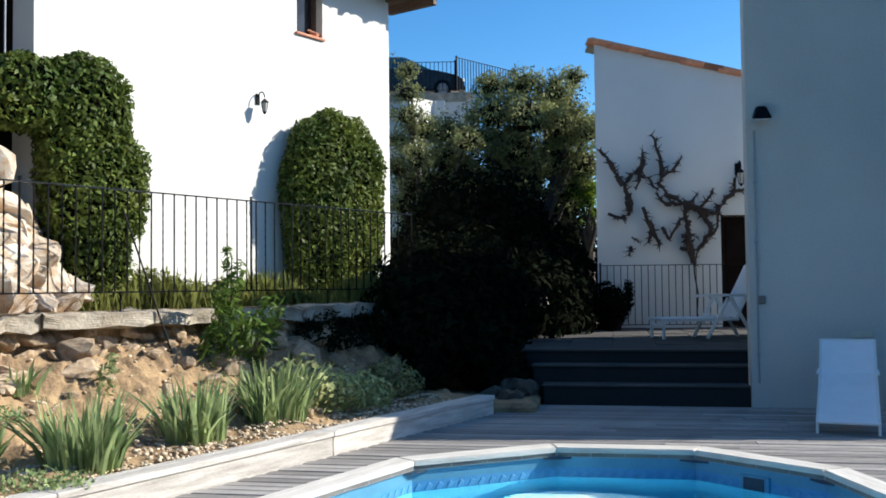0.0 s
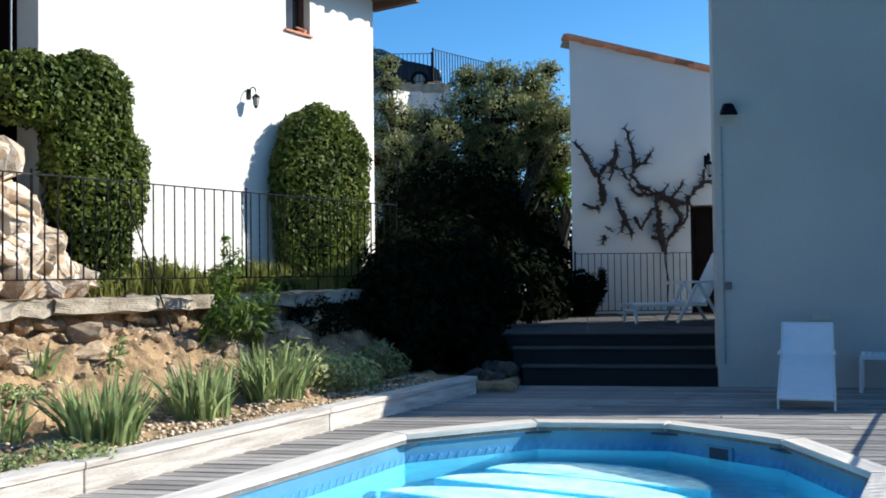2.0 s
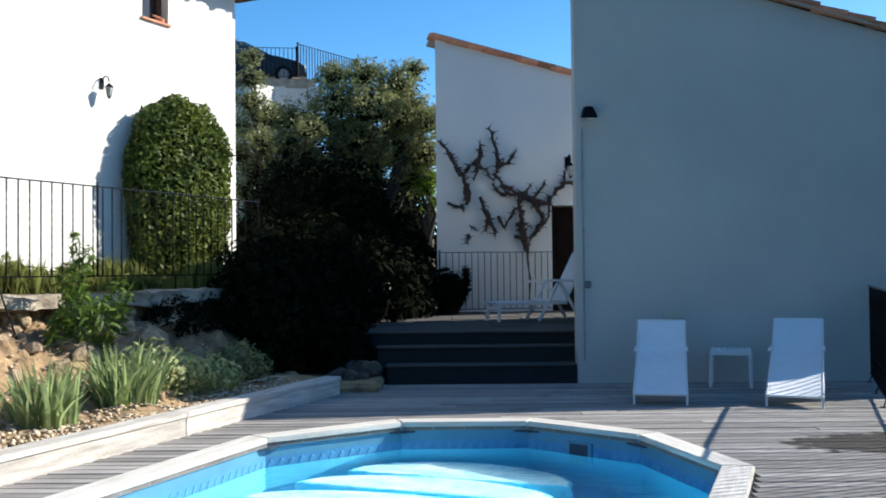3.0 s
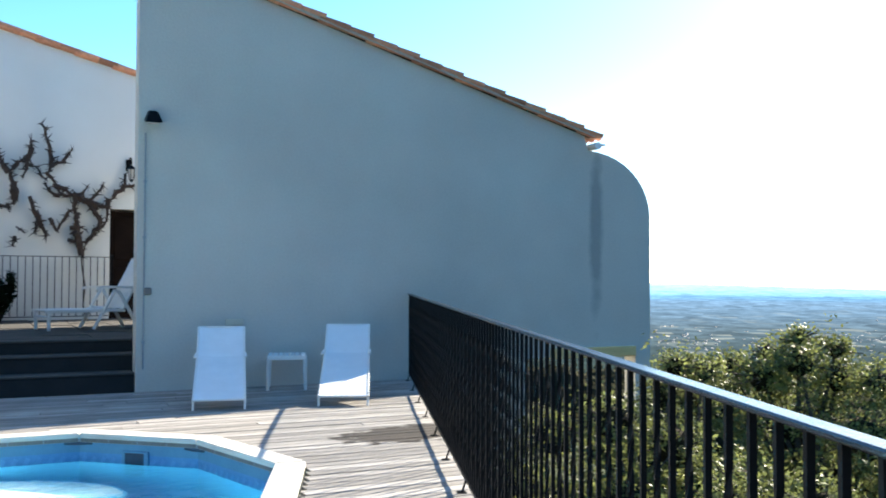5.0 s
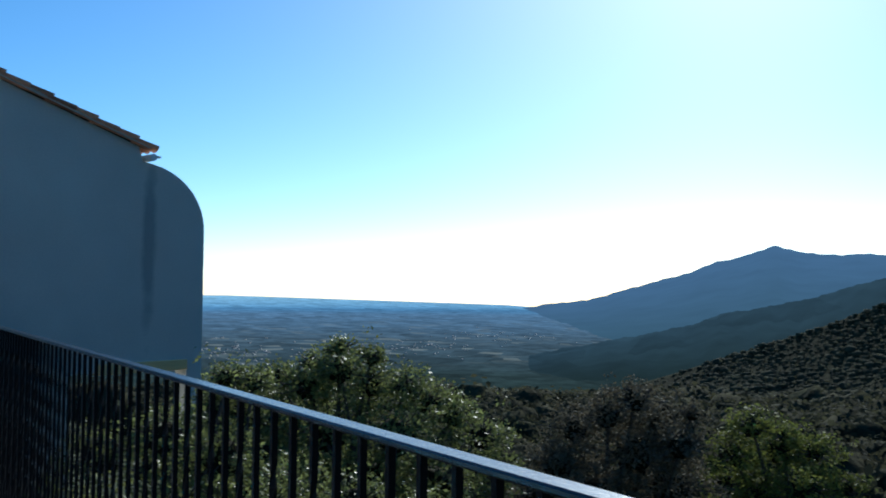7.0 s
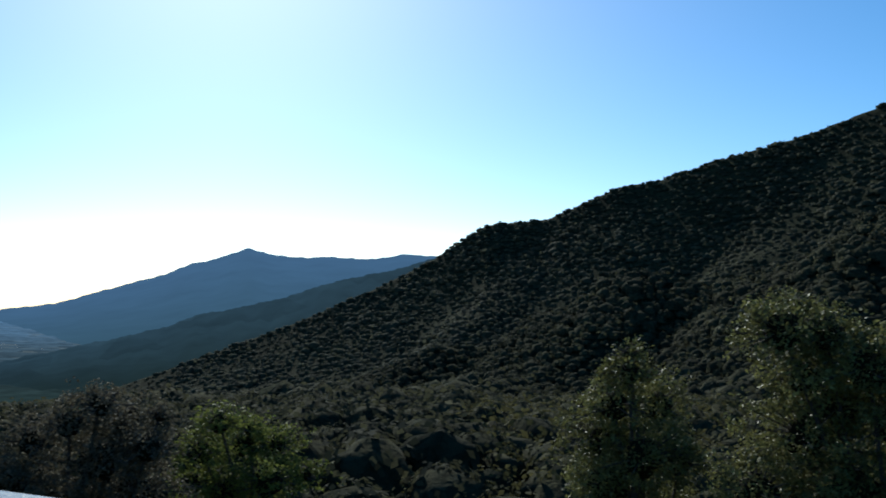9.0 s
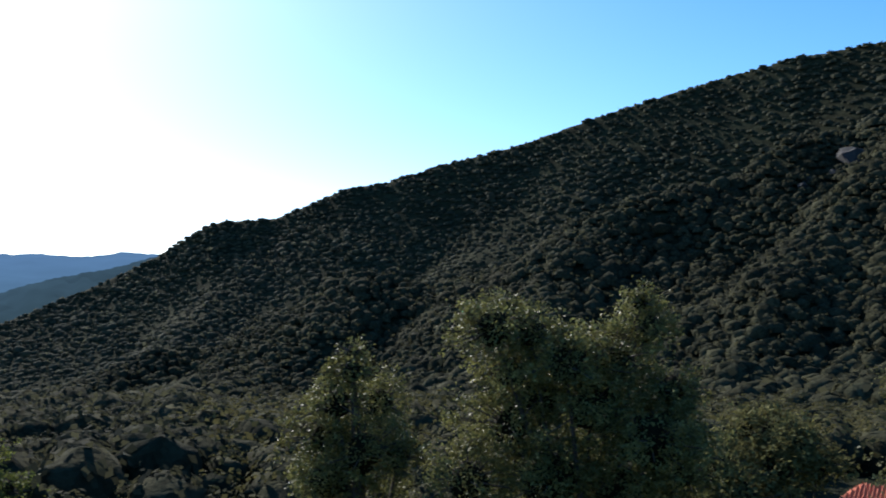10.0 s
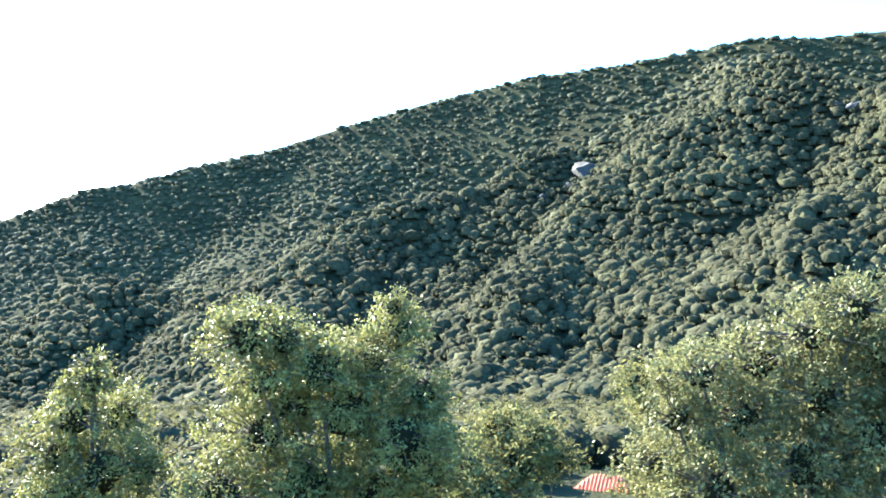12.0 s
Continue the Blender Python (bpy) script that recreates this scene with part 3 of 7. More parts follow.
def plain_height(x, y):
    r = np.hypot(x, y)
    rise = np.interp(np.degrees(np.arctan2(x, y)), [50, 66.6, 74], [0.0249, 0.0157, 0.004])
    return -124.0 + rise * np.clip(r - 1000, -200, None) + 6 * wobble(x, y, 300) * smooth(2600, 1300, r)


def build_distance():
    """The hazy plain with its strip of sea, and the blue range: far backdrops."""
    turns = np.radians(np.arange(20, 112, 0.5))
    verts, n, m = polar_sheet(np.linspace(860, 4900, 90), turns, plain_height)
    i, j = np.meshgrid(np.arange(n - 1), np.arange(m - 1), indexing="ij")
    faces = np.stack([i * m + j, (i + 1) * m + j, (i + 1) * m + j + 1, i * m + j + 1], -1).reshape(-1, 4)
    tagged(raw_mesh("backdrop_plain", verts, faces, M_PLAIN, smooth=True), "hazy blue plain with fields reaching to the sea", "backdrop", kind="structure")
    az = np.radians(np.arange(64, 110, 0.12))
    el = np.interp(np.degrees(az), [a for a, _ in RANGE], [e for _, e in RANGE])
    el = el + 0.03 * np.sin(az * 260) * np.cos(az * 97) + 0.012 * np.sin(az * 610)
    rows = []
    for k, t in enumerate(np.linspace(0, 1, 14)):
        r = 2200 + 2400 * t
        e = -3.4 + (el + 3.4) * t ** 0.7
        rr = r + 22 * np.sin(az * 90 + 5 * t) + 14 * np.sin(az * 230 - 9 * t)
        rows.append(np.stack([rr * np.sin(az), rr * np.cos(az), EYE_Z + r * np.tan(np.radians(e))], -1))
    verts = np.concatenate(rows)
    m = len(az)
    i, j = np.meshgrid(np.arange(13), np.arange(m - 1), indexing="ij")
    faces = np.stack([i * m + j, (i + 1) * m + j, (i + 1) * m + j + 1, i * m + j + 1], -1).reshape(-1, 4)
    az2 = np.radians(np.arange(64, 104, 0.1))
    el2 = np.interp(np.degrees(az2), [a for a, _ in FOOTHILL], [e for _, e in FOOTHILL])
    el2 = el2 + 0.03 * np.sin(az2 * 310) * np.cos(az2 * 83) + 0.016 * np.sin(az2 * 790)
    near_rows = []
    for t in np.linspace(0, 1, 12):
        r = 1250 + 500 * t
        e = -6.2 + (el2 + 6.2) * t ** 0.6
        rr = r + 16 * np.sin(az2 * 120 + 6 * t) + 9 * np.sin(az2 * 290 - 7 * t)
        near_rows.append(np.stack([rr * np.sin(az2), rr * np.cos(az2), EYE_Z + r * np.tan(np.radians(e))], -1))
    m2 = len(az2)
    i2, j2 = np.meshgrid(np.arange(11), np.arange(m2 - 1), indexing="ij")
    faces2 = np.stack([i2 * m2 + j2, (i2 + 1) * m2 + j2, (i2 + 1) * m2 + j2 + 1, i2 * m2 + j2 + 1], -1).reshape(-1, 4)
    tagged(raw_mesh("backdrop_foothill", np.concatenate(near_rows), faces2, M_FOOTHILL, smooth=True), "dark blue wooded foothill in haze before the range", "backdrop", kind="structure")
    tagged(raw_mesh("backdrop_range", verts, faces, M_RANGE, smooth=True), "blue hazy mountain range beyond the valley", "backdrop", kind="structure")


build_distance()


def clumps(places, radii, flat=0.8, level=2, rough=0.2):
    """Many uneven tree crowns as one pair of arrays."""
    v, f = icosphere(level)
    n = len(places)
    spin = rng.uniform(0, math.tau, n)
    bump = 1 + rough * rng.normal(size=(n, len(v), 1)).clip(-2, 2)
    vv = v[None] * bump * radii[:, None, None] * np.array([1, 1, flat])
    c, s = np.cos(spin)[:, None], np.sin(spin)[:, None]
    vv = np.stack([vv[..., 0] * c - vv[..., 1] * s, vv[..., 0] * s + vv[..., 1] * c, vv[..., 2]], -1) + places[:, None]
    return vv.reshape(-1, 3), (f[None] + (np.arange(n) * len(v))[:, None, None]).reshape(-1, 3)


def scatter(n, az0, az1, r0, r1):
    az = np.radians(rng.uniform(az0, az1, n))
    r = np.sqrt(rng.uniform(r0 ** 2, r1 ** 2, n))
    return r * np.sin(az), r * np.cos(az), r


def half_ball():
    """The upper part of a small ball."""
    v, f = icosphere(1)
    keep = (v[f][:, :, 2].max(1) > -0.3)
    return v, f[keep]


def puffs(places, radii, flat, rough):
    """Many uneven rounded crowns, open below, as one pair of arrays."""
    v, f = half_ball()
    n = len(places)
    spin = rng.uniform(0, math.tau, n)
    bump = 1 + rough * rng.normal(size=(n, len(v), 1)).clip(-2, 2)
    vv = v[None] * bump * radii[:, None, None] * np.stack([rng.uniform(0.85, 1.2, n), rng.uniform(0.85, 1.2, n), flat * rng.uniform(0.8, 1.2, n)], -1)[:, None]
    c, s = np.cos(spin)[:, None], np.sin(spin)[:, None]
    vv = np.stack([vv[..., 0] * c - vv[..., 1] * s, vv[..., 0] * s + vv[..., 1] * c, vv[..., 2]], -1) + places[:, None]
    return vv.reshape(-1, 3), (f[None] + (np.arange(n) * len(v))[:, None, None]).reshape(-1, 3)


def build_forest():
    """Wooded slopes: a dark floor, and crown upon crown of evergreen oak made of leafy tufts."""
    radii = np.concatenate([np.geomspace(42, 740, 110), np.arange(745, 1060, 5)])
    turns = np.radians(np.arange(24, 162, 0.5))
    verts, n, m = polar_sheet(radii, turns, lambda x, y: ground_height(x, y) - 1.0 * smooth(60, 120, np.hypot(x, y)) + 1.5 * smooth(560, 760, np.hypot(x, y)))
    i, j = np.meshgrid(np.arange(n - 1), np.arange(m - 1), indexing="ij")
    faces = np.stack([i * m + j, (i + 1) * m + j, (i + 1) * m + j + 1, i * m + j + 1], -1).reshape(-1, 4)
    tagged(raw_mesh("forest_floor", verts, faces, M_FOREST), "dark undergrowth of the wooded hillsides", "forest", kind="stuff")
    belts = (
        (5.4, 70, 230, 34, 95, 85, 0.11, 0.85, M_CANOPY, "evergreen oaks of the wooded valley side"),
        (4.8, 70, 230, 95, 158, 100, 0.095, 0.85, M_SLOPEWOOD, "olive-green oaks of the near valley slope"),
        (5.9, 230, 640, 34, 158, 8, 0.28, 0.78, M_CANOPY, "dense evergreen oak woods covering the hillsides"),
        (6.2, 640, 1050, 34, 158, 3, 0.30, 0.55, M_CREST, "low oak scrub along the high crest, its colour paled for haze"),
    )
    for cell, r0, r1, az0, az1, tufts, fine, flat, leaf, label in belts:
        gx, gy = np.meshgrid(np.arange(0, r1, cell), np.arange(-r1, r1, cell))
        x = gx.ravel() + rng.uniform(-0.42, 0.42, gx.size) * cell
        y = gy.ravel() + rng.uniform(-0.42, 0.42, gx.size) * cell
        r, az = np.hypot(x, y), np.degrees(np.arctan2(x, y))
        gaps = wobble(x, y, 34, 3.0) + 0.8 * wobble(x, y, 13, 6.0)
        keep = (r > r0) & (r < r1) & (az > az0) & (az < az1) & (rng.uniform(size=x.size) > np.interp(gaps, [-1.0, -0.5, 0.2], [0.08, 0.03, 0.0]))
        keep &= (az > 78) | (r < 700) | (rng.uniform(size=x.size) > 0.6)
        keep &= ~((az > 130.0) & (az < 138.6) & (r < 106))
        keep &= (az < 92) | (r < 1.04 * np.interp(az, [92, 120, 145, 160], [1000, 900, 780, 780]))
        x, y = x[keep], y[keep]
        stand = 1 + 0.30 * wobble(x, y, 48, 2.0) + 0.2 * wobble(x, y, 17, 5.0)
        big = rng.choice([0.46, 0.56, 0.66, 0.80], len(x), p=[0.25, 0.35, 0.30, 0.10]) * rng.uniform(0.88, 1.12, len(x)) * cell * stand
        mid = np.stack([x, y, ground_height(x, y) + (0.30 if r0 < 600 else 0.05) * big], -1)
        v, f = clumps(mid, big * 0.82, flat, 2, 0.15) if r1 < 300 else puffs(mid, big * 0.96, flat, 0.2)
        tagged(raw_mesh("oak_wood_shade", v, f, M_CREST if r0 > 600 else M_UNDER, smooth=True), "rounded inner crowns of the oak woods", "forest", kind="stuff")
        way = rng.normal(size=(len(x), tufts, 3))
        way[..., 2] = np.abs(way[..., 2]) - 0.2
        way /= np.linalg.norm(way, axis=2, keepdims=True)
        p = mid[:, None] + way * big[:, None, None] * rng.uniform(0.86, 1.06, (len(x), tufts, 1)) * np.array([1, 1, flat + 0.03])
        size = np.repeat(big * fine, tufts)[:, None]
        v, f = leaf_quads(p.reshape(-1, 3), way.reshape(-1, 3), size, 0.8, 0.3)
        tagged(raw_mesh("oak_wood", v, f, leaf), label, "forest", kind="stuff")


build_forest()


def build_town():
    """Pale far houses of the towns on the plain."""
    n = 330
    centre = rng.choice(6, n)
    az = np.radians(np.array([51, 57, 61, 66, 46, 54])[centre] + rng.normal(0, 1.9, n))
    r = np.array([1750, 1600, 1900, 2300, 2000, 1450])[centre] + rng.normal(0, 110, n)
    x, y = r * np.sin(az), r * np.cos(az)
    ground = plain_height(x, y)
    bm_v, bm_f = [], []
    for k in range(n):
        a, b, h = rng.uniform(1.0, 4.5), rng.uniform(1.0, 2.2), rng.uniform(0.5, 1.2)
        z = ground[k]
        o = 10 * k
        for zz in (z - 4, z + h):
            bm_v += [(x[k] - a, y[k] - b, zz), (x[k] + a, y[k] - b, zz), (x[k] + a, y[k] + b, zz), (x[k] - a, y[k] + b, zz)]
        bm_v += [(x[k] - a, y[k], z + h * 1.5), (x[k] + a, y[k], z + h * 1.5)]
        bm_f += [(o, o + 1, o + 5, o + 4), (o + 1, o + 2, o + 6, o + 5), (o + 2, o + 3, o + 7, o + 6), (o + 3, o, o + 4, o + 7), (o + 4, o + 5, o + 9, o + 8), (o + 6, o + 7, o + 8, o + 9)]
    tagged(raw_mesh("far_town", np.array(bm_v), np.array(bm_f), M_TOWN), "pale houses of towns spread over the plain", "town", kind="stuff")


build_town()


def rock_mesh(name, seed, mat):
    """An angular stone: the hull of some random points, with worn edges."""
    r = np.random.default_rng(seed)
    bm = bmesh.new()
    for p in r.normal(size=(22, 3)) * np.array([1.2, 0.9, 0.8]):
        bm.verts.new(Vector(p / np.linalg.norm(p) ** 0.75))
    out = bmesh.ops.convex_hull(bm, input=bm.verts[:])
    bmesh.ops.delete(bm, geom=[v for v in bm.verts if not v.link_faces], context="VERTS")
    bmesh.ops.bevel(bm, geom=bm.edges[:], offset=0.03, segments=1, affect="EDGES")
    bmesh.ops.triangulate(bm, faces=bm.faces[:])
    bmesh.ops.subdivide_edges(bm, edges=[e for e in bm.edges if e.calc_length() > 0.45], cuts=1, use_grid_fill=True)
    shift = Vector((seed * 3.1, seed * 1.7, 0.0))
    for v in bm.verts:
        v.co *= 1 + 0.16 * noise.noise(v.co * 1.7 + shift) + 0.09 * noise.noise(v.co * 4.5 + shift)
    me = bpy.data.meshes.new(name)
    bm.to_mesh(me)
    bm.free()
    me.materials.append(mat)
    return me


M_BOULDER = material("pale_boulder", (0.74, 0.70, 0.62), (0.46, 0.28, 0.14), 2.2, 22, 0.95, 1.0, per_object=0.25)
BOULDERS = [rock_mesh("boulder", 50 + k, M_BOULDER) for k in range(6)]
ROCKS = [rock_mesh("stone", k, M_STONE) for k in range(8)]
M_GREYROCK = material("grey_rock", (0.030, 0.030, 0.029), (0.015, 0.015, 0.015), 0.4, 2.5, 0.95, 0.6)
M_DULLROCK = material("dull_stone", (0.13, 0.10, 0.075), (0.07, 0.055, 0.04), 3, 20, 0.95, 0.6)
DULL_ROCKS = [rock_mesh("stone", 70 + k, M_DULLROCK) for k in range(3)]
OUTCROPS = [rock_mesh("rock_outcrop", 30 + k, M_GREYROCK) for k in range(4)]


def rock(x, y, z, sx, sy, sz, k, label="weathered ochre garden stone", group="garden stones", parent=None, name="stone"):
    ob = new(name, ROCKS[k % len(ROCKS)])
    if name == "boulder":
        ob.data = BOULDERS[k % len(BOULDERS)]
    if name == "rock_outcrop":
        ob.data = OUTCROPS[k % len(OUTCROPS)]
    ob.matrix_basis = pose(x, y, z, 13 * (k % 5) - 25, 9 * (k % 7) - 20, 47 * k) @ Matrix.Diagonal((sx, sy, sz, 1))
    if parent is not None:
        ob.parent = parent
        return ob
    return tagged(ob, label, "stone", group)


def build_outcrops():
    """Pale rocks that stand out of the wooded hillside."""
    for k, (az, r, s) in enumerate([(133.4, 600, 9.0), (132.5, 590, 4.0), (131.3, 585, 4.0), (130.7, 578, 3.2), (148.4, 560, 4.5), (147.6, 565, 2.8), (146.8, 700, 2.0)]):
        x, y = r * math.sin(radians(az)), r * math.cos(radians(az))
        z = float(ground_height(np.array([x]), np.array([y]))[0])
        rock(x, y, z + 1.2, s * 1.2, s, s * 0.6, k, "pale grey rock outcrop among hillside scrub", "rock outcrops", name="rock_outcrop")


build_outcrops()


def build_valley_house():
    h = thing("valley_house", "small house with a bright red tiled hip roof among trees", "house", pose(65.0, -63.6, -18.15, 0, 0, 35) @ Matrix.Scale(1.15, 4))
    part("wall", box(-2.6, 2.6, -2.0, 2.0, -9.0, 1.3), M_WHITE, h)
    bm = bmesh.new()
    e = [bm.verts.new(p) for p in ((-3, -2.4, 1.25), (3, -2.4, 1.25), (3, 2.4, 1.25), (-3, 2.4, 1.25))]
    a, b = bm.verts.new((-1.0, 0, 2.7)), bm.verts.new((1.0, 0, 2.7))
    for q in ((e[0], e[1], b, a), (e[2], e[3], a, b), (e[1], e[2], b), (e[3], e[0], a), e[::-1]):
        bm.faces.new(q)
    roof = part("roof", bm, M_REDTILE, h)
    for k in range(20):
        x = -2.85 + 0.3 * k
        top = min(1.0, (3.0 - abs(x)) / 2.0)
        for sgn in (-1, 1):
            part("tile_row", rod((x, sgn * 2.42, 1.28), (x, sgn * 2.4 * (1 - top), 1.28 + 1.45 * top), 0.07, 0.07, 5), M_REDTILE, roof)


build_valley_house()


# ---------------------------------------------------------------- pool and deck
POOL_PLAN = [(-3.75, 0.0), (-3.34, 1.1), (-2.23, 1.87), (2.35, 1.87), (3.46, 1.1), (3.87, 0.0), (3.46, -1.1), (2.35, -1.87), (-2.23, -1.87), (-3.34, -1.1)]
POOL_MID = 4.90


def pool_outline(grow, smooth_steps=0):
    """The pool's outline in its own frame, moved outwards."""
    out = []
    n = len(POOL_PLAN)
    for k in range(n):
        a, b, c = (Vector(POOL_PLAN[(k + d) % n]) for d in (-1, 0, 1))
        n1, n2 = Vector((-(b - a).y, (b - a).x)).normalized(), Vector((-(c - b).y, (c - b).x)).normalized()
        n1 = -n1 if n1.dot(b) < 0 else n1
        n2 = -n2 if n2.dot(b) < 0 else n2
        mid = (n1 + n2).normalized()
        out.append(b + mid * grow / mid.dot(n1))
    return [(p.x + POOL_MID, p.y) for p in out]


def build_pool():
    pool = thing("swimming_pool", "blue-lined swimming pool with pale weathered coping boards in the deck", "pool", POOL)
    rim, inner = pool_outline(0.0), pool_outline(-0.14)
    bm = bmesh.new()
    n = len(rim)
    rings = []
    for pts, z in ((rim, 0.0), (rim, -0.11), (rim, -1.35)):
        rings.append([bm.verts.new((x, y, z)) for x, y in pts])
    for a, b in zip(rings, rings[1:]):
        for k in range(n):
            j = (k + 1) % n
            bm.faces.new((a[k], a[j], b[j], b[k]))
    bm.faces.new(rings[-1])
    part("liner", bm, M_POOL, pool)
    # pattern band at the water line: a darker strip with a raised twisted cord
    for k in range(n):
        a, b = Vector(rim[k]), Vector(rim[(k + 1) % n])
        inward = Vector((-(b - a).y, (b - a).x)).normalized()
        if inward.dot(Vector((POOL_MID, 0)) - a) < 0:
            inward = -inward
        c, d = a + inward * 0.006, b + inward * 0.006
        band, cord = bmesh.new(), bmesh.new()
        band.faces.new([band.verts.new((p.x, p.y, z)) for p, z in ((c, -0.245), (d, -0.245), (d, -0.125), (c, -0.125))])
        count = max(2, int((b - a).length / 0.095))
        for q in range(count):
            p = a.lerp(b, (q + 0.5) / count) + inward * 0.008
            turn = Matrix.Translation((p.x, p.y, -0.185)) @ Matrix.Rotation(math.atan2((b - a).y, (b - a).x), 4, "Z")
            add_box(cord, -0.020, 0.020, -0.0025, 0.0025, -0.036, 0.036, 0.002, turn @ Matrix.Rotation(0.55, 4, "Y"))
        upper = bmesh.new()
        c, d = a + inward * 0.004, b + inward * 0.004
        upper.faces.new([upper.verts.new((p.x, p.y, z)) for p, z in ((c, -0.126), (d, -0.126), (d, -0.036), (c, -0.036))])
        part("liner_top", upper, M_LINERTOP, pool, "upper liner strip, its blue darkened for coping shade")
        frieze = part("frieze", band, M_FRIEZE, pool, "darker blue frieze band at the water line")
        part("cord_pattern", cord, M_CORD, frieze, "pale blue twisted cord pattern")
    # grey liner rail under the coping, with dark angle brackets in the corners
    bm = bmesh.new()
    for k in range(n):
        a, b = Vector(inner[k]), Vector(inner[(k + 1) % n])
        a3, b3 = Vector(rim[k]), Vector(rim[(k + 1) % n])
        for z0, z1, d in ((-0.004, -0.035, 0.16),):
            p, q = a3.lerp(a, d), b3.lerp(b, d)
            bm.faces.new([bm.verts.new((v.x, v.y, z)) for v, z in ((p, z0), (q, z0), (q, z1), (p, z1))])
            bm.faces.new([bm.verts.new((v.x, v.y, z1)) for v in (p, q, b3, a3)])
    part("liner_rail", bm, M_GREYPAINT, pool, "grey liner clamping strip")
    for k in range(n):
        p, before, after = Vector(rim[k]), Vector(rim[k - 1]), Vector(rim[(k + 1) % n])
        u, v = (before - p).normalized(), (after - p).normalized()
        mid = (u + v).normalized()
        part("corner_bracket", slab([tuple(p + mid * 0.012), tuple(p + u * 0.13 + mid * 0.012), tuple(p + mid * 0.07), tuple(p + v * 0.13 + mid * 0.012)], -0.055, -0.036), M_MOUTH, pool, "dark corner bracket under the coping")
    # rounded entry steps under water
    for far, chord, y0, y1, z in ((8.30, 7.66, -0.66, 1.30, -0.55), (7.56, 7.02, -0.70, 1.45, -0.44), (6.86, 6.36, -0.70, 1.55, -0.34), (6.20, 5.5, -0.70, 1.60, -0.28)):
        ym, half = (y0 + y1) / 2, (y1 - y0) / 2
        turns = np.linspace(0, math.pi, 22)
        outer = [(chord + (far - chord) * math.sin(a), ym + half * math.cos(a)) for a in turns]
        st = part("pool_step", slab(outer, -1.34, z), M_POOL, pool, "submerged curved step")
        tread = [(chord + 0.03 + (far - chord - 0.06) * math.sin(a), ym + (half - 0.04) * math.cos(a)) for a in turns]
        part("step_tread", slab(tread, z + 0.002, z + 0.008), M_SUNTREAD, st, "step tread with sunlit shimmer in its pale colour")
    # skimmer mouth in the far wall
    sk = part("skimmer", box(-0.13, 0.13, -0.02, 0.015, -0.20, -0.06, 0.004), M_LINERTOP, pool, "dull blue skimmer frame", place=pose(POOL_MID + 3.66, -0.53, -0.03, 0, 0, -110.4))
    part("skimmer_mouth", box(-0.09, 0.09, -0.03, -0.018, -0.185, -0.075), M_MOUTH, sk, "dark blue skimmer opening")
    # coping boards, one to a side, mitred at the corners
    out, inn = pool_outline(0.19), pool_outline(-0.035)
    for k in range(n):
        j = (k + 1) % n
        a0, a1, b0, b1 = Vector(inn[k]), Vector(inn[j]), Vector(out[k]), Vector(out[j])
        gap = 0.003 / (a1 - a0).length
        corners = [a0.lerp(a1, gap), a0.lerp(a1, 1 - gap), b0.lerp(b1, 1 - gap), b0.lerp(b1, gap)]
        mid = sum(corners, Vector((0, 0))) / 4
        turn = math.atan2((a1 - a0).y, (a1 - a0).x)
        back = Matrix.Rotation(-turn, 2)
        bm = slab([tuple(back @ (p - mid)) for p in corners], 0.0, 0.043)
        bmesh.ops.bevel(bm, geom=[e for e in bm.edges if e.verts[0].co.z > 0.04 and e.verts[1].co.z > 0.04], offset=0.009, segments=2, affect="EDGES")
        board = part("coping_board", bm, M_COPING, pool, place=pose(mid.x, mid.y, 0.002, 0, 0, math.degrees(turn)))
        # fascia pieces under the inner edge
        length = (a1 - a0).length
        count = max(2, round(length / 0.30))
        side = -1 if (back @ (a0 - mid)).y < 0 else 1
        y = (back @ (a0 - mid)).y
        for q in range(count):
            x0 = (back @ (corners[0] - mid)).x * (1 - q / count) + (back @ (corners[1] - mid)).x * (q / count)
            x1 = x0 + (length * (1 - 2 * gap)) / count
            part("edge_piece", box(x0 + 0.003, x1 - 0.003, min(y - side * 0.012, y - side * 0.03), max(y - side * 0.012, y - side * 0.03), -0.035, -0.002, 0.002), M_EDGE_BOX, board)
    bm = slab(pool_outline(-0.002), -0.205, -0.20)
    bm.faces.ensure_lookup_table()
    bmesh.ops.delete(bm, geom=[f for f in bm.faces if f.normal.z < 0.5], context="FACES")
    me = mesh_object("water", bm, M_WATER, place=POOL)
    me.visible_shadow = False
    tagged(me, "clear rippled blue pool water", "water", kind="structure")


build_pool()
POOL_EDGE = [POOL @ Vector((x, y, 0)) for x, y in pool_outline(0.215)]
TIMBER_U, RAIL_U = -5.16, 0.86


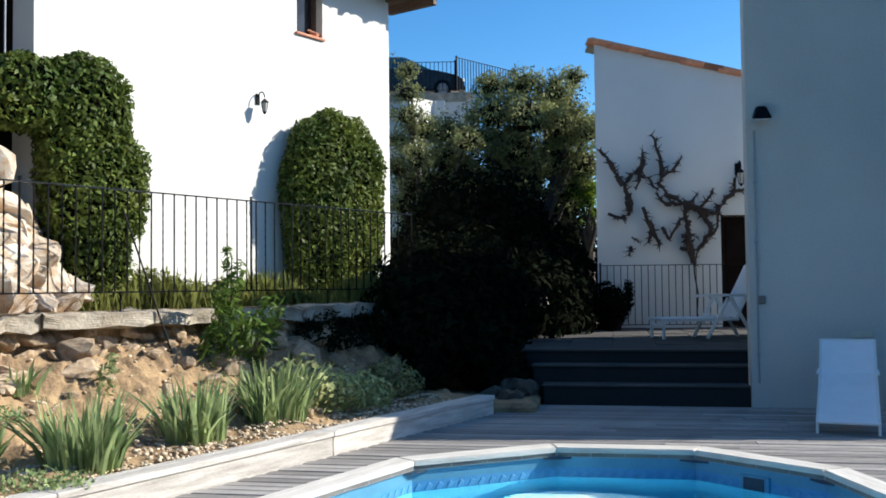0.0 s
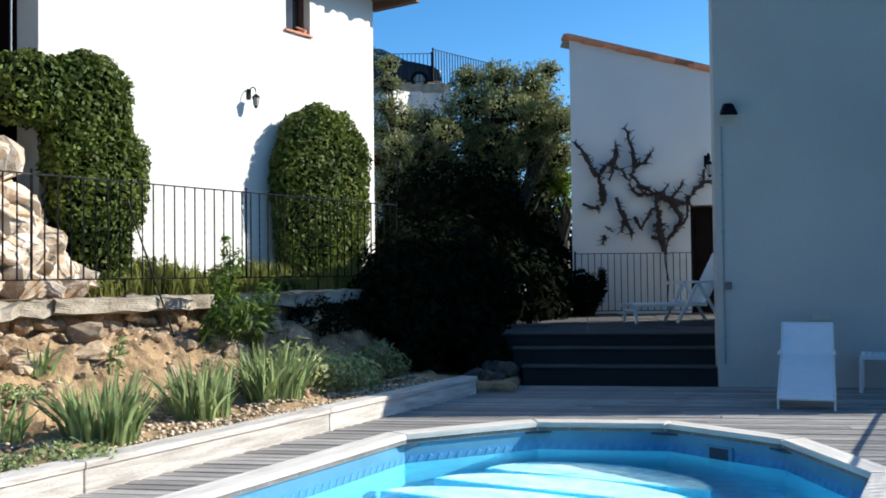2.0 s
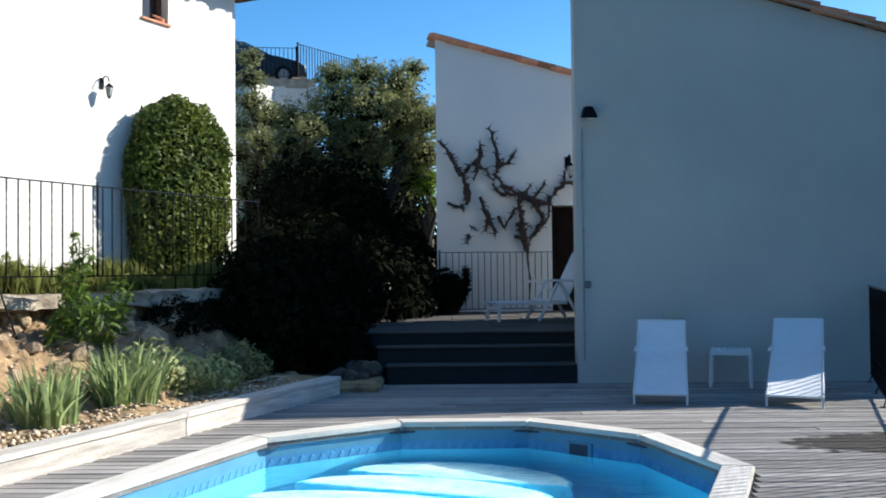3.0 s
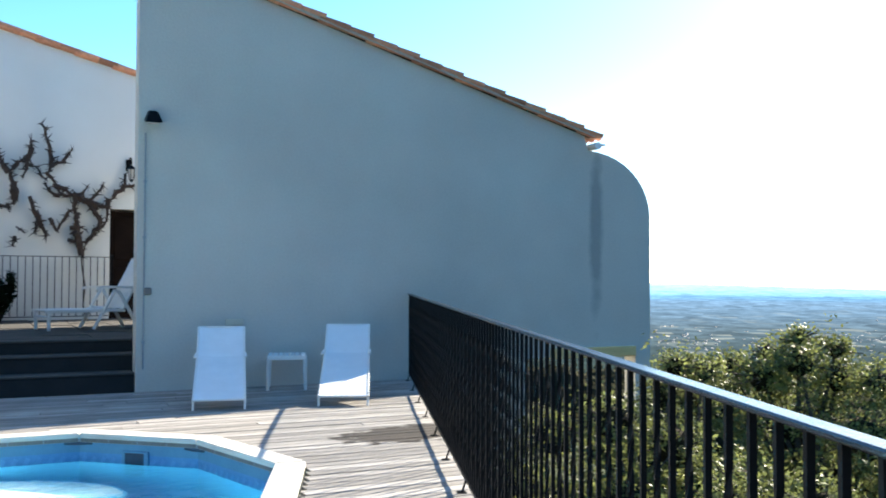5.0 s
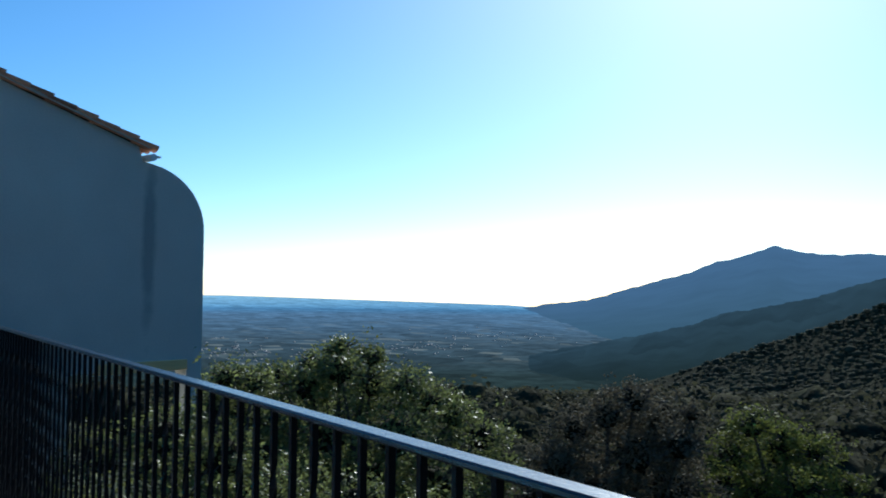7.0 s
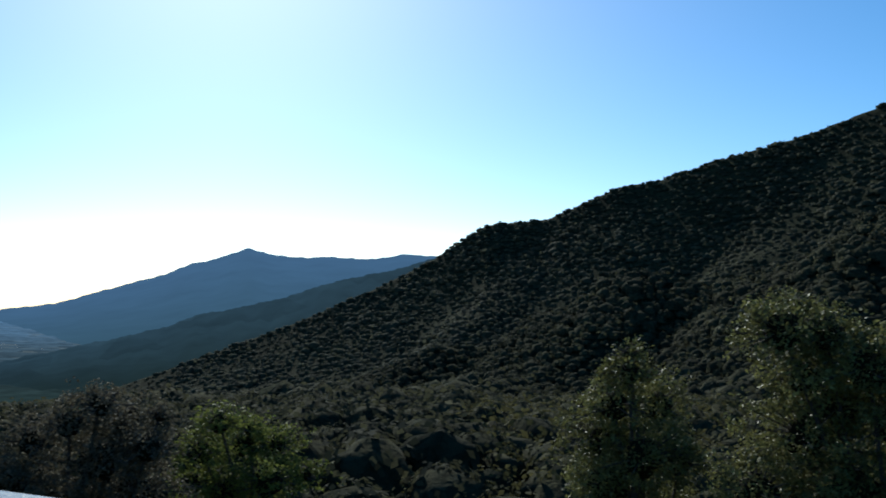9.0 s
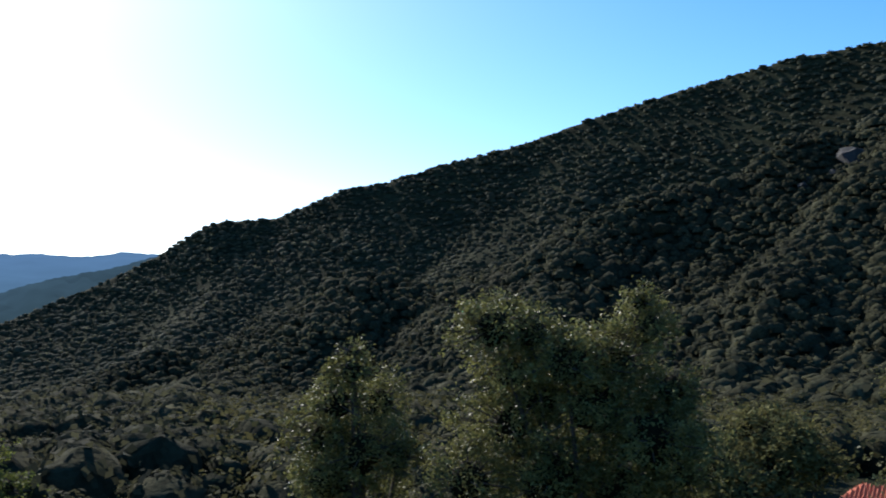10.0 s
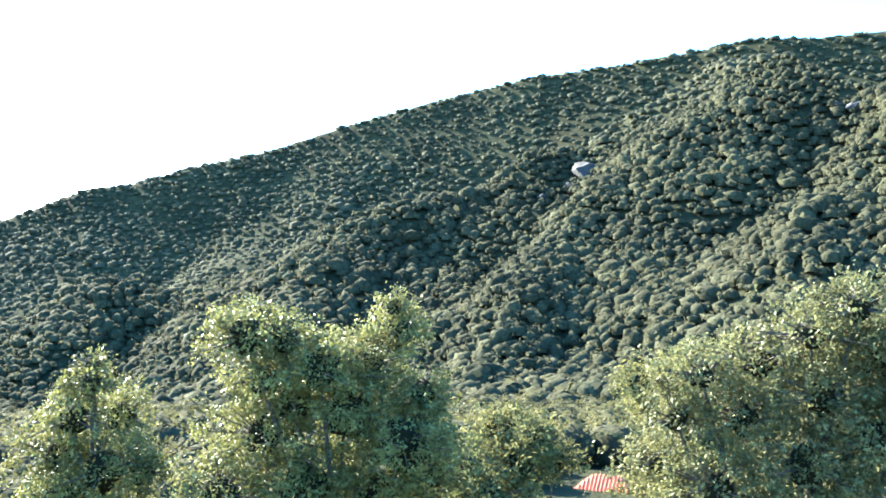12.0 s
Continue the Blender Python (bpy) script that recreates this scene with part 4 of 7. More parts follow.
def build_deck():
    deck = thing("deck", "weathered grey timber board deck round the pool", "deck", WALL, kind="structure")
    back = WALL.inverted()
    edge = [back @ p for p in POOL_EDGE]
    r = random.Random(3)
    pitch, wide = 0.145, 0.129
    shared = {}
    n = 0
    rest = bmesh.new()

    def board(x0, x1, y):
        nonlocal n
        length = round(x1 - x0, 2)
        if length < 0.06:
            return
        tilt = r.uniform(-0.003, 0.003)
        if n < 300 and y > -9.5:
            if length not in shared:
                bm = bmesh.new()
                add_box(bm, 0, length, -wide / 2, wide / 2, -0.028, 0.0, 0.004)
                me = bpy.data.meshes.new("board")
                bm.to_mesh(me)
                bm.free()
                me.materials.append(M_DECK)
                shared[length] = me
            ob = new("board", shared[length])
            ob.parent = deck
            ob.location = (x0, y, tilt)
            n += 1
        else:
            add_box(rest, x0, x0 + length, y - wide / 2, y + wide / 2, -0.028 + tilt, tilt, 0.0)

    for k in range(118):
        y = -0.075 - pitch * k
        lo, hi = (TIMBER_U + 2.714 + 0.347 * y) / 0.938, (RAIL_U + 2.714 + 0.347 * y) / 0.938
        spans = [(lo, hi)]
        cuts = []
        for a, b in zip(edge, edge[1:] + edge[:1]):
            for yy in (y - wide / 2, y + wide / 2):
                if (a.y - yy) * (b.y - yy) < 0:
                    t = (yy - a.y) / (b.y - a.y)
                    cuts.append(a.x + t * (b.x - a.x))
        if cuts:
            spans = [(lo, min(cuts) + 0.02), (max(cuts) - 0.02, hi)]
        for a, b in spans:
            x = a
            first = r.uniform(1.0, 3.6)
            while x < b:
                end = min(b, x + first)
                if b - end < 0.5:
                    end = b
                board(x, end - 0.004, y)
                x, first = end, 3.6
    part("boards", rest, M_DECK, deck)["kind"] = "stuff"
    for u in (-4.95, -4.45, -0.25, 0.3, 0.78):
        part("joist", box(-4.0, 13.0 if u > -1 else 10.0, -0.03, 0.03, -0.14, -0.034), M_DARK, deck, place=WALL.inverted() @ axis(u * 0.857, -u * 0.515, 31.0))
    ring0, ring1 = pool_outline(0.19), pool_outline(0.46)
    for k in range(len(ring0)):
        j = (k + 1) % len(ring0)
        part("edge_board", slab([ring0[k], ring0[j], ring1[j], ring1[k]], -0.05, -0.031), M_DECK, deck, place=back @ POOL)
    # fascia along the balcony edge
    part("fascia", box(-4.5, 13.4, -0.03, 0.0, -0.25, -0.004), M_DECK, deck, place=WALL.inverted() @ axis(0.86 * 0.857, -0.86 * 0.515, 31.0))


def build_timber_edging():
    place = axis(TIMBER_U * 0.857, -TIMBER_U * 0.515, 31.0)
    e = thing("timber_edging", "pale weathered timber sleeper edging beside the deck", "edging", place)
    for a, b in ((-2.0, 1.7), (1.7, 4.54), (4.54, 7.315), (7.315, 10.3)):
        part("sleeper", box(a + 0.004, b - 0.004, 0.0, 0.10, -0.1, 0.155, 0.006), M_TIMBER, e)
        part("cap_board", box(a + 0.002, b - 0.002, -0.015, 0.2, 0.157, 0.205, 0.006), M_TIMBER, e)
    return e


build_timber_edging()


# ---------------------------------------------------------------- grey house
def tile_mesh(name, length, width, mat, tall=0.5):
    """One barrel roof tile, hollow below, narrowing upwards."""
    bm = bmesh.new()
    rows = []
    for x, w in ((0.0, 1.0), (length, 0.82)):
        outer = [bm.verts.new((x, 0.5 * width * w * math.cos(t), tall * width * w * math.sin(t))) for t in np.linspace(0, math.pi, 8)]
        inner = [bm.verts.new((x, 0.42 * width * w * math.cos(t), (tall * 0.84) * width * w * math.sin(t))) for t in np.linspace(0, math.pi, 8)]
        rows.append((outer, inner))
    for k in range(7):
        bm.faces.new((rows[0][0][k], rows[0][0][k + 1], rows[1][0][k + 1], rows[1][0][k]))
        bm.faces.new((rows[0][1][k + 1], rows[0][1][k], rows[1][1][k], rows[1][1][k + 1]))
        for o, i in rows:
            bm.faces.new((o[k], o[k + 1], i[k + 1], i[k]))
    bmesh.ops.recalc_face_normals(bm, faces=bm.faces)
    me = bpy.data.meshes.new(name)
    bm.to_mesh(me)
    bm.free()
    me.materials.append(mat)
    return me


TILE = tile_mesh("tile", 0.44, 0.20, M_TILE)


def tile_row(roof, a, b, rows=1, across=0.19, step=0.36):
    """Tiles laid from a up to b, one over the next, in rows side by side along y."""
    a, b = Vector(a), Vector(b)
    slope = math.atan2(b.z - a.z, b.x - a.x)
    count = int((b - a).length / step)
    for q in range(rows):
        for k in range(count):
            ob = new("tile", TILE)
            ob.parent = roof
            p = a.lerp(b, k * step / (b - a).length)
            ob.matrix_basis = Matrix.Translation((p.x, a.y + across * q, p.z + 0.012 * (k % 2))) @ Matrix.Rotation(-slope - 0.062, 4, "Y")


def build_grey_house():
    w = thing("grey_house", "grey rendered house wall with a sloping tiled verge and rounded wing", "house", WALL)
    pts = [(0.0, -1.5), (5.6, -4.5), (5.6, 0.22), (7.58, 0.22), (7.58, -6.0), (7.87, -6.0), (7.87, 2.40)]
    for k in range(1, 10):
        a = radians(90 * k / 10)
        pts.append((6.70 + 1.17 * math.cos(a), 2.40 + 0.99 * math.sin(a)))
    pts += [(6.70, 3.40), (6.62, 3.63), (1.45, 5.155), (0.0, 4.97)]
    part("wall", prism(pts, 0.0, 0.28), M_GREY, w)
    lean = Matrix(((1, 0.22, 0, 0), (0, 1, 0, 0), (0, 0, 1, 0), (0, 0, 0, 1)))
    bm = prism([(0.05, -1.5), (5.4, -1.5), (5.4, 3.70), (1.45, 4.92), (0.05, 4.8)], 0.282, 4.6)
    bmesh.ops.transform(bm, matrix=lean, verts=bm.verts)
    part("body", bm, M_GREY, w)
    bm = prism([(1.40, 5.175), (6.78, 3.595), (6.78, 3.635), (1.40, 5.215)], -0.10, 4.4)
    bmesh.ops.transform(bm, matrix=lean, verts=bm.verts)
    roof = part("roof", bm, M_MORTAR, w, "tiled single-pitch roof")
    tile_row(roof, (6.90, -0.03, 3.645), (1.40, -0.03, 5.26), 3)
    bm = prism([(-0.02, 4.98), (1.42, 5.13), (1.42, 5.18), (-0.02, 5.03)], -0.04, 4.4)
    bmesh.ops.transform(bm, matrix=lean, verts=bm.verts)
    part("ridge_slab", bm, M_MORTAR, w)
    part("drip_board", prism([(1.40, 5.152), (6.72, 3.588), (6.72, 3.607), (1.40, 5.171)], -0.03, -0.002), M_DARK, w, "thin dark board under the tiles")
    g = part("gutter_end", rod((6.78, -0.16, 3.46), (6.86, 0.5, 3.46), 0.055, 0.06, 12), M_PLASTIC, w, "white gutter end")
    part("gutter_bracket", box(6.80, 6.95, -0.10, -0.02, 3.47, 3.50), M_PLASTIC, g)
    part("lintel", box(6.0, 7.56, -0.06, 0.20, 0.20, 0.36, 0.012), M_LINTEL, w, "golden timber lintel over the lower opening")
    part("lower_pillar", box(4.7, 4.92, 0.02, 0.22, -6, 0.2), M_WHITE, w)
    # conduit, junction box, flood light
    part("conduit", rod((0.085, -0.012, 0.28), (0.085, -0.012, 3.22), 0.011, 0.011, 6), M_GREYPAINT, w, "grey conduit")
    for z in (0.6, 1.9, 2.6):
        part("clip", box(0.065, 0.105, -0.026, -0.002, z, z + 0.03, 0.003), M_GREYPAINT, w)
    part("junction_box", box(0.085, 0.175, -0.050, -0.002, 1.20, 1.29, 0.012), M_EDGE_BOX, w, "grey junction box")
    part("wall_plate", box(1.10, 1.34, -0.02, -0.002, 0.80, 0.885, 0.006), M_BEIGE, w, "faded beige plate")
    return w


build_grey_house()


def build_floodlight():
    f = thing("wall_floodlight", "small black flood light on the grey wall", "lamp", WALL @ pose(0.16, -0.002, 3.40) @ Matrix.Scale(0.82, 4))
    part("arm", box(-0.03, 0.03, -0.10, 0.0, -0.02, 0.04, 0.004), M_IRON, f)
    bm = bmesh.new()
    for pts in (((-0.13, -0.06, -0.05), (0.13, -0.06, -0.05), (0.13, -0.28, -0.09), (-0.13, -0.28, -0.09), (-0.07, -0.08, 0.12), (0.07, -0.08, 0.12), (0.06, -0.20, 0.10), (-0.06, -0.20, 0.10)),):
        v = [bm.verts.new(p) for p in pts]
        for q in ((3, 2, 1, 0), (4, 5, 6, 7), (0, 1, 5, 4), (1, 2, 6, 5), (2, 3, 7, 6), (3, 0, 4, 7)):
            bm.faces.new([v[k] for k in q])
    bmesh.ops.bevel(bm, geom=list(bm.edges), offset=0.015, segments=2, affect="EDGES")
    part("hood", bm, M_IRON, f, "black trapezoid hood")
    part("glass", box(-0.09, 0.09, -0.25, -0.09, -0.085, -0.075), M_PLASTIC, f)


build_floodlight()


def build_lounger(name, fx, fy, hx, hy, label):
    """A white sling lounger whose foot is at (fx, fy) and whose head leans at (hx, hy), on the wall's plan."""
    length = math.hypot(hx - fx, hy - fy)
    place = WALL @ pose(fx, fy, 0.0, 0, 0, math.degrees(math.atan2(hy - fy, hx - fx)))
    t = thing(name, label, "sun lounger", place, "loungers by the wall")
    prof = [(0.0, 0.11), (0.25 * length, 0.24), (0.60 * length, 0.43), (0.68 * length, 0.49), (0.97 * length, 0.805)]
    half = 0.272
    for name2, some in (("seat_sling", prof[:4]), ("back_sling", prof[3:])):
        bm = bmesh.new()
        rows = []
        for x, z in [tuple(np.array(a) + (np.array(b) - np.array(a)) * q / 3) for a, b in zip(some, some[1:]) for q in range(3)] + [some[-1]]:
            sag = 0.012
            rows.append([bm.verts.new((x, y, z - sag * (1 - (y / half) ** 2))) for y in np.linspace(-half + 0.012, half - 0.012, 7)])
        for a, b in zip(rows, rows[1:]):
            for k in range(6):
                bm.faces.new((a[k], b[k], b[k + 1], a[k + 1]))
        bmesh.ops.recalc_face_normals(bm, faces=bm.faces)
        bmesh.ops.solidify(bm, geom=bm.faces[:], thickness=0.006)
        part(name2, bm, M_SLING, t, "white woven sling")
    for side in (-1, 1):
        y = side * half
        bm = bmesh.new()
        for (x0, z0), (x1, z1) in zip(prof, prof[1:]):
            add_rod(bm, (x0, y, z0), (x1, y, z1), 0.013, 0.013, 8)
        part("side_rail", bm, M_PLASTIC, t)
        part("front_leg", rod((0.02, y, 0.0), (0.06, y, 0.15), 0.012, 0.013, 8), M_PLASTIC, t)
        part("rear_leg", rod((0.80 * length, y, 0.0), (0.62 * length, y, 0.44), 0.012, 0.013, 8), M_PLASTIC, t)
        part("armrest", box(0.42 * length, 0.72 * length, y + side * 0.012 - 0.014, y + side * 0.012 + 0.014, 0.50, 0.525, 0.006), M_PLASTIC, t)
    for x, z in (prof[0], prof[-1]):
        part("cross_bar", rod((x, -half, z), (x, half, z), 0.012, 0.012, 8), M_PLASTIC, t)
    return t


build_lounger("sun_lounger", 0.594, -2.02, 0.965, -0.43, "white sling sun lounger with raised back on the deck")
build_lounger("sun_lounger", 1.905, -2.28, 2.63, -0.43, "white sling sun lounger turned slightly towards the railing")


def build_side_table():
    t = thing("side_table", "small white slatted plastic side table between loungers", "table", WALL @ pose(1.81, -0.40, 0.0, 0, 0, -17))
    for k in range(7):
        part("slat", box(-0.235 + 0.068 * k, -0.185 + 0.068 * k, -0.22, 0.22, 0.425, 0.44, 0.004), M_PLASTIC, t)
    for y in (-0.235, 0.215):
        part("apron", box(-0.24, 0.24, y, y + 0.02, 0.385, 0.442, 0.004), M_PLASTIC, t)
    for x in (-0.225, 0.225):
        for y in (-0.21, 0.21):
            part("leg", rod((x * 1.04, y * 1.04, 0.0), (x, y, 0.40), 0.020, 0.028, 8), M_PLASTIC, t)


build_side_table()


# ---------------------------------------------------------------- railings
def bar_mesh(name, low, high, bar, twisted):
    bm = bmesh.new()
    levels = np.linspace(low, high, 19 if twisted else 2)
    rings = []
    for z in levels:
        s = (z - low) / (high - low)
        a = (max(0.0, min(1.0, (s - 0.12) / 0.76))) * math.tau * 2.0 if twisted else 0.0
        rings.append([bm.verts.new((0.707 * bar * math.cos(a + math.pi / 4 + k * math.pi / 2), 0.707 * bar * math.sin(a + math.pi / 4 + k * math.pi / 2), z)) for k in range(4)])
    for a, b in zip(rings, rings[1:]):
        for k in range(4):
            bm.faces.new((a[k], a[(k + 1) % 4], b[(k + 1) % 4], b[k]))
    me = bpy.data.meshes.new(name)
    bm.to_mesh(me)
    bm.free()
    me.materials.append(M_IRON)
    return me


def build_railing(name, label, place, length, height, gap, top_w, bar, low, twist_every, posts, foot=0.0, post_bar=0.03):
    f = thing(name, label, "railing", place)
    part("top_rail", box(-0.02, length + 0.02, -top_w / 2, top_w / 2, height - 0.014, height, 0.004), M_RAIL, f)
    part("bottom_rail", box(0, length, -bar * 0.8, bar * 0.8, low, low + 0.014), M_IRON, f)
    plain, twisted = bar_mesh("baluster", low + 0.014, height - 0.014, bar, False), bar_mesh("baluster", low + 0.014, height - 0.014, bar, True)
    count = int(length / gap)
    for k in range(count + 1):
        ob = new("baluster", twisted if twist_every and k % twist_every == 1 else plain)
        ob.parent = f
        ob.location = (k * length / count, 0, 0)
    for x in posts:
        p = part("post", box(x - post_bar / 2, x + post_bar / 2, -post_bar / 2, post_bar / 2, low, height + 0.02, 0.003), M_IRON, f)
        part("finial", box(x - post_bar * 0.7, x + post_bar * 0.7, -post_bar * 0.7, post_bar * 0.7, height + 0.02, height + 0.04, 0.006), M_IRON, p)
    return f


balcony = build_railing("balcony_railing", "black wrought iron balcony railing with twisted bars", axis(0.74 * 0.857 - 3.0 * 0.515, -0.74 * 0.515 - 3.0 * 0.857, 31.0), 16.4, 1.20, 0.112, 0.048, 0.0145, 0.085, 2, (16.4,))
for k in range(15):
    x = 0.55 + 1.14 * k - 0.35
    leg = part("foot_rod", rod((x, 0.03, 0.0), (x, 0.0, 0.09), 0.008, 0.008, 6), M_IRON, balcony)
    part("foot_plate", box(x - 0.035, x + 0.035, 0.0, 0.06, 0.0, 0.006), M_IRON, leg)
build_railing("terrace_fence", "thin black iron fence along the garden terrace", axis(-5.50, 6.10, 37.0, 1.25), 9.0, 1.15, 0.135, 0.028, 0.012, 0.16, 2, (0.0, 3.55, 6.2, 9.0), post_bar=0.020)
fence = bpy.data.objects["terrace_fence"]
for k in range(7):
    part("foot_rod", rod((0.3 + 1.42 * k, 0.0, -0.06), (0.3 + 1.42 * k, 0.0, 0.17), 0.009, 0.009, 6), M_IRON, fence)
build_railing("platform_railing", "black iron railing before the back house", axis(3.30, 18.38, 92.0, 0.62), 2.28, 1.18, 0.125, 0.035, 0.013, 0.06, 0, (0.0, 2.30))

build_deck()


# ---------------------------------------------------------------- steps and upper platform
STEP_TOPS = (0.0, 0.24, 0.45, 0.62)
for k in range(3):
    st = thing("step_%d" % (k + 1), "stone step coloured for shade, its tread paler for skylight", "step", WALL, kind="structure")
    y0, low, high = 0.06 + 0.33 * k, STEP_TOPS[k], STEP_TOPS[k + 1]
    left = -2.42 - 0.15 * k
    right = -0.003 if k == 0 else 0.30
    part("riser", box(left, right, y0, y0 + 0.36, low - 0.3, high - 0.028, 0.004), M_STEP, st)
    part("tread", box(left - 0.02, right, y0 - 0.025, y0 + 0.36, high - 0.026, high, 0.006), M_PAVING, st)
plat = thing("platform", "paved upper platform in the shade", "platform", WALL, kind="structure")
for i in range(7):
    for j in range(9):
        x0, y0 = -3.4 + 0.6 * i, 1.06 + 0.7 * j
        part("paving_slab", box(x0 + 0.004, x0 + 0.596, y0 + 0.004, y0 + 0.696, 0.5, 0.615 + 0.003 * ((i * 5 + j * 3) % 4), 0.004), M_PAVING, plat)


# ---------------------------------------------------------------- back house
def wall_lantern(name, label, place, reach=0.22):
    t = thing(name, label, "lamp", place)
    part("wall_plate", box(-0.045, 0.045, -0.02, 0.0, 0.02, 0.20, 0.008), M_IRON, t)
    bm = bmesh.new()
    pts = [(0, -0.02 - reach * (1 - math.cos(a)) * 0.5, 0.12 + 0.10 * math.sin(a)) for a in np.linspace(0, math.pi, 9)]
    for a, b in zip(pts, pts[1:]):
        add_rod(bm, a, b, 0.011, 0.011, 6)
    part("bracket", bm, M_IRON, t)
    y = -0.02 - reach
    part("cap", rod((0, y, 0.04), (0, y, 0.10), 0.075, 0.012, 6), M_IRON, t)
    part("lantern_glass", rod((0, y, -0.11), (0, y, 0.04), 0.032, 0.055, 6), M_PANE, t)
    for k in range(6):
        a = k * math.tau / 6
        part("lantern_bar", rod((0.034 * math.cos(a), y + 0.034 * math.sin(a), -0.11), (0.058 * math.cos(a), y + 0.058 * math.sin(a), 0.04), 0.005, 0.005, 4), M_IRON, t)
    part("base", rod((0, y, -0.15), (0, y, -0.11), 0.012, 0.038, 6), M_IRON, t)
    return t


def build_back_house():
    h = thing("back_house", "white house wall in shade with a tiled verge and dark door", "house", BACK)
    lean = Matrix(((1, 0.16, 0, 0), (0, 1, 0, 0), (0, 0, 1, 0), (0, 0, 0, 1)))
    door = 2.46
    for pts in ([(0.14, -0.6), (door, -0.6), (door, 5.50), (0.14, 6.06)], [(door, 2.73), (door + 0.92, 2.73), (door + 0.92, 5.28), (door, 5.50)], [(door + 0.92, -0.6), (6.5, -0.6), (6.5, 4.53), (door + 0.92, 5.28)]):
        bm = prism(pts, 0.0, 0.35)
        bmesh.ops.transform(bm, matrix=lean, verts=bm.verts)
        part("wall", bm, M_WHITE, h)
    bm = prism([(0.2, -0.6), (6.4, -0.6), (6.4, 4.4), (0.2, 5.95)], 0.50, 3.0)
    bmesh.ops.transform(bm, matrix=lean, verts=bm.verts)
    part("body", bm, M_WHITE, h)
    roof = part("roof", prism([(0.08, 6.08), (6.5, 4.54), (6.5, 4.59), (0.08, 6.13)], -0.10, 0.9), M_MORTAR, h, "tiled verge")
    tile_row(roof, (6.4, -0.03, 4.60), (0.06, -0.03, 6.12), 2)
    d = part("door", box(door + 0.04, door + 0.88, 0.22, 0.27, 0.6, 2.70, 0.005), M_DARK, h, "dark brown wooden door")
    for k in range(2):
        part("door_panel", box(door + 0.14, door + 0.78, 0.205, 0.22, 0.75 + 1.0 * k, 1.6 + 1.0 * k, 0.01), M_DARK, d)
    part("door_frame", box(door + 0.0, door + 0.045, 0.02, 0.3, 0.6, 2.728), M_DARK, h)
    return h


build_back_house()
wall_lantern("wall_lantern", "black iron lantern on the shaded white wall", BACK @ pose(2.80, -0.002, 3.44) @ Matrix.Scale(1.3, 4), 0.14)


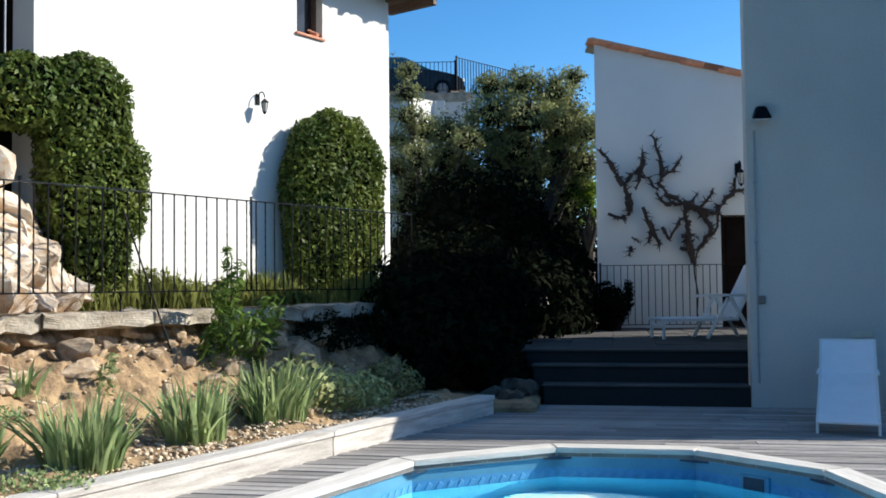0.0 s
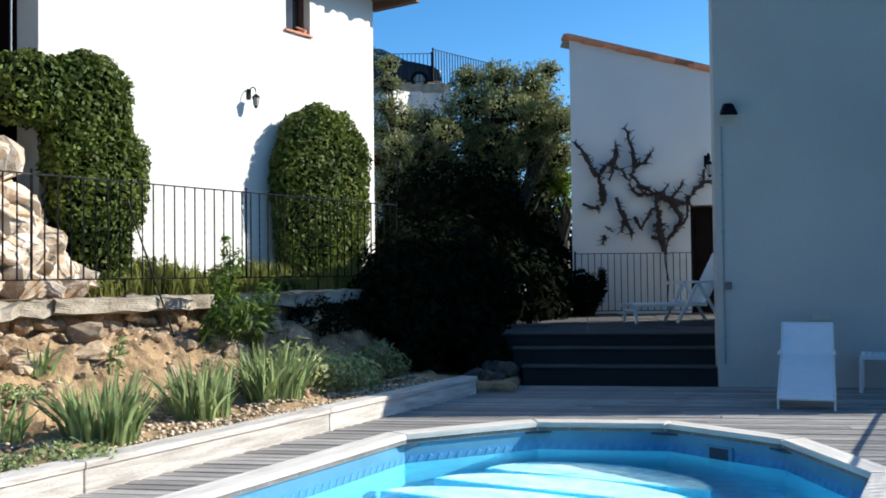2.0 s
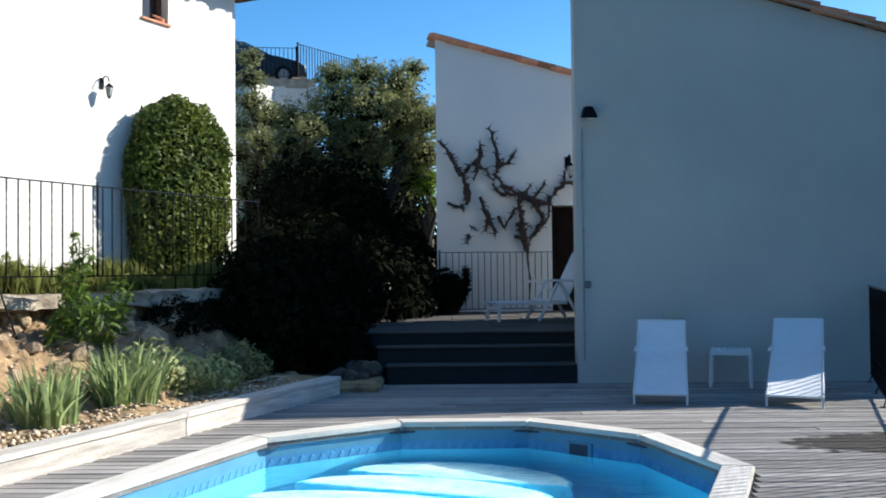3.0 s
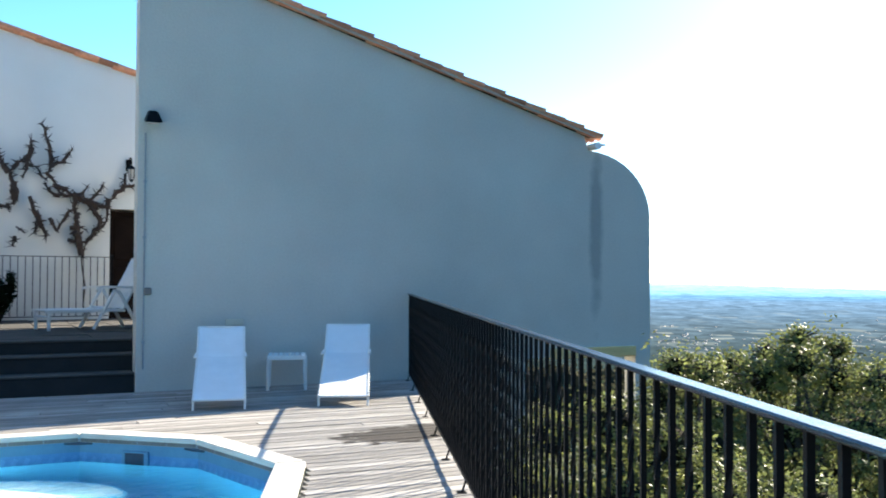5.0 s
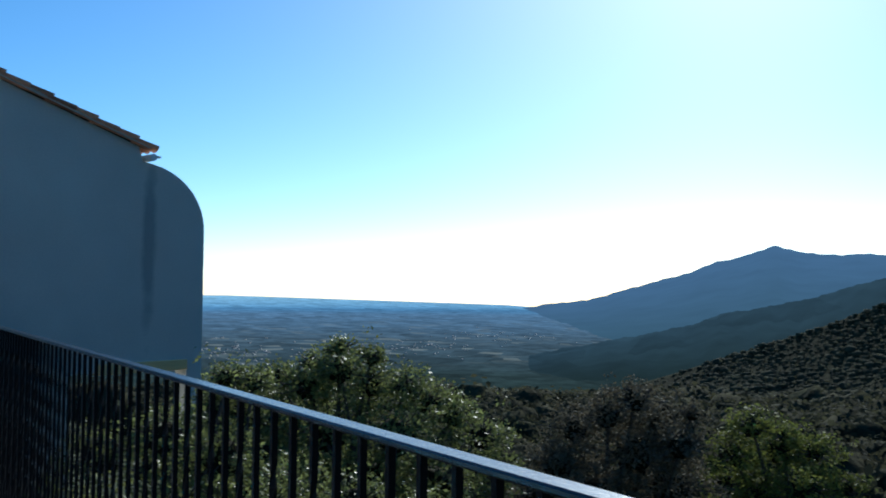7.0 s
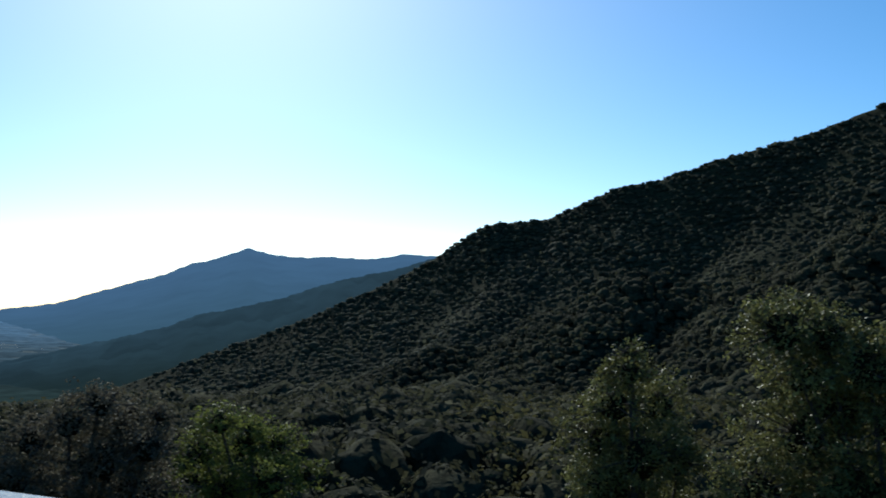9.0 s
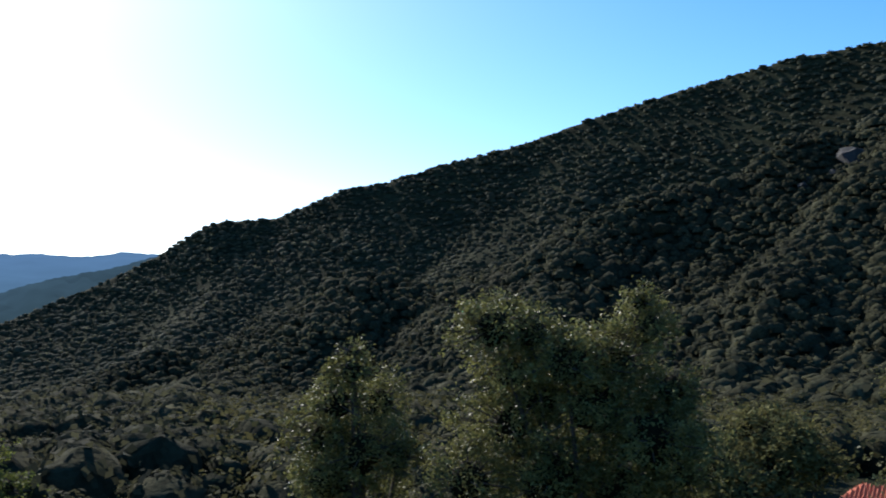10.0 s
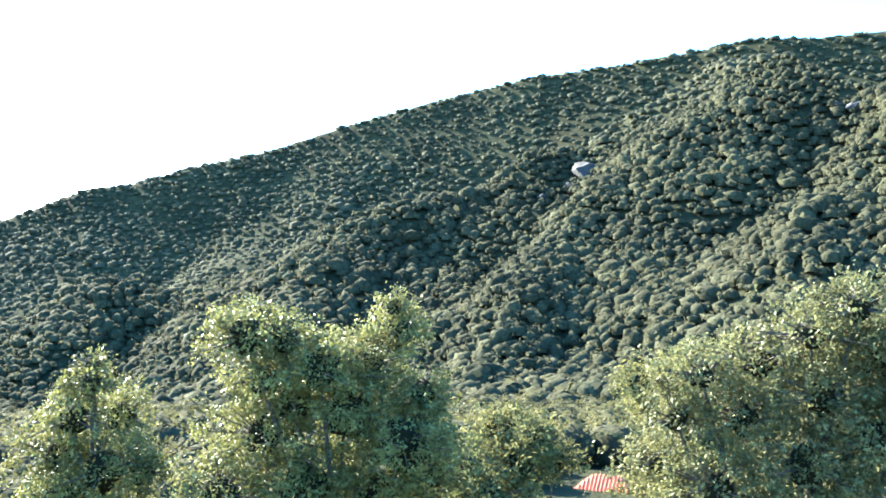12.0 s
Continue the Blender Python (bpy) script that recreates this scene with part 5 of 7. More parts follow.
def build_vine():
    """A pruned climbing plant: a gnarled stem whose limbs fork up over the wall."""
    t = thing("climbing_vine", "gnarled bare climbing vine spread over the white wall", "vine", BACK @ pose(1.86, -0.05, 1.0))
    r = random.Random(11)

    high = [
        [(1.92, 1.82), (1.85, 2.07), (1.81, 2.29), (1.81, 2.58), (1.77, 2.95), (1.45, 3.13), (1.29, 3.31), (1.36, 3.61), (1.29, 3.94), (1.18, 4.23)],
        [(1.36, 3.46), (1.56, 3.57), (1.70, 3.81)],
        [(1.77, 2.95), (1.52, 2.93), (1.34, 2.99), (1.24, 3.13)],
        [(0.72, 2.73), (0.72, 3.10), (0.63, 3.31), (0.48, 3.53), (0.34, 3.83), (0.18, 3.94)],
        [(0.63, 3.31), (0.88, 3.55), (0.99, 3.79), (1.00, 3.90)],
        [(1.02, 3.79), (0.93, 3.50), (1.09, 3.44), (1.24, 3.21)],
        [(0.93, 3.50), (0.88, 3.24)],
        [(1.77, 2.95), (2.02, 2.84), (2.20, 2.77), (2.38, 2.77), (2.49, 2.95), (2.71, 3.17), (2.96, 3.21)],
        [(2.71, 3.17), (2.72, 3.41)],
    ]
    low = [
        [(1.85, 2.95), (1.99, 3.10)],
        [(2.06, 2.86), (2.24, 3.06), (2.30, 3.21)],
        [(2.02, 2.84), (2.20, 2.58), (2.24, 2.37), (2.06, 2.15), (1.92, 1.82)],
        [(2.38, 2.77), (2.38, 2.51), (2.24, 2.29)],
        [(0.99, 2.89), (1.09, 2.62), (1.20, 2.37), (1.29, 2.15)],
        [(1.13, 2.55), (1.08, 2.26)],
        [(1.34, 2.51), (1.49, 2.29), (1.63, 2.58), (1.81, 2.69)],
        [(1.70, 2.33), (1.99, 2.33)],
        [(1.67, 2.11), (1.85, 2.04)],
        [(0.34, 2.77), (0.59, 2.69), (0.72, 2.77)],
        [(0.77, 2.33), (0.90, 2.22)],
        [(0.75, 2.15), (0.70, 2.00)],
    ]
    bm = bmesh.new()
    way = [(0.16, -0.38), (0.10, -0.1), (0.13, 0.25), (0.07, 0.6), (0.06, 0.82)]
    for (xa, za), (xb, zb) in zip(way, way[1:]):
        add_rod(bm, (xa, -0.05, za), (xb, -0.05, zb), 0.014, 0.014, 7)
    part("stem", bm, M_VINE, t)
    for q, points in enumerate(high + low):
        bm = bmesh.new()
        n = len(points) - 1
        for k in range(n):
            a = Vector((points[k][0] - 1.86, -0.05, points[k][1] - 1.0))
            b = Vector((points[k + 1][0] - 1.86, -0.05, points[k + 1][1] - 1.0))
            pieces = max(2, int((b - a).length / 0.09))
            last = a
            for i in range(1, pieces + 1):
                now = a.lerp(b, i / pieces) + Vector((r.uniform(-0.03, 0.03), r.uniform(-0.03, 0.02), r.uniform(-0.03, 0.03)))
                thick = (0.056 if q in (0, 3, 7, 11, 13) else 0.040) * (1 - 0.6 * (k + i / pieces) / n) * r.uniform(0.6, 1.6)
                add_rod(bm, last, now, thick, thick * r.uniform(0.8, 1.1), 6)
                for _ in range(8):
                    turn = r.uniform(0, math.tau)
                    out = r.choice((r.uniform(0.02, 0.06), r.uniform(0.03, 0.07), r.uniform(0.06, 0.15)))
                    add_rod(bm, now, now + Vector((out * math.cos(turn), -0.04 * r.random(), out * math.sin(turn))), thick * 0.5, thick * 0.12, 4)
                last = now
        part("limb", bm, M_VINE, t)


build_vine()


def build_plastic_recliner():
    t = thing("garden_recliner", "white plastic garden recliner on the upper platform", "recliner", pose(4.56, 15.05, 0.625, 0, 0, 4))
    for k in range(7):
        y = -0.26 + 0.087 * k
        part("seat_slat", box(-1.02, 0.10, y - 0.03, y + 0.03, 0.285, 0.305, 0.004), M_PLASTIC, t)
        part("back_slat", box(0.0, 0.86, y - 0.03, y + 0.03, -0.01, 0.01, 0.004), M_PLASTIC, t, place=pose(0.10, 0, 0.31, 0, -64, 0))
    for y in (-0.30, 0.30):
        part("side_rail", box(-1.06, 0.14, y - 0.018, y + 0.018, 0.26, 0.31, 0.008), M_PLASTIC, t)
        part("front_leg", rod((-1.0, y, 0.0), (-1.0, y, 0.27), 0.024, 0.028, 8), M_PLASTIC, t)
        part("cross_leg", rod((-0.34, y, 0.0), (-0.02, y, 0.60), 0.026, 0.030, 8), M_PLASTIC, t)
        part("cross_leg", rod((0.36, y * 1.03, 0.0), (0.02, y * 1.03, 0.60), 0.026, 0.030, 8), M_PLASTIC, t)
        arm = bmesh.new()
        path = [(-0.30, 0.030, 0.602), (-0.24, 0.052, 0.612), (-0.08, 0.050, 0.622), (0.16, 0.040, 0.620), (0.38, 0.032, 0.606)]
        rings = [[arm.verts.new((x, y + dy, z + dz)) for dy, dz in ((-w, 0), (w, 0), (w, 0.035), (-w, 0.035))] for x, w, z in path]
        for a, b in zip(rings, rings[1:]):
            for q in range(4):
                arm.faces.new((a[q], a[(q + 1) % 4], b[(q + 1) % 4], b[q]))
        arm.faces.new(rings[0][::-1])
        arm.faces.new(rings[-1])
        bmesh.ops.recalc_face_normals(arm, faces=arm.faces)
        part("armrest", arm, M_PLASTIC, t)
        part("back_post", rod((0.10, y, 0.30), (0.50, y, 1.08), 0.028, 0.022, 8), M_PLASTIC, t)
    for x, z in ((-1.0, 0.20), (-0.16, 0.33), (0.17, 0.33)):
        part("cross_bar", rod((x, -0.30, z), (x, 0.30, z), 0.016, 0.016, 8), M_PLASTIC, t)
    part("top_bar", rod((0.50, -0.31, 1.07), (0.50, 0.31, 1.07), 0.03, 0.03, 8), M_PLASTIC, t)


build_plastic_recliner()
bm = box(-0.06, 0.06, -0.28, 0.28, 0.0, 0.95, 0.05)
tagged(mesh_object("folded_cushion", bm, M_YELLOW, place=pose(5.03, 14.7, 0.625, 0, 6, 12)), "folded yellow lounger cushion standing beside the recliner", "cushion")


def add_core(bm, blobs, shrink=0.58):
    for x, y, z, a, b, c in blobs:
        made = bmesh.ops.create_icosphere(bm, subdivisions=2, radius=1.0)
        bmesh.ops.transform(bm, matrix=Matrix.Translation((x, y, z)) @ Matrix.Diagonal((a * shrink, b * shrink, c * shrink, 1)), verts=made["verts"])


def bush(name, label, place, blobs, count, size, mat, category="bush", slim=0.5, shell=0.8, core=True, group=""):
    t = thing(name, label, category, place, group)
    if core:
        bm = bmesh.new()
        add_core(bm, blobs)
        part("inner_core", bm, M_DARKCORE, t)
    v, f = crown(blobs, count, size, slim, shell)
    raw_mesh("foliage", v, f, mat, t)
    return t


# Near-black solid cores put the shade inside bushes and hedges into colour.
M_DARKCORE = material("inner_shade", (0.006, 0.007, 0.004), (0.003, 0.004, 0.002), 4, 40, 1.0, 0.6, gloss=0.02)


def clipped(x0, x1, y0, y1, z0, z1, n=3.2):
    """A leaf shell over a rounded clipped hedge: points and ways outwards."""
    def some(count):
        way = rng.normal(size=(count, 3))
        way /= np.linalg.norm(way, axis=1, keepdims=True)
        r = (np.abs(way) ** n).sum(1, keepdims=True) ** (-1 / n)
        p = way * r * rng.uniform(0.84, 1.05, (count, 1))
        p *= 1 + 0.035 * np.sin(9 * p[:, :1] + 3) * np.sin(8 * p[:, 2:]) + 0.03 * np.sin(4 * p[:, :1] - 5 * p[:, 2:])
        half = np.array([(x1 - x0) / 2, (y1 - y0) / 2, (z1 - z0) / 2])
        mid = np.array([(x1 + x0) / 2, (y1 + y0) / 2, (z1 + z0) / 2])
        return mid + p * half, way
    return some


def hedge(name, label, place, boxes, count, size, mat):
    t = thing(name, label, "bush", place)
    bm = bmesh.new()
    vs, fs, off = [], [], 0
    for b in boxes:
        made = bmesh.ops.create_icosphere(bm, subdivisions=3, radius=1.0)
        for v in made["verts"]:
            q = np.array(v.co)
            q = q * (np.abs(q) ** 3.2).sum() ** (-1 / 3.2) * 0.86
            v.co = Vector(((b[0] + b[1]) / 2 + q[0] * (b[1] - b[0]) / 2, (b[2] + b[3]) / 2 + q[1] * (b[3] - b[2]) / 2, (b[4] + b[5]) / 2 + q[2] * (b[5] - b[4]) / 2))
        p, way = clipped(*b)(int(count * (b[1] - b[0]) * (b[5] - b[4])))
        v, f = leaf_quads(p, way, size, 0.5, 0.8)
        vs.append(v)
        fs.append(f + off)
        off += len(v)
    part("inner_core", bm, M_DARKCORE, t)
    raw_mesh("foliage", np.concatenate(vs), np.concatenate(fs), mat, t)
    return t


# ---------------------------------------------------------------- white house
def build_white_house():
    h = thing("white_house", "bright white rendered house with tiled eaves and small window", "house", HOUSE)
    x0, x1 = -1.90, -1.41
    z0 = 4.84
    part("wall", box(-5.60, x0, 0.0, 0.4, 0.5, 5.75), M_WHITE, h)
    part("wall", box(x1, 0.0, 0.0, 0.4, 0.5, 5.75), M_WHITE, h)
    part("wall", box(x0, x1, 0.0, 0.4, 0.5, z0), M_WHITE, h)
    part("wall", box(x0, x1, 0.0, 0.4, 5.62, 5.75), M_WHITE, h)
    part("side_wall", box(-0.4, 0.0, 0.402, 6.0, 0.5, 5.75), M_WHITE, h)
    # Loggia walls coloured near black to hold the shade of the recess.
    part("loggia_wall", box(-9.0, -5.55, 1.6, 1.8, 0.5, 7.0), M_DARK, h, "back wall of the recessed loggia, blackened for shade")
    part("loggia_side", box(-5.60, -5.40, 0.402, 1.598, 0.5, 5.79), M_DARK, h)
    part("loggia_floor", box(-9.0, -5.56, 0.02, 1.6, 3.45, 3.62), M_CONCRETE, h)
    part("loggia_pole", rod((-5.86, 0.08, 3.62), (-5.86, 0.08, 5.7), 0.012, 0.012, 6), M_GREYPAINT, h)
    w = part("window", box(x0 + 0.002, x1 - 0.002, 0.17, 0.19, z0 + 0.002, 5.618), M_GLASS, h, "small window with a dark pane")
    for a in (box(x0 + 0.001, x0 + 0.05, 0.12, 0.2, z0 + 0.002, 5.618), box(x1 - 0.05, x1 - 0.001, 0.12, 0.2, z0 + 0.002, 5.618), box(x0 + 0.05, x1 - 0.05, 0.12, 0.2, z0 + 0.002, z0 + 0.05)):
        part("window_frame", a, M_WOOD, w)
    part("sill", box(x0 - 0.03, x1 + 0.03, -0.035, 0.12, z0 - 0.035, z0 + 0.001, 0.006), M_TILE, w, "terracotta sill")
    # eaves: boards, rafter tails and tile ends
    roof = part("roof", prism([(-9.0, 5.80), (0.62, 5.80), (0.62, 5.86), (-9.0, 5.86)], -0.55, 6.2), M_WOOD, h, "eaves with dark boards and tiles")
    for k in range(14):
        x = 0.50 - 0.52 * k
        part("rafter", box(x - 0.045, x + 0.045, -0.50, 0.4, 5.67, 5.798, 0.005), M_WOOD, h)
    for k in range(44):
        x = 0.62 - 0.215 * k
        ob = new("tile", TILE)
        ob.parent = roof
        ob.matrix_basis = Matrix.Translation((x, -0.66, 5.87)) @ Matrix.Rotation(math.pi / 2, 4, "Z") @ Matrix.Rotation(-0.25, 4, "Y")
        ob = new("tile", TILE)
        ob.parent = roof
        ob.matrix_basis = Matrix.Translation((x, -0.30, 5.96)) @ Matrix.Rotation(math.pi / 2, 4, "Z") @ Matrix.Rotation(-0.25, 4, "Y")
    return h


build_white_house()
pot = thing("window_ornament", "small red clay ornament on the window sill", "ornament", HOUSE @ pose(-1.52, 0.05, 4.845))
part("dish", rod((0, 0, 0), (0, 0, 0.05), 0.05, 0.07, 10), M_TILE, pot)
part("handle", rod((-0.13, 0, 0.075), (0.12, 0, 0.06), 0.016, 0.02, 8), M_TILE, pot)
wall_lantern("wall_lantern", "black iron lantern on the sunlit white wall", HOUSE @ pose(-2.60, -0.002, 3.74) @ Matrix.Scale(0.78, 4), 0.15)

# clipped shrubs before the white house
hedge("clipped_shrub", "tall clipped laurel shrub against the white house", HOUSE, [(-5.74, -4.76, -0.60, -0.04, 2.5, 3.80), (-5.68, -4.56, -0.62, -0.02, 1.9, 3.10), (-5.46, -4.76, -0.58, -0.04, 1.3, 2.5), (-6.30, -5.5, -0.6, -0.04, 2.98, 3.70)], 5200, 0.037, M_LAUREL)
hedge("clipped_shrub", "round-topped clipped laurel shrub beside the house corner", HOUSE, [(-2.28, -0.56, -0.50, 0.06, 1.3, 3.72)], 5200, 0.037, M_LAUREL)

# terrace ground between fence and house
bm = bmesh.new()
add_box(bm, -3.0, 9.0, 0.21, 1.2, 0.3, 1.235)
tagged(mesh_object("terrace", bm, M_EARTH, place=TERRACE), "dry earth terrace before the white house", "terrace", kind="structure")


def grass_strip(name, label, place, x0, x1, y0, y1, z, count, tall, mat, slim=0.05):
    p = np.stack([rng.uniform(x0, x1, count), rng.uniform(y0, y1, count), np.full(count, z)], -1)
    a = rng.uniform(0, math.tau, count)
    h = tall * rng.uniform(0.5, 1.1, count) * (0.75 + 0.25 * np.sin(p[:, 0] * 4.0))
    lean = rng.uniform(0.05, 0.5, count) * h
    side = np.stack([-np.sin(a), np.cos(a), 0 * a], -1) * (h * slim)[:, None]
    way = np.stack([np.cos(a) * lean, np.sin(a) * lean, h], -1)
    verts = np.stack([p - side, p + side, p + way * 0.6 + side * 0.7, p + way, p + way * 0.6 - side * 0.7], 1).reshape(-1, 3)
    base = np.arange(count)[:, None] * 5
    faces = np.concatenate([base + np.array([[0, 1, 2]]), base + np.array([[0, 2, 4]]), base + np.array([[4, 2, 3]])])
    ob = raw_mesh(name, verts, faces, mat)
    ob.matrix_basis = place
    return tagged(ob, label, "grass", kind="stuff")


grass_strip("grass", "green weeds along the foot of the white house", TERRACE, 0.9, 5.6, 0.35, 1.0, 1.23, 1500, 0.44, M_WEED, 0.05)

r = random.Random(17)
for k in range(9):
    x, tall = 0.95 + 0.36 * k, (0.30, 0.42, 0.50, 0.44, 0.32, 0.28, 0.34, 0.30, 0.26)[k]
    p = TERRACE @ Vector((x, 0.62 + 0.2 * r.random(), 1.22))
    bush("weed_clump", "bushy yellow-green weeds below the white wall", pose(p.x, p.y, p.z), [(0, 0, tall * 0.5, 0.26, 0.22, tall * 0.55), (0.16, 0.05, tall * 0.35, 0.2, 0.18, tall * 0.4), (-0.15, 0, tall * 0.6, 0.12, 0.12, tall * 0.5)], 620, 0.045, M_WEED, "plant", 0.28, 0.35, False, "weeds below the wall")

# boulders under the loggia, behind the fence
r = random.Random(5)
for k in range(150):
    x = r.uniform(-1.5, 0.95)
    b = r.random()
    z = 1.3 + min(2.15, (0.95 - x) * 1.65) * b
    place = TERRACE @ Vector((x, 0.45 + 0.3 * b + 0.3 * r.random(), z))
    s = r.choice((r.uniform(0.08, 0.15), r.uniform(0.14, 0.3)))
    rock(place.x, place.y, place.z, s * 1.25, s, s * 0.85, k, "pale ochre boulder heaped below the house", "boulders below the house", name="boulder")

# ---------------------------------------------------------------- garden bed
BED = axis(TIMBER_U * 0.857, -TIMBER_U * 0.515, 31.0)


def bed_height(x, w):
    """Height of the bank at x metres along the edging, w from the edging (0) to the terrace wall (1)."""
    rise = 0.17 + 0.10 * w + 0.62 * smooth(0.35, 1.0, w)
    return rise + 0.045 * wobble(x * 3, w * 9, 1.0, 2.0) * smooth(0, 0.15, w) + 0.05 * wobble(x * 8, w * 25, 1.0, 5.0) * smooth(0.3, 0.6, w)


def bed_width(x):
    """Distance from the edging to the terrace wall."""
    p = BED @ Vector((x, 0, 0))
    q = TERRACE.inverted() @ p
    return (-0.02 - q.y) / math.cos(radians(6))


def build_bed():
    xs, ws = np.linspace(-2.0, 10.4, 420), np.linspace(0, 1, 64)
    verts = []
    for x in xs:
        wide = bed_width(x)
        for w in ws:
            p = BED @ Vector((x, 0.08 + w * (wide - 0.08), 0))
            rough = (0.6 * noise.fractal(Vector((p.x, p.y, 0)) * 3.2, 1.0, 2.0, 3) + 0.7 * noise.fractal(Vector((p.x, p.y, 4)) * 11.0, 0.8, 2.0, 3)) * (0.015 + 0.055 * min(1, w * 2))
            verts.append((p.x + 0.5 * rough, p.y, float(bed_height(x, w)) + rough))
    m = len(ws)
    i, j = np.meshgrid(np.arange(len(xs) - 1), np.arange(m - 1), indexing="ij")
    faces = np.stack([i * m + j, (i + 1) * m + j, (i + 1) * m + j + 1, i * m + j + 1], -1).reshape(-1, 4)
    tagged(raw_mesh("garden_bed", np.array(verts), faces, M_EARTH), "ochre earth bank planted with irises", "garden bed", kind="structure")
    # gravel
    n = 4800
    x, w = rng.uniform(-2, 9.8, n), np.where(rng.uniform(size=n) < 0.7, rng.beta(1.1, 2.6, n), rng.uniform(0, 1, n))
    pts = []
    for a, b in zip(x, w):
        p = BED @ Vector((a, 0.2 + b * (bed_width(a) - 0.2), 0))
        pts.append((p.x, p.y, float(bed_height(a, b)) + 0.006))
    v, f = clumps(np.array(pts) + np.array([0, 0, 0.012]), rng.uniform(0.008, 0.028, n), 0.6, 1, 0.38)
    tagged(raw_mesh("gravel", v, f, M_GRAVEL), "pale gravel strewn over the garden bed", "gravel", kind="stuff")


M_GRAVEL = material("pale_gravel", (0.62, 0.51, 0.37), (0.38, 0.27, 0.17), 9, 60, 0.9, 0.2, per_island=0.35)
build_bed()


def bed_point(x, w, up=0.0):
    p = BED @ Vector((x, 0.1 + w * (bed_width(x) - 0.1), 0))
    return p.x, p.y, float(bed_height(x, w)) + up


r = random.Random(8)
for k in range(100):
    x, w = r.uniform(3.2, 9.4), r.choice((r.uniform(0.6, 1.0), r.uniform(0.3, 1.0)))
    s = r.choice((r.uniform(0.03, 0.07), r.uniform(0.06, 0.15))) * (1.15 if w > 0.65 else 0.6)
    p = bed_point(x, w, s * 0.25)
    rock(*p, s * 1.3, s, s * 0.8, k)

# terrace wall: a rough concrete ledge over rubble stones
tw = thing("terrace_wall", "rough rubble retaining wall with a crumbling concrete ledge", "wall", TERRACE, kind="structure")
x = -2.8
r = random.Random(4)
while x < 8.6:
    step = r.uniform(0.5, 1.3)
    if not (2.3 < x < 2.9):
        d = r.uniform(0, 0.05)
        bm = box(x, x + step - 0.01, -0.16 - d, 0.2, 1.06 + r.uniform(0, 0.05), 1.24 - r.uniform(0, 0.03), 0.0)
        bmesh.ops.subdivide_edges(bm, edges=bm.edges[:], cuts=5, use_grid_fill=True)
        for v in bm.verts:
            v.co += 0.05 * noise.noise_vector(v.co * 4.0) + 0.032 * noise.noise_vector(v.co * 12.0)
        part("ledge", bm, M_CONCRETE, tw)
    x += step
part("backing", box(-2.8, 8.6, 0.06, 0.3, 0.0, 1.16), M_EARTH, tw)
n = 0
for row in range(3):
    x = -2.7
    while x < 8.4:
        s = r.uniform(0.10, 0.24)
        rock(x, 0.08 + r.uniform(-0.06, 0.06), 0.76 + 0.125 * row + r.uniform(-0.03, 0.03), s * 0.65, 0.13, 0.085 + 0.03 * r.random(), n, parent=tw)
        x += s * 1.15
        n += 1


def iris(name, label, x, w, count, tall, spread):
    place = pose(*bed_point(x, w))
    t = thing(name, label, "plant", place, "iris clumps in the bed")
    a = rng.uniform(0, math.tau, count)
    d = spread * np.sqrt(rng.uniform(0, 1, count)) * 0.55
    root = np.stack([d * np.cos(a), d * np.sin(a), np.full(count, -0.02)], -1)
    tilt = rng.uniform(0.08, 0.85, count) * (0.4 + d / spread)
    h = tall * rng.uniform(0.55, 1.1, count)
    a2 = a + rng.normal(0, 0.5, count)
    flat = rng.uniform(0, math.pi, count)
    side = np.stack([np.cos(flat), np.sin(flat), 0 * flat], -1) * rng.uniform(0.010, 0.022, count)[:, None]
    rows = []
    for s, wd in ((0.0, 0.8), (0.35, 1.0), (0.7, 0.75), (1.0, 0.05)):
        bend = tilt * s ** 1.6
        mid = root + np.stack([np.cos(a2) * bend * h, np.sin(a2) * bend * h, h * s * (1 - 0.35 * tilt * s)], -1)
        rows += [mid - side * wd, mid + side * wd]
    verts = np.stack(rows, 1).reshape(-1, 3)
    base = np.arange(count)[:, None] * 8
    faces = np.concatenate([base + np.array([[k, k + 1, k + 3, k + 2]]) for k in (0, 2, 4)])
    for k in range(6):
        own = np.arange(k * count // 6, (k + 1) * count // 6)
        raw_mesh("leaf_fan", verts.reshape(count, 8, 3)[own].reshape(-1, 3), faces.reshape(3, count, 4)[:, :len(own)].reshape(-1, 4), M_IRIS, t)
    return t


iris("iris_clump", "broad clump of sword-shaped grey-green iris leaves", 5.18, 0.19, 170, 0.60, 0.46)
iris("iris_clump", "clump of upright iris leaves in gravel", 6.42, 0.30, 140, 0.58, 0.48)
iris("iris_clump", "tall clump of iris leaves near shrubs", 7.50, 0.34, 160, 0.64, 0.52)
iris("iris_clump", "small iris tuft at the bank foot", 4.80, 0.46, 44, 0.36, 0.26)
iris("iris_clump", "small spiky tuft high on the bank", 5.55, 0.74, 30, 0.30, 0.22)
bush("yellow_shoot", "yellow-green leafy shoots between the stones", pose(*bed_point(6.2, 0.66)), [(0, 0, 0.18, 0.10, 0.10, 0.16), (0.06, 0, 0.32, 0.06, 0.06, 0.1)], 130, 0.035, M_IRIS, "plant", 0.3, 0.3, False)

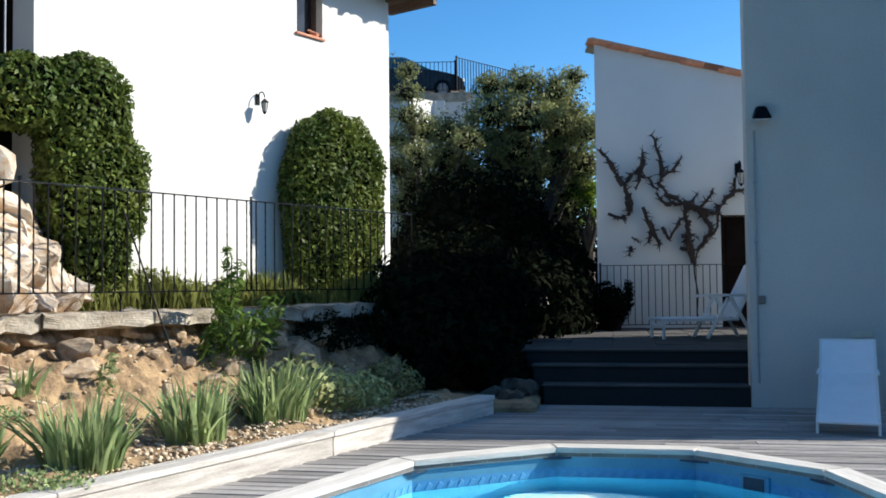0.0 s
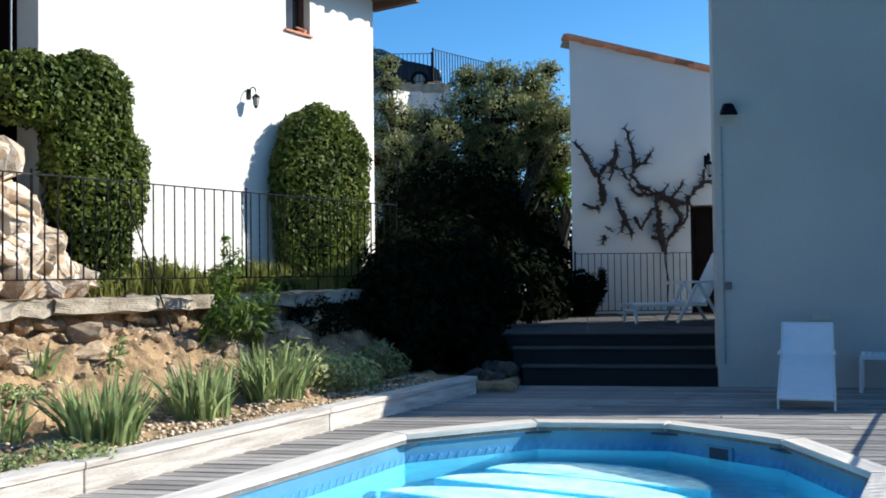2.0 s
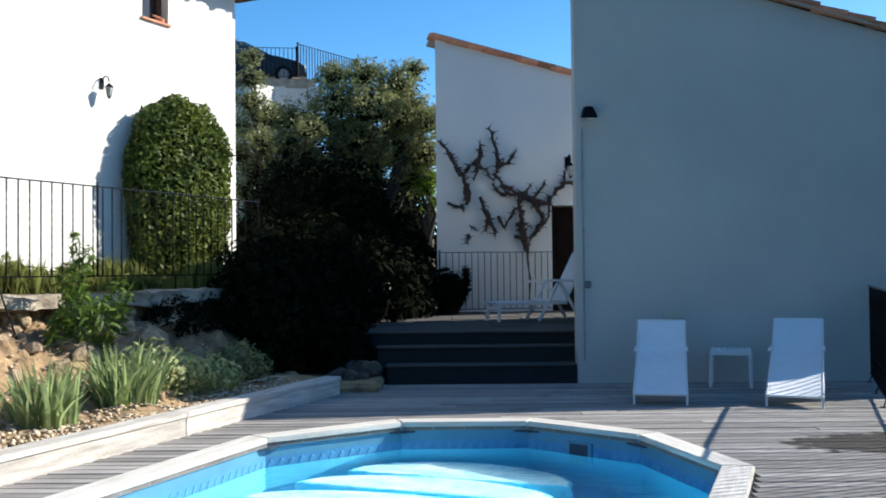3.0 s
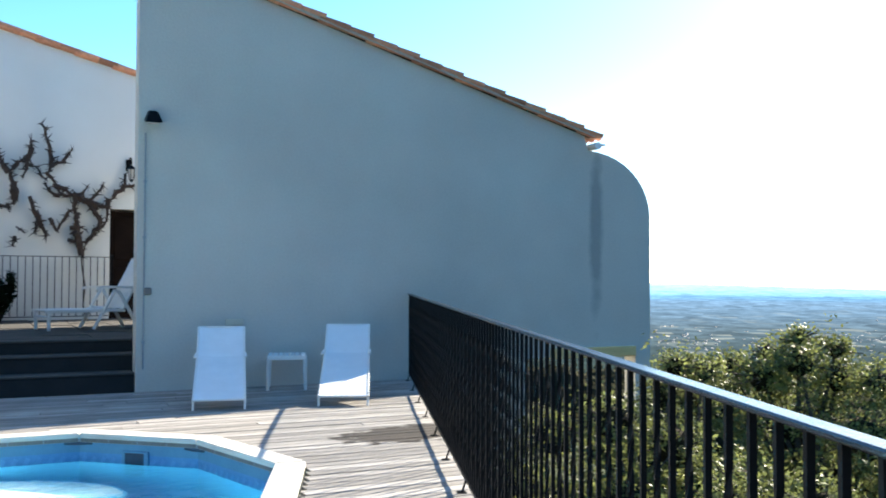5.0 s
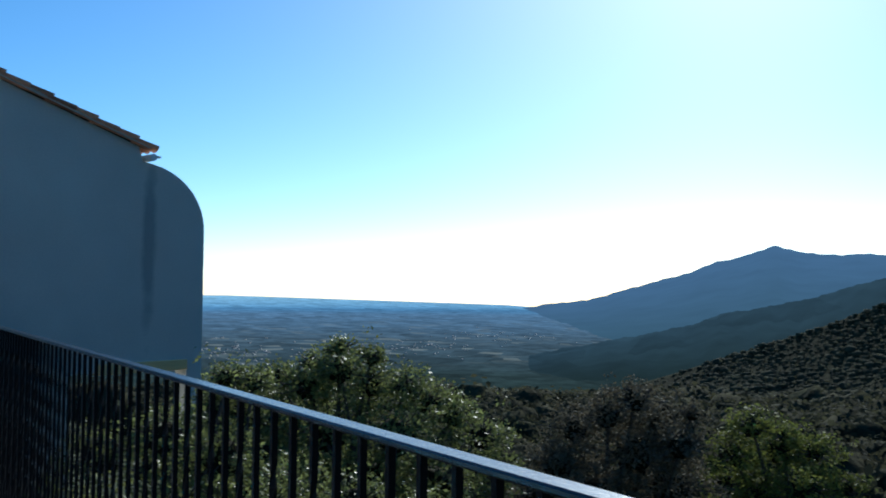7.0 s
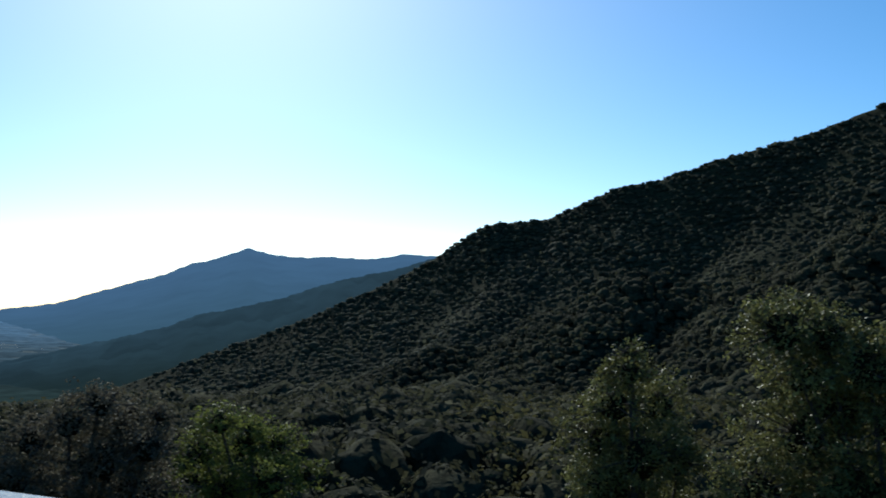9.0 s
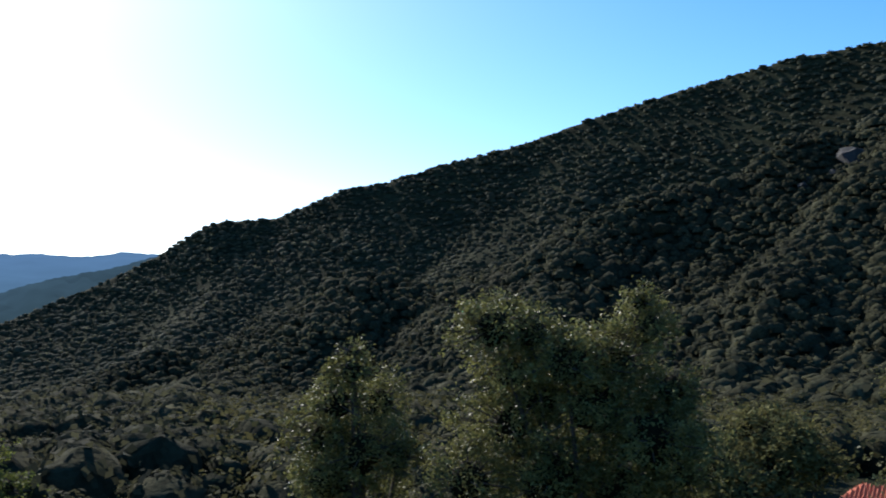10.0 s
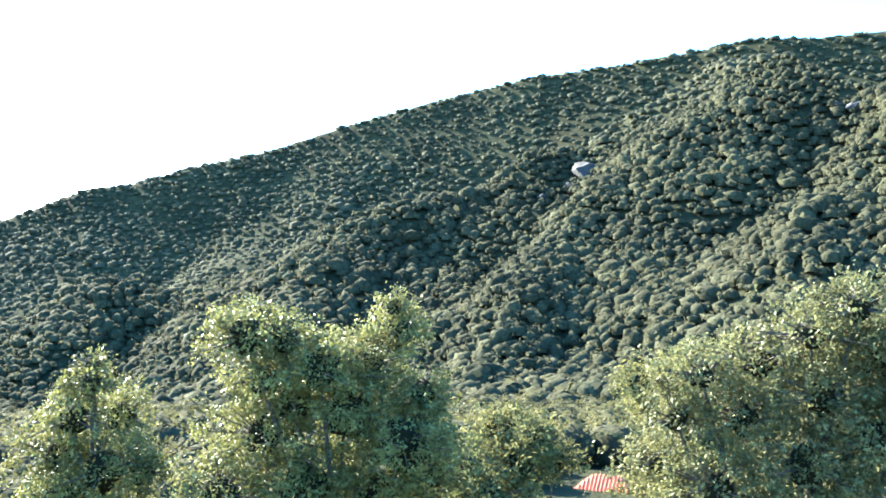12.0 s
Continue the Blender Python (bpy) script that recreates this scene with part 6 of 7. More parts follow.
bush("sapling", "slender leafy laurel sapling in the bed", pose(*bed_point(7.72, 0.72)), [(0, 0, 0.42, 0.22, 0.22, 0.30), (-0.08, 0.02, 0.72, 0.15, 0.15, 0.24), (0.06, 0, 0.92, 0.10, 0.10, 0.2), (0.34, 0.2, 0.50, 0.16, 0.16, 0.30), (-0.03, 0, 1.12, 0.06, 0.06, 0.16), (-0.14, -0.05, 0.25, 0.2, 0.2, 0.24), (0.2, 0.1, 0.3, 0.2, 0.2, 0.25)], 900, 0.06, M_SAPLING, "shrub", 0.26, 0.3, False)
part("stem", rod((0, 0, -0.1), (0.01, 0, 1.15), 0.014, 0.006, 6), M_BARK, bpy.data.objects["sapling"])
for k, (x, w, s, mat) in enumerate([(7.95, 0.40, 0.38, M_VARIEGATED), (8.35, 0.34, 0.28, M_VARIEGATED), (8.7, 0.30, 0.26, M_VARIEGATED), (9.5, 0.42, 0.30, M_OLIVE), (9.3, 0.80, 0.30, M_SHADE), (10.2, 0.45, 0.25, M_SHADE), (10.0, 0.8, 0.34, M_SHADE)]):
    bush("low_shrub", "low variegated shrub in the garden bed" if k < 3 else "low grey-green shrub in shade", pose(*bed_point(x, w)), [(0, 0, s * 0.7, s, s, s * 0.8), (s * 0.6, s * 0.3, s * 0.5, s * 0.7, s * 0.7, s * 0.6), (-s * 0.6, 0.1, s * 0.55, s * 0.7, s * 0.7, s * 0.6)], 700, 0.038, mat, "shrub", 0.4, 0.5, False, "low shrubs in the bed")
for k, (x, w) in enumerate([(4.6, 0.08), (4.1, 0.15), (5.0, 0.62)]):
    bush("ground_cover", "low green creeping plant on gravel", pose(*bed_point(x, w)), [(0, 0, 0.05, 0.25, 0.2, 0.08), (0.2, 0.05, 0.04, 0.18, 0.16, 0.07)], 420, 0.022, M_IRIS, "plant", 0.5, 0.3, False, "creeping plants")
stick = thing("support_stick", "thin dark iron stake leaning in the bank", "stake", pose(0, 0, 0))
p0, p1 = bed_point(7.28, 0.86, -0.05), TERRACE @ Vector((1.05, -0.06, 2.21))
part("rod", rod(p0, p1, 0.011, 0.009, 6), M_IRON, stick)

# rocks beside the steps
for k, (x, y, s) in enumerate([(-2.85, -0.25, 0.13), (-2.72, 0.1, 0.15), (-3.05, -0.1, 0.13), (-2.9, 0.3, 0.17), (-2.70, -0.15, 0.10), (-2.64, 0.0, 0.12), (-2.62, 0.25, 0.14)]):
    p = WALL @ Vector((x, y, 0.10 + 0.1 * (k % 2)))
    rock(p.x, p.y, p.z, s * 1.2, s, s, k + 2, "rough stone piled beside the dark steps", "stones by the steps").data = DULL_ROCKS[k % 3]

# ---------------------------------------------------------------- shaded planting behind
tagged(mesh_object("rear_bank", box(-6.8, -3.35, 0.9, 12, -0.5, 0.8), M_EARTH, place=WALL), "shaded earth bank beside the steps", "bank", kind="structure")
tagged(mesh_object("step_bank", box(-4.6, -2.46, -0.75, 0.95, -0.5, 0.10, 0.05), M_EARTH, place=WALL), "shaded earth beside the foot of the steps", "bank", kind="structure")
r = random.Random(21)
spots = [(0.0, 12.6, 0.9, 0.75), (0.55, 13.2, 0.8, 0.8), (0.9, 14.2, 0.9, 0.9), (0.1, 14.2, 1.0, 1.0), (0.75, 15.5, 1.2, 1.1), (1.6, 15.8, 0.8, 0.9), (1.9, 17.2, 0.9, 1.0), (1.0, 17.2, 1.0, 1.1), (0.0, 16.4, 1.1, 1.1), (2.2, 18.6, 1.2, 1.1), (0.2, 18.5, 1.5, 1.3), (0.35, 15.3, 1.0, 0.9), (2.75, 18.5, 0.8, 0.6), (1.12, 12.75, 0.3, 0.36)]
# High shrubs behind the olives are added masses filling dark gaps with shade colour.
far_spots = [(1.2, 19.2, 1.5, 1.3), (2.45, 20.2, 1.3, 0.9), (2.9, 19.6, 1.2, 0.9), (0.6, 19.6, 2.5, 1.2), (1.55, 19.8, 2.6, 1.2), (2.0, 20.6, 2.1, 1.0), (2.75, 21.4, 1.9, 0.9), (3.75, 23.1, 1.7, 1.0), (2.1, 22.2, 2.7, 0.9), (0.5, 23.8, 3.1, 1.3), (1.7, 24.0, 3.3, 1.4), (2.8, 23.8, 2.2, 1.2), (2.2, 24.2, 4.3, 1.0), (3.3, 24.3, 3.0, 0.9)]
for k, (x, y, z, s) in enumerate(spots + far_spots):
    bush("dark_shrub", "dense evergreen shrub coloured near black for deep shade", pose(x, y, z - 0.1), [(0, 0, s * 0.3, s * 0.8, s * 0.8, s * 0.9), (r.uniform(-0.5, 0.5) * s, r.uniform(-0.4, 0.4) * s, s * 0.5, s * 0.6, s * 0.6, s * 0.55), (r.uniform(-0.5, 0.5) * s, -0.3 * s, -0.1 * s, s * 0.7, s * 0.6, s * 0.6)], 1700, 0.075, M_SHADE, "shrub", 0.5, 0.75, True, "shrubs in shade")
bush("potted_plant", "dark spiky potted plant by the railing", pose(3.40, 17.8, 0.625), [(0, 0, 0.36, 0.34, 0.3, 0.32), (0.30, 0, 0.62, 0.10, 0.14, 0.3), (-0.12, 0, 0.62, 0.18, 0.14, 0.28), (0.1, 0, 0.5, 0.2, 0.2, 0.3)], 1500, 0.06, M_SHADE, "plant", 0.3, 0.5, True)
part("pot", rod((0, 0, 0), (0, 0, 0.2), 0.16, 0.2, 14), M_DARK, bpy.data.objects["potted_plant"])

# ---------------------------------------------------------------- parking above, with a car
PARK = axis(-6.0, 33.0, 92.0, 8.02)
pk = thing("parking_terrace", "raised parking terrace with a pale retaining wall", "terrace", PARK, kind="structure")
part("slab", box(-3, 7.6, 0.0, 9.0, -0.3, 0.0), M_CONCRETE, pk)
part("retaining_wall", box(-3, 7.3, 0.05, 0.4, -6.0, -0.3), M_WHITE, pk)
part("ramp_wall", box(-0.5, 0.9, -0.06, 0.06, -5.0, -0.34), M_WHITE, pk, place=pose(5.75, -0.75, 0, 0, 0, 50))
for k in range(4):
    part("pier", box(3.9 + 1.15 * k, 4.3 + 1.15 * k, -0.3, 0.048, -6.0, -0.32), M_WHITE, pk)
build_railing("parking_railing", "black iron railing at the parking terrace edge", PARK @ pose(0, 0.15, -0.02), 6.95, 1.12, 0.14, 0.05, 0.022, 0.12, 0, (0.0, 2.0, 4.4, 6.95), post_bar=0.05)
build_railing("parking_railing", "higher black iron railing stepping down the ramp", PARK @ pose(7.0, 0.15, -0.2, 0, 0, 48), 3.2, 1.45, 0.14, 0.05, 0.022, 0.3, 0, (0.0, 3.2), post_bar=0.05)


def build_car():
    c = thing("parked_car", "dark parked car behind the parking railing", "car", PARK @ pose(7.25, 1.0, 0.04, 0, 0, 4))
    side = [(-4.2, 0.32), (-4.15, 0.85), (-3.9, 1.0), (-2.2, 1.02), (-1.05, 0.98), (-0.25, 0.80), (0.0, 0.62), (0.02, 0.35), (-0.2, 0.24), (-4.0, 0.24)]
    bm = prism(side, 0.0, 1.72)
    bmesh.ops.bevel(bm, geom=bm.edges[:], offset=0.06, segments=2, affect="EDGES")
    part("body", bm, M_CAR, c, "dark glossy bodywork")
    bm = prism([(-3.9, 0.98), (-3.5, 1.40), (-2.1, 1.46), (-1.05, 0.96)], 0.14, 1.58)
    bmesh.ops.bevel(bm, geom=bm.edges[:], offset=0.05, segments=2, affect="EDGES")
    part("cabin", bm, M_BLUECAR, c, "tinted glass cabin")
    part("roof_panel", box(-3.35, -2.15, 0.25, 1.47, 1.44, 1.475, 0.012), M_CAR, c)
    for x in (-0.75, -3.4):
        for y in (0.0, 1.56):
            wh = part("wheel", rod((x, y, 0.31), (x, y + 0.18, 0.31), 0.31, 0.31, 20), M_IRON, c, "black tyre")
            part("rim", rod((x, y - 0.006, 0.31), (x, y + 0.186, 0.31), 0.19, 0.19, 14), M_GREYPAINT, wh, "grey rim")
    for y in (0.12, 1.30):
        part("headlight", box(-0.16, 0.03, y, y + 0.30, 0.56, 0.70, 0.03), M_PLASTIC, c, "clear headlight")
    part("bumper", box(-0.08, 0.07, 0.05, 1.67, 0.26, 0.42, 0.04), M_CAR, c)


build_car()

# ---------------------------------------------------------------- trees
tree("cypress_tree", "dark distant tree behind the back house", 4.6, 34.0, 3.0, 8.4, 1.2, 3000, 0.09, M_SHADE, 0.4, 8, 14)

def lobed_tree(name, label, az, far, lobes, size, mat, dense=1.0, seed=1, shade=0.40):
    """A spreading tree: limbs to each lobe of the crown, and each lobe built of small leafy tufts (side, deep, height, radius)."""
    r = np.random.default_rng(seed)
    x, y = far * math.sin(radians(az)) - 0.25, far * math.cos(radians(az)) - 0.19
    ground = float(ground_height(np.array([x]), np.array([y]))[0])
    t = thing(name, label, "tree", pose(x, y, ground, 0, 0, -az))
    low = min(l[2] for l in lobes) - ground
    if far > 30:
        lobes = lobes + [(r.uniform(-0.7, 0.7), r.uniform(-0.6, 0.6), ground + z, 1.4) for z in np.arange(0.6, low, 1.5)]
    bm = bmesh.new()
    mid = Vector((np.mean([l[0] for l in lobes]), 0, max(1.0, low * 0.8)))
    thick = 0.03 * far ** 0.5
    add_rod(bm, (mid.x, 0, -0.5), mid, thick * 1.5, thick, 8)
    part("trunk", bm, M_BARK, t)
    blobs = []
    for sx, sy, z, rad in lobes:
        c = Vector((sx, sy, z - ground))
        bend = mid.lerp(c, 0.5) + Vector((r.uniform(-0.2, 0.2), r.uniform(-0.2, 0.2), -0.1 * rad))
        bm = bmesh.new()
        add_rod(bm, mid, bend, thick * 0.55, thick * 0.35, 6)
        add_rod(bm, bend, c, thick * 0.35, thick * 0.15, 6)
        for k in range(34):
            w = r.normal(size=3)
            w /= np.linalg.norm(w)
            w[2] = abs(w[2]) * 0.95 - 0.3
            q = c + Vector(w) * rad * r.choice((r.uniform(0.6, 1.0), r.uniform(0.8, 1.15), r.uniform(0.95, 1.45)))
            s = rad * r.uniform(0.08, 0.22)
            blobs.append((*q, s, s, s * r.uniform(0.75, 1.15)))
            add_rod(bm, c, q, thick * 0.13, thick * 0.05, 4)
        blobs.append((*c, rad * 0.90, rad * 0.90, rad * 0.86))
        part("limb", bm, M_BARK, t)
    core = np.array([(l[0], l[1], l[2] - ground, l[3], l[3], l[3]) for l in lobes])
    v, f = icosphere(2)
    bump = 1 + 0.15 * r.normal(size=(len(core), len(v), 1)).clip(-2, 2)
    cv = core[:, None, :3] + v[None] * bump * core[:, None, 3:] * shade
    raw_mesh("crown_shade_core", cv.reshape(-1, 3), (f[None] + (np.arange(len(core)) * len(v))[:, None, None]).reshape(-1, 3), M_INNER, t)
    area = 4 * math.pi * sum(b[3] ** 2 for b in blobs)
    v, f = sprays(blobs, int(dense * 0.5 * area / (size * size)), size, 0.5)
    raw_mesh("crown", v, f, mat, t)
    return t


lobed_tree("olive_tree", "large grey-green olive tree behind the garden", 5.5, 22.5, [(-0.38, -0.2, 5.92, 0.40), (0.34, -0.2, 5.98, 0.46), (1.07, 0, 5.84, 0.47), (1.53, 0.3, 6.20, 0.30), (-0.31, -0.5, 5.24, 0.59), (0.46, -0.5, 5.17, 0.72), (1.27, 0.3, 5.16, 0.68), (1.78, 0, 4.9, 0.47), (-0.59, -0.2, 4.77, 0.46), (0.19, -0.2, 4.5, 0.59), (1.13, 0.3, 4.29, 0.61), (1.73, 0.3, 4.15, 0.54), (1.39, 0.3, 3.61, 0.47), (0.2, 0, 3.8, 0.55), (-0.3, 0.2, 3.3, 0.55)], 0.038, M_OLIVE, 1.15, 9, 0.5)
lobed_tree("olive_tree", "slim olive tree beside the white house corner", 0.0, 21.5, [(-0.11, 0, 6.14, 0.23), (-0.09, -0.2, 5.62, 0.28), (-0.12, -0.2, 5.12, 0.32), (0.25, 0, 4.84, 0.38), (0.76, 0.3, 4.83, 0.42), (1.17, -0.5, 4.51, 0.37), (0.13, -0.5, 4.2, 0.43), (0.75, 0.3, 4.18, 0.52), (-0.01, 0, 3.64, 0.38), (0.55, -0.2, 3.62, 0.38), (1.12, -0.2, 3.87, 0.38), (-0.28, 0, 4.6, 0.3), (-0.3, 0, 4.0, 0.34), (-0.25, 0, 3.2, 0.4), (0.3, 0, 2.9, 0.45), (-0.2, 0, 2.4, 0.45), (0.8, 0, 2.9, 0.45), (0.5, 0, 2.0, 0.5)], 0.037, M_OLIVE, 1.1, 10, 0.5)
lobed_tree("bay_tree", "bright green young tree beside the back house", 9.89, 22.7, [(0.0, 0, 3.69, 0.22), (-0.18, 0, 3.52, 0.19), (0.18, 0, 3.55, 0.24), (0.05, 0, 3.35, 0.22), (0.2, 0.1, 3.07, 0.26)], 0.036, M_FRESH, 1.2, 13)
lobed_tree("oak_tree", "broad sunlit green oak rising below the balcony", 57.1, 12.0, [(-0.1, -0.2, 0.74, 0.22), (0.28, 0, 0.60, 0.22), (-0.45, 0, 0.55, 0.22), (-0.1, -0.3, 0.48, 0.39), (-0.5, -0.2, 0.27, 0.36), (0.3, 0.2, 0.27, 0.39), (-1.3, 0.1, 0.25, 0.32), (-1.5, -0.3, -0.15, 0.43), (-0.95, 0, -0.15, 0.43), (-0.25, 0, -0.29, 0.64), (0.6, -0.3, -0.3, 0.57), (1.0, 0.2, 0.06, 0.40), (0.72, 0.1, 0.26, 0.32), (1.35, 0.1, -0.12, 0.36), (1.65, -0.2, -0.34, 0.40), (-0.85, 0.1, 0.38, 0.26), (1.9, -0.1, -0.8, 0.36), (0.25, 0, -0.9, 0.64), (1.1, -0.1, -0.93, 0.57), (-0.8, 0.1, -0.9, 0.57), (-1.3, 0.2, -1.0, 0.5), (-0.1, 0.4, -1.6, 0.93), (-1.1, -0.2, -1.6, 0.79), (1.0, 0.1, -1.6, 0.71)], 0.028, M_BRIGHT, 0.62, 2, 0.36)
lobed_tree("oak_tree", "leafy oak close under the iron railing", 48.4, 11.0, [(0.3, -0.3, 0.49, 0.23), (0.6, -0.2, 0.43, 0.23), (0.2, 0.2, 0.1, 0.36), (0.5, 0.1, 0, 0.39), (0.1, -0.3, -0.42, 0.52), (0.7, 0, -0.47, 0.52), (0.45, 0, -1.0, 0.59), (0, -0.3, -0.94, 0.52), (-0.45, 0.2, -0.56, 0.39), (-0.85, -0.3, -0.97, 0.46), (-1.35, -0.1, -0.92, 0.39), (-0.2, 0, -1.5, 0.72)], 0.026, M_BRIGHT, 0.6, 22, 0.4)
lobed_tree("oak_tree", "sunlit young oak directly below the balcony railing", 46.5, 8.0, [(0.0, 0.0, 0.28, 0.30), (-0.45, 0.1, 0.12, 0.34), (0.5, 0.2, 0.05, 0.36), (-0.95, -0.1, -0.25, 0.36), (0.95, 0.0, -0.20, 0.36), (0.1, -0.1, -0.35, 0.48), (-0.5, 0.2, -0.75, 0.46), (0.6, -0.1, -0.8, 0.48), (1.2, 0.2, -0.8, 0.4), (0.0, 0.2, -1.3, 0.55), (-1.1, 0.1, -1.0, 0.42)], 0.023, M_BRIGHT, 0.55, 41, 0.42)
lobed_tree("oak_tree", "leafy oak branches between slope and balcony", 57.5, 7.2, [(0.0, 0.0, -0.15, 0.32), (-0.5, 0.1, -0.22, 0.34), (0.55, 0.2, -0.35, 0.36), (0.1, -0.1, -0.7, 0.46), (-0.6, 0.2, -0.85, 0.42), (0.8, 0.1, -0.95, 0.42), (0.2, 0.2, -1.4, 0.5)], 0.022, M_BRIGHT, 0.55, 42, 0.42)
lobed_tree("oak_tree", "dark brownish half-dry oak on the slope", 73.3, 15.0, [(0.2, -0.4, -0.13, 0.4), (-0.2, -0.3, -0.4, 0.45), (0.6, 0.3, -0.46, 0.45), (-0.7, 0.1, -0.68, 0.45), (0.85, -0.4, -0.8, 0.45), (0.2, -0.1, -1.0, 0.71), (-0.95, 0, -1.2, 0.54), (-0.4, -0.3, -1.6, 0.71), (0.7, 0.2, -1.5, 0.62), (-1.2, -0.4, -1.66, 0.54), (1.05, -0.1, -0.36, 0.22), (-0.15, 0, -2.4, 1.07)], 0.032, M_BROWNLEAF, 0.65, 3)
lobed_tree("oak_tree", "yellow-green oak on the slope", 82.0, 17.0, [(-0.4, -0.5, -0.7, 0.4), (-0.7, -0.3, -1.2, 0.51), (0, 0.4, -1.2, 0.51), (0.55, 0.1, -1.15, 0.4), (0.4, -0.5, -1.7, 0.61), (1.0, -0.1, -1.7, 0.4), (-0.3, 0, -1.9, 0.61), (-0.85, -0.4, -1.7, 0.4), (0.1, 0.3, -0.9, 0.25), (0.1, -0.5, -2.7, 1.1)], 0.034, M_YELLOWLEAF, 0.65, 4)
lobed_tree("oak_tree", "tall sunlit evergreen oak with twin leafy crowns", 118.4, 11.5, [(-1.05, -0.3, 1.0, 0.51), (-0.6, -0.2, 0.97, 0.41), (0.77, 0.2, 1.03, 0.44), (0.36, 0.1, 0.63, 0.55), (-0.2, -0.3, 0.63, 0.55), (1.05, 0, 0.30, 0.38), (0.1, 0, 0.1, 0.75), (0.77, -0.3, -0.26, 0.75), (-0.9, 0.2, -0.17, 0.62), (-1.35, -0.3, -0.75, 0.55), (-0.4, -0.1, -0.77, 0.75), (0.45, 0, -1.0, 0.89), (1.15, -0.1, -0.67, 0.34), (0.7, 0.1, 1.34, 0.24), (-1.0, 0.2, 1.27, 0.27), (-0.85, 0, 0.5, 0.45), (-0.5, 0.1, 0.2, 0.5), (1.0, -0.1, -0.1, 0.42), (0.45, 0.4, -1.7, 1.03), (-0.7, -0.2, -1.6, 0.89)], 0.027, M_LEAF, 0.75, 5)
lobed_tree("oak_tree", "slender evergreen oak on the slope", 104.8, 12.5, [(-0.05, -0.3, 0.46, 0.33), (-0.25, -0.2, 0.05, 0.45), (0.3, 0.3, 0, 0.45), (-0.4, 0.1, -0.4, 0.45), (0.1, -0.3, -0.58, 0.59), (0.55, -0.1, -0.67, 0.37), (-0.3, 0, -0.96, 0.59), (-0.05, -0.3, 0.7, 0.19), (0.1, 0.2, -1.5, 0.67)], 0.027, M_LEAF, 0.75, 6)
lobed_tree("oak_tree", "grey-green spreading oak with bare inner limbs", 144.6, 10.0, [(0.6, -0.3, 1.31, 0.42), (0.2, -0.2, 1.06, 0.48), (0.8, 0.2, 0.8, 0.54), (-0.3, 0.1, 0.77, 0.48), (-0.83, -0.3, 0.65, 0.42), (0.3, 0, 0.46, 0.59), (-0.45, 0, 0.21, 0.54), (-1.1, -0.2, 0.23, 0.42), (-1.3, 0.2, -0.29, 0.42), (-0.7, -0.3, -0.42, 0.54), (0.1, -0.1, -0.21, 0.65), (0.8, 0, 0.05, 0.65), (1.3, 0, 1.03, 0.71), (1.3, 0.1, 0.18, 0.83), (0.1, 0.2, -0.8, 0.77), (-0.75, 0.3, -1.0, 0.54)], 0.026, M_SPREAD, 0.72, 8, 0.3)
lobed_tree("oak_tree", "rounded green oak on the lower slope", 128.7, 36.0, [(0.2, -1.0, -4.5, 1.28), (-0.4, -0.7, -5.95, 1.28), (0.2, 0.8, -7.4, 1.5), (-0.85, 0.2, -3.43, 0.86), (0.85, -1.0, -3.63, 0.86)], 0.10, M_SCRUB, 1.0, 31)
lobed_tree("oak_tree", "bushy green oak above the red roof", 130.2, 37.0, [(-0.7, -0.5, -7.4, 1.3), (-0.85, -1.1, -3.63, 1.32), (-1.3, -0.7, -5.6, 1.1), (0.65, 0.8, -4.9, 1.1), (-0.2, 0.2, -4.5, 1.1)], 0.10, M_SCRUB, 1.0, 32)
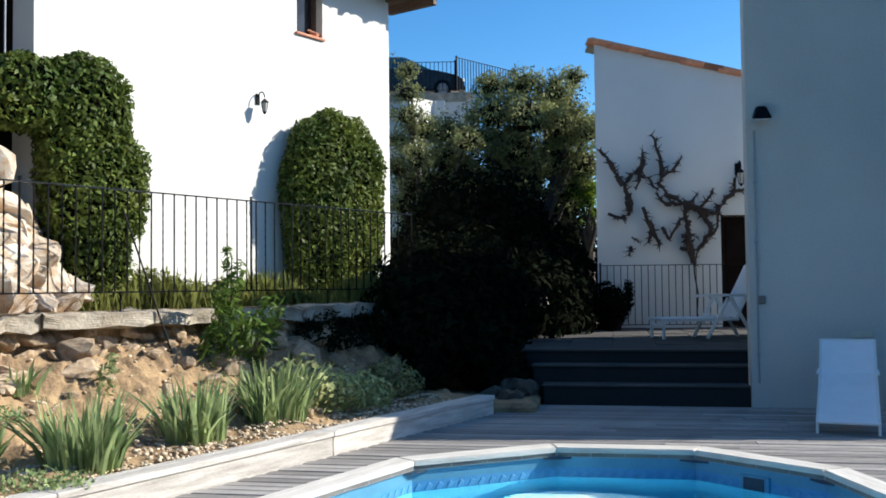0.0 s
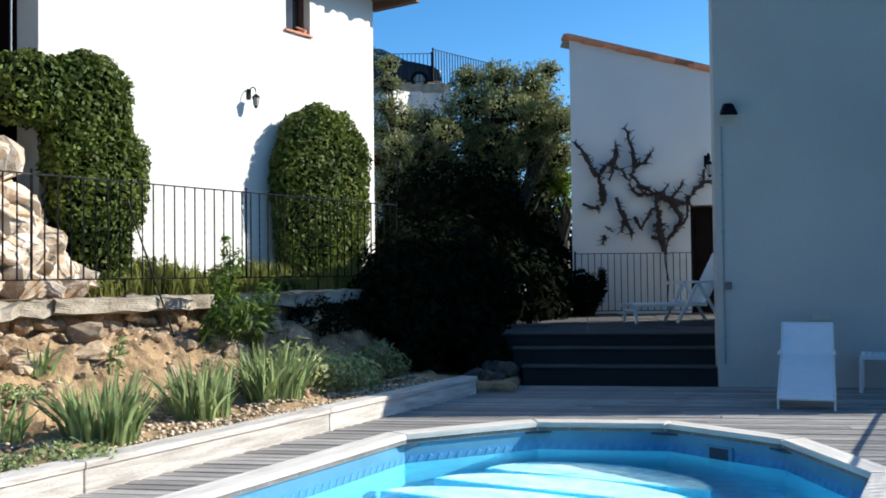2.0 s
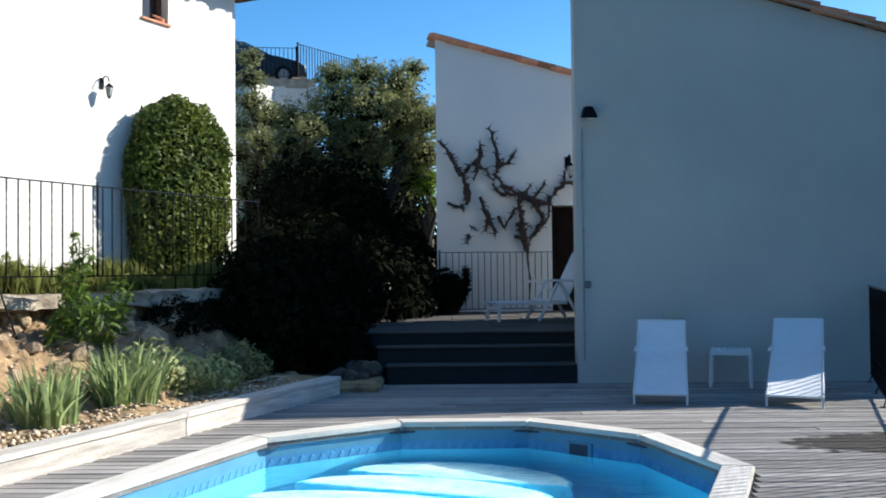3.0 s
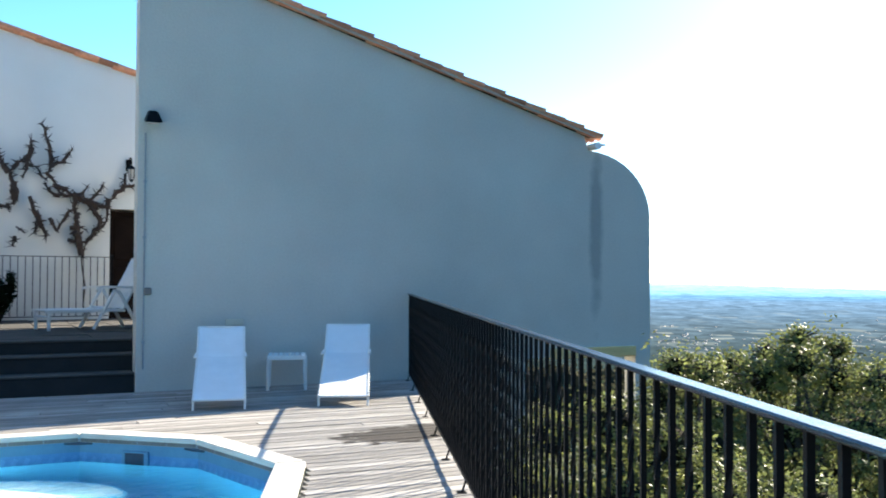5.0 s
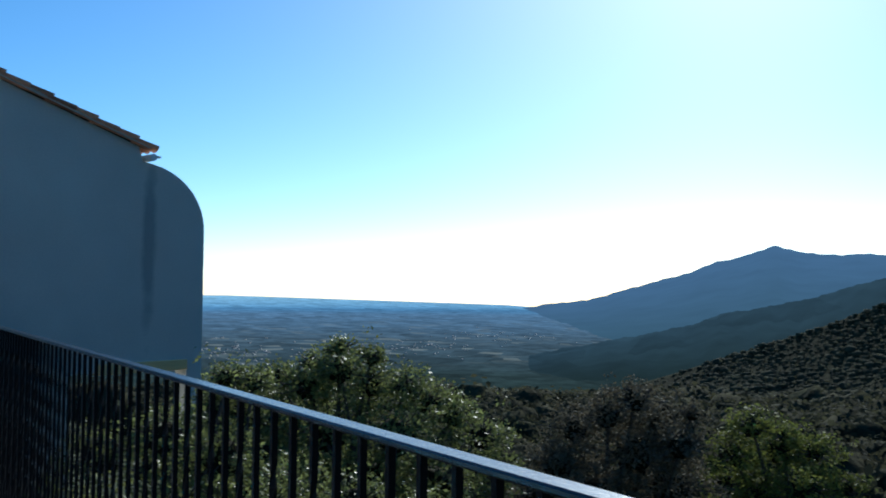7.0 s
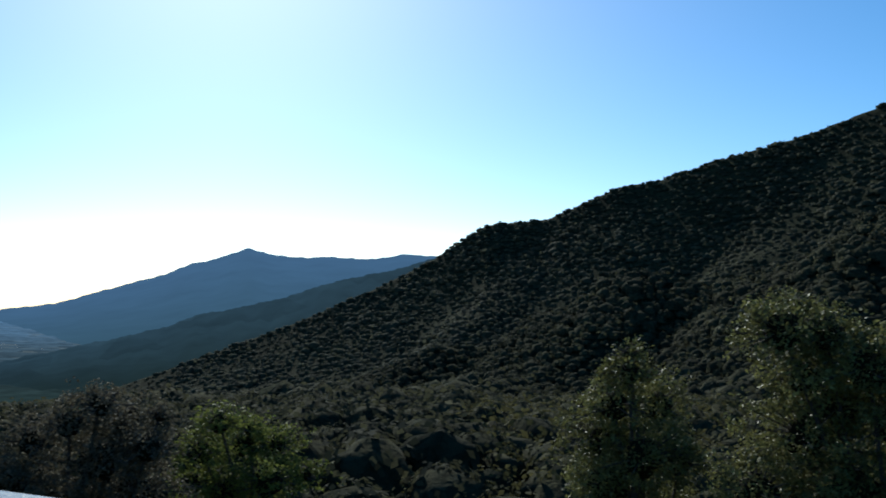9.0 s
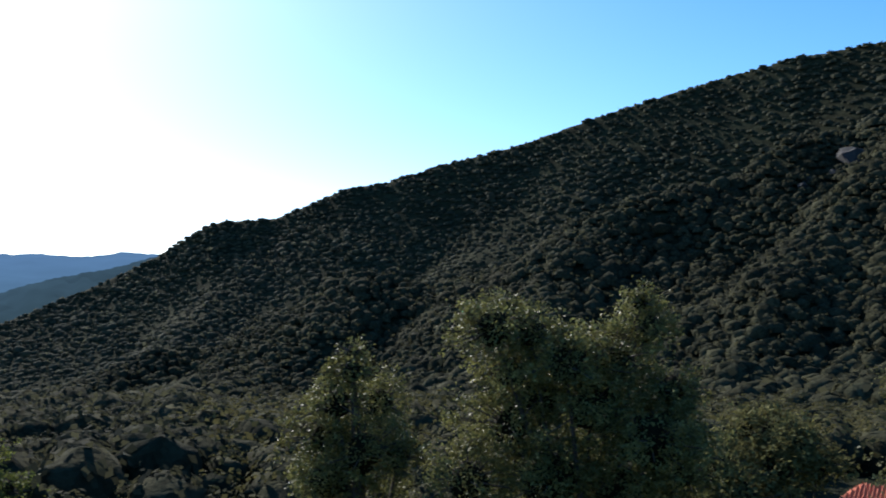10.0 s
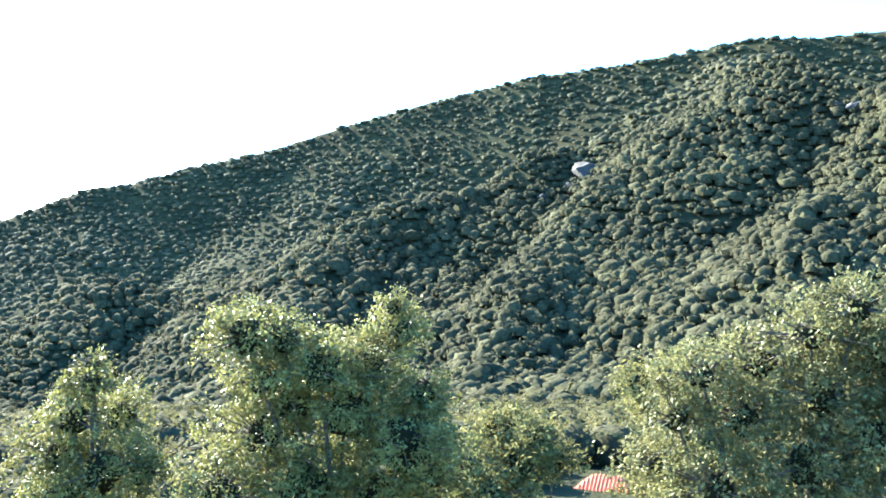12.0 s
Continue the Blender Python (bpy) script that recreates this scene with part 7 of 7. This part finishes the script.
lobed_tree("oak_tree", "pale green oak on the lower slope", 138.4, 38.0, [(-0.1, -0.6, -4.4, 1.3), (1.1, 0, -4.8, 1.4), (-1.35, -1.1, -1.84, 1.13), (0, -0.7, -1.37, 0.9), (-0.5, 0.8, -2.7, 1.36), (1.25, 0.2, -1.13, 0.9), (0.6, -1.1, -2.24, 1.13)], 0.10, M_SCRUB, 1.0, 33)


lobed_tree("oak_tree", "low rounded oak on the lower slope", 126.0, 34.0, [(0, 0, -4.5, 1.3), (-0.9, 0.3, -5.7, 1.3), (0.8, -0.3, -5.5, 1.3), (0, 0, -7.1, 1.6)], 0.10, M_SCRUB, 1.0, 34)
lobed_tree("oak_tree", "broad green oak beyond the spreading oak", 139.5, 36.0, [(0, 0, -1.6, 1.2), (-1.0, 0.3, -2.6, 1.3), (1.0, -0.3, -2.2, 1.2), (0, 0, -4.0, 1.5)], 0.10, M_SCRUB, 1.0, 35)


def build_slope_scrub():
    x, y, rr = scatter(720, 45, 170, 17, 110)
    x2, y2, r2 = scatter(260, 40, 200, 4, 17)
    x, y, rr = np.concatenate([x, x2]), np.concatenate([y, y2]), np.concatenate([rr, r2])
    size = rng.uniform(0.8, 1.9, len(x)) * np.where(rr < 17, 0.45, 1.0)
    z = ground_height(x, y) + 0.5 * size
    az = np.degrees(np.arctan2(x, y))
    keep = ((0.857 * x - 0.515 * y) > np.where(rr < 17, 2.2, 7)) & ((y < 9) | (rr > 17)) & ((az < 130) | (az > 138))
    pts, way = [], []
    c = np.stack([x, y, z], -1)[keep]
    s = size[keep]
    n = 80
    w = rng.normal(size=(len(c), n, 3))
    w /= np.linalg.norm(w, axis=2, keepdims=True)
    p = c[:, None] + w * s[:, None, None] * rng.uniform(0.7, 1.05, (len(c), n, 1))
    v, f = leaf_quads(p.reshape(-1, 3), w.reshape(-1, 3), 0.16, 0.6, 0.8)
    tagged(raw_mesh("slope_scrub", v, f, M_SCRUB), "dense scrub leaves on the slope below", "scrub", kind="stuff")
    v, f = clumps(c, s * 0.85, 0.9, 1, 0.15)
    tagged(raw_mesh("slope_thicket", v, f, M_FOREST), "dark thicket covering the slope below", "scrub", kind="stuff")


build_slope_scrub()
